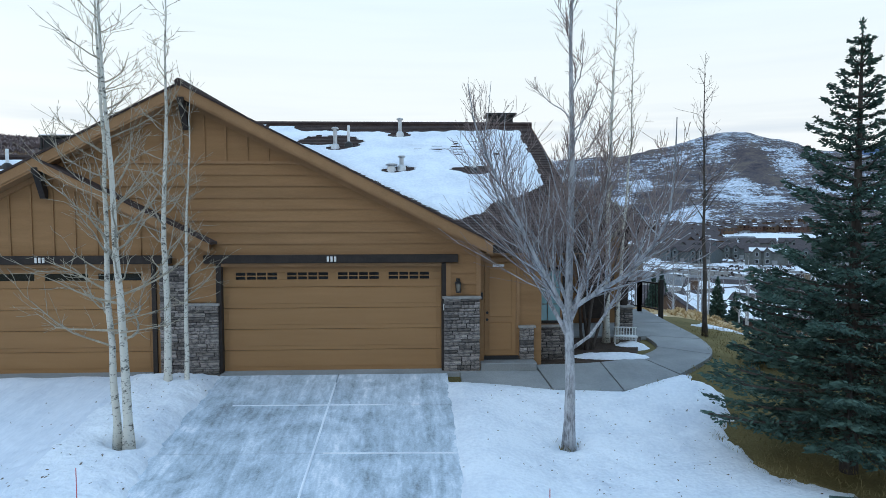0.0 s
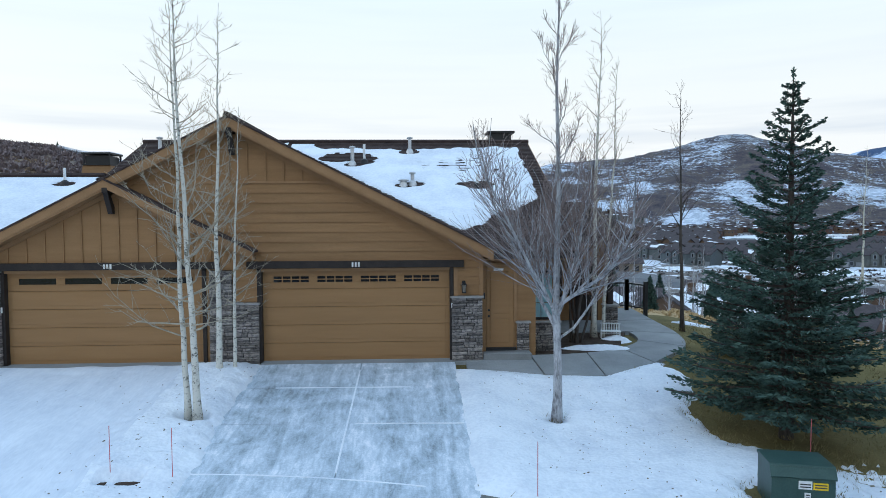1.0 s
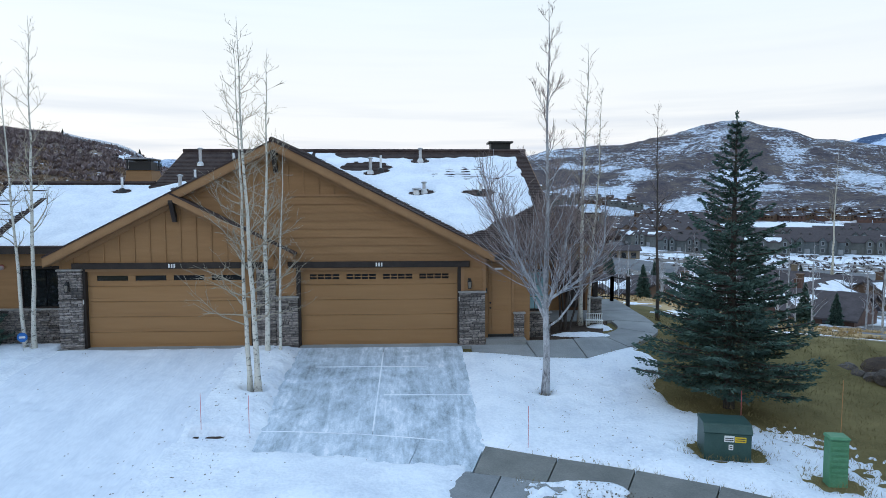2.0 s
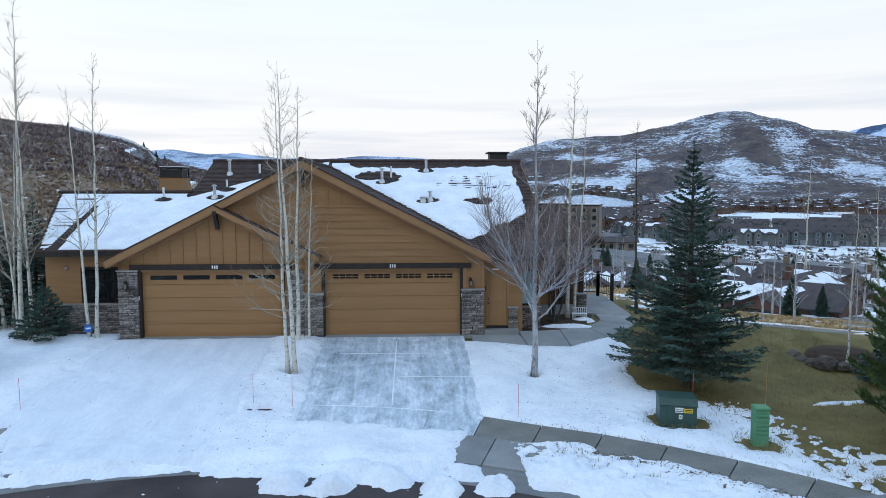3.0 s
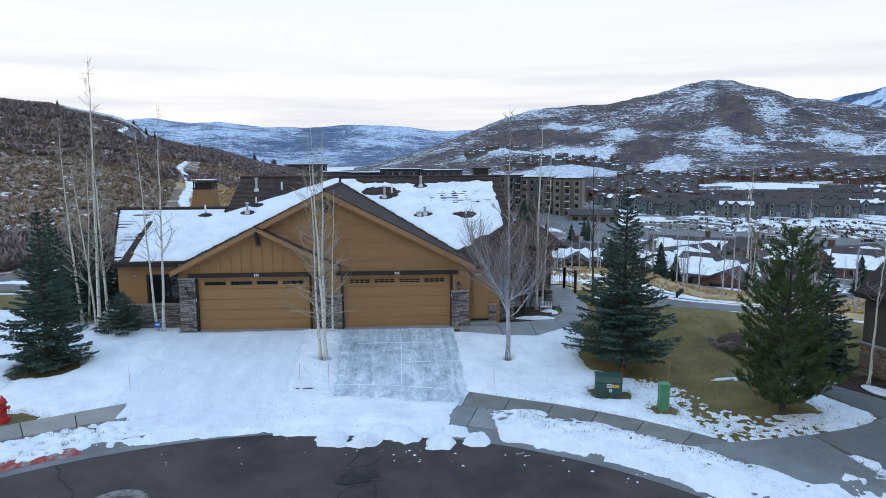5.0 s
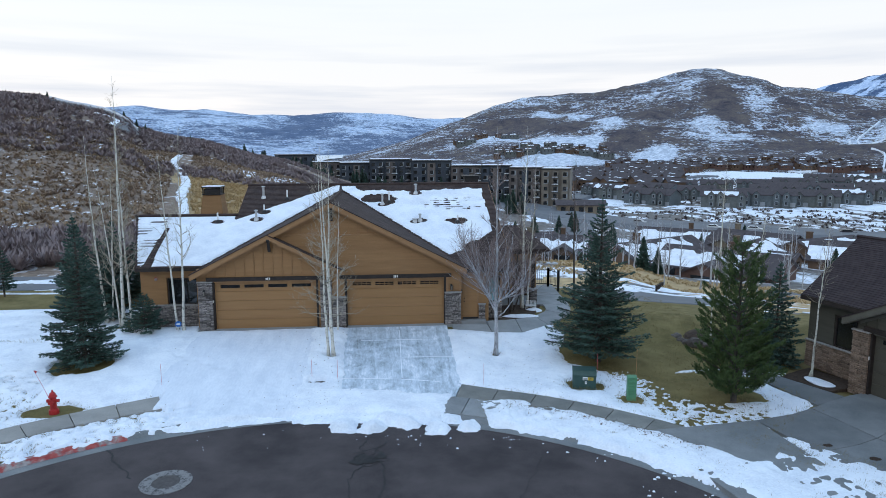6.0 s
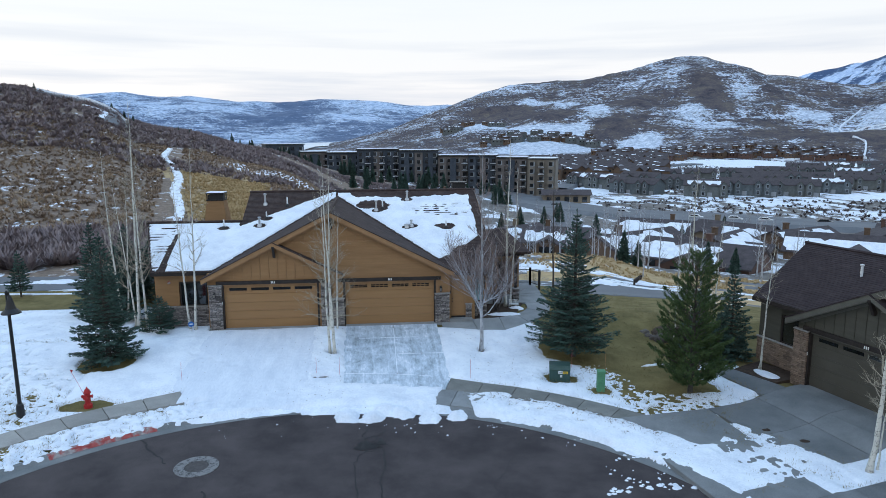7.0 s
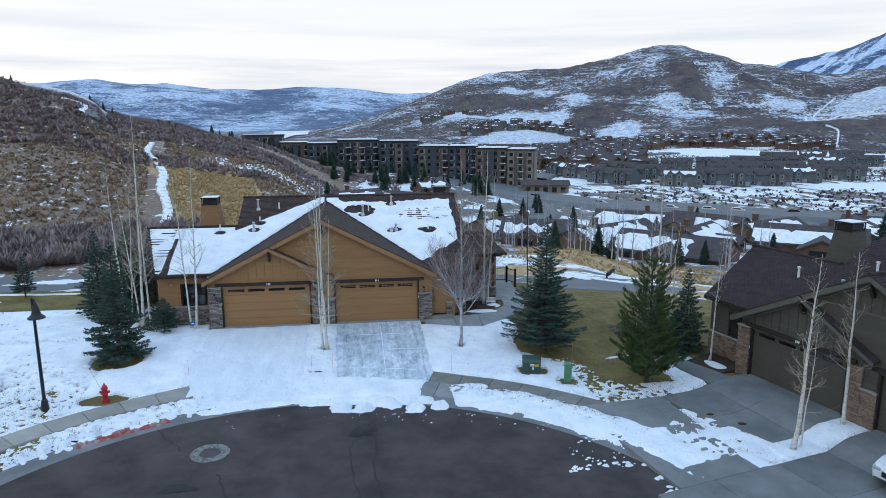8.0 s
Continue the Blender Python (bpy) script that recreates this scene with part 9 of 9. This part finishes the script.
# cars on the highway
HW_PAINT = [plain("car_white", (0.6, 0.62, 0.64), 0.3), plain("car_silver", (0.35, 0.36, 0.38), 0.3), plain("car_black", (0.03, 0.03, 0.035), 0.3)]
for k, (x, y, turn, tone) in enumerate(((103, 188.5, -32, 0), (113, 182, -30, 0), (121, 178, -30, 0), (137, 172, -28, 2), (150, 160, -26, 1), (176, 152, -24, 1), (86, 209, -45, 1), (70, 240, -58, 2), (198, 142, -22, 0))):
    c = thing("highway_car", ("white", "silver", "black")[tone] + " car driving lane on the pale highway", "car", (x, y, on_land(x, y) + 0.55), "cars on the highway", turn=turn)
    bm = bmesh.new()
    prism(bm, [(-2.3, -0.9, 0.3), (2.3, -0.9, 0.3), (2.35, -0.9, 0.75), (1.3, -0.9, 0.95), (0.6, -0.9, 1.5), (-1.5, -0.9, 1.5), (-2.2, -0.9, 0.95)], (0, 1.8, 0))
    part("body", bm, HW_PAINT[tone], c)
    bm = bmesh.new()
    prism(bm, [(-1.95, -0.92, 0.98), (1.1, -0.92, 0.98), (0.5, -0.92, 1.42), (-1.4, -0.92, 1.42)], (0, 1.84, 0))
    part("glass", bm, DARK_GLASS, c)
    for wx in (-1.4, 1.45):
        for wy in (-0.86, 0.86):
            bm = bmesh.new()
            tube(bm, [(wx, wy - 0.1, 0.32), (wx, wy + 0.1, 0.32)], [0.34, 0.34], 10)
            part("wheel", bm, TYRE, c)

# trees of the valley
far_spruce = conifer("far_spruce", "small dark spruce in the valley", (0, 0), 6.0, 1.5, 90, SPRUCE, BARK_DARK, z0=0, low=0.4, fill=0.22, blade=0.4, width=0.085, group="valley spruces")
rnd = random.Random(17)
places = [(33, 72, 5), (36, 74, 4.2), (47, 74, 5.5), (55, 80, 4.5), (66, 78, 6), (92, 84, 10.5), (100, 120, 5), (28, 78, 5), (-86, 206, 2.6), (-83, 208, 3), (-80, 207, 2.2), (-106, 200, 2.6), (-68, 214, 2.4), (-65, 216, 2), (40, 120, 6), (48, 128, 7), (16, 112, 7), (19, 116, 6), (8, 112, 6), (28, 140, 7), (34, 146, 8), (44, 160, 7), (52, 172, 7), (56, 190, 6), (-10, 138, 6), (-4, 128, 6.5), (70, 130, 5), (86, 140, 6)]
for k in range(46):
    a, r = radians(rnd.uniform(-3, 12)), rnd.uniform(240, 330)
    places.append((-3 + r * math.sin(a), -10 + r * math.cos(a), rnd.uniform(5, 9)))
for k in range(14):
    a, r = radians(rnd.uniform(-12, -4)), rnd.uniform(285, 330)
    places.append((-3 + r * math.sin(a), -10 + r * math.cos(a), rnd.uniform(3, 5)))
for k, (x, y, h) in enumerate(places):
    m = pose(x, y, on_land(x, y) - 0.1, 0, 0, k * 47) @ Matrix.Scale(h / 6.0, 4)
    if k == 0:
        far_spruce.matrix_basis = m
        far_spruce.scale = (h / 6.0,) * 3
    else:
        c = copy_thing(far_spruce, pose(x, y, on_land(x, y) - 0.1, 0, 0, k * 47))
        c.scale = (h / 6.0,) * 3
far_bare = bare_tree("valley_tree", "leafless grey tree in the valley", (0, 0), [(0, 0, 8.0, 0.13, 0.2, 0.1)], 91, BARK_GREY, TWIG_RED, "leafless valley trees", first=0.2, density=5, reach=0.28, rise=0.9, twiggy=0.7)
for k in range(125):
    a, r = (radians(rnd.uniform(4, 26)), rnd.uniform(82, 220)) if k < 75 else (radians(rnd.uniform(22, 40)), rnd.uniform(76, 190))
    x, y = -3 + r * math.sin(a), -10 + r * math.cos(a)
    m = pose(x, y, on_land(x, y) - 0.1, 0, 0, k * 61)
    s = rnd.uniform(0.7, 1.25)
    c = far_bare if k == 0 else copy_thing(far_bare, m)
    c.matrix_basis = m
    c.scale = (s, s, s)
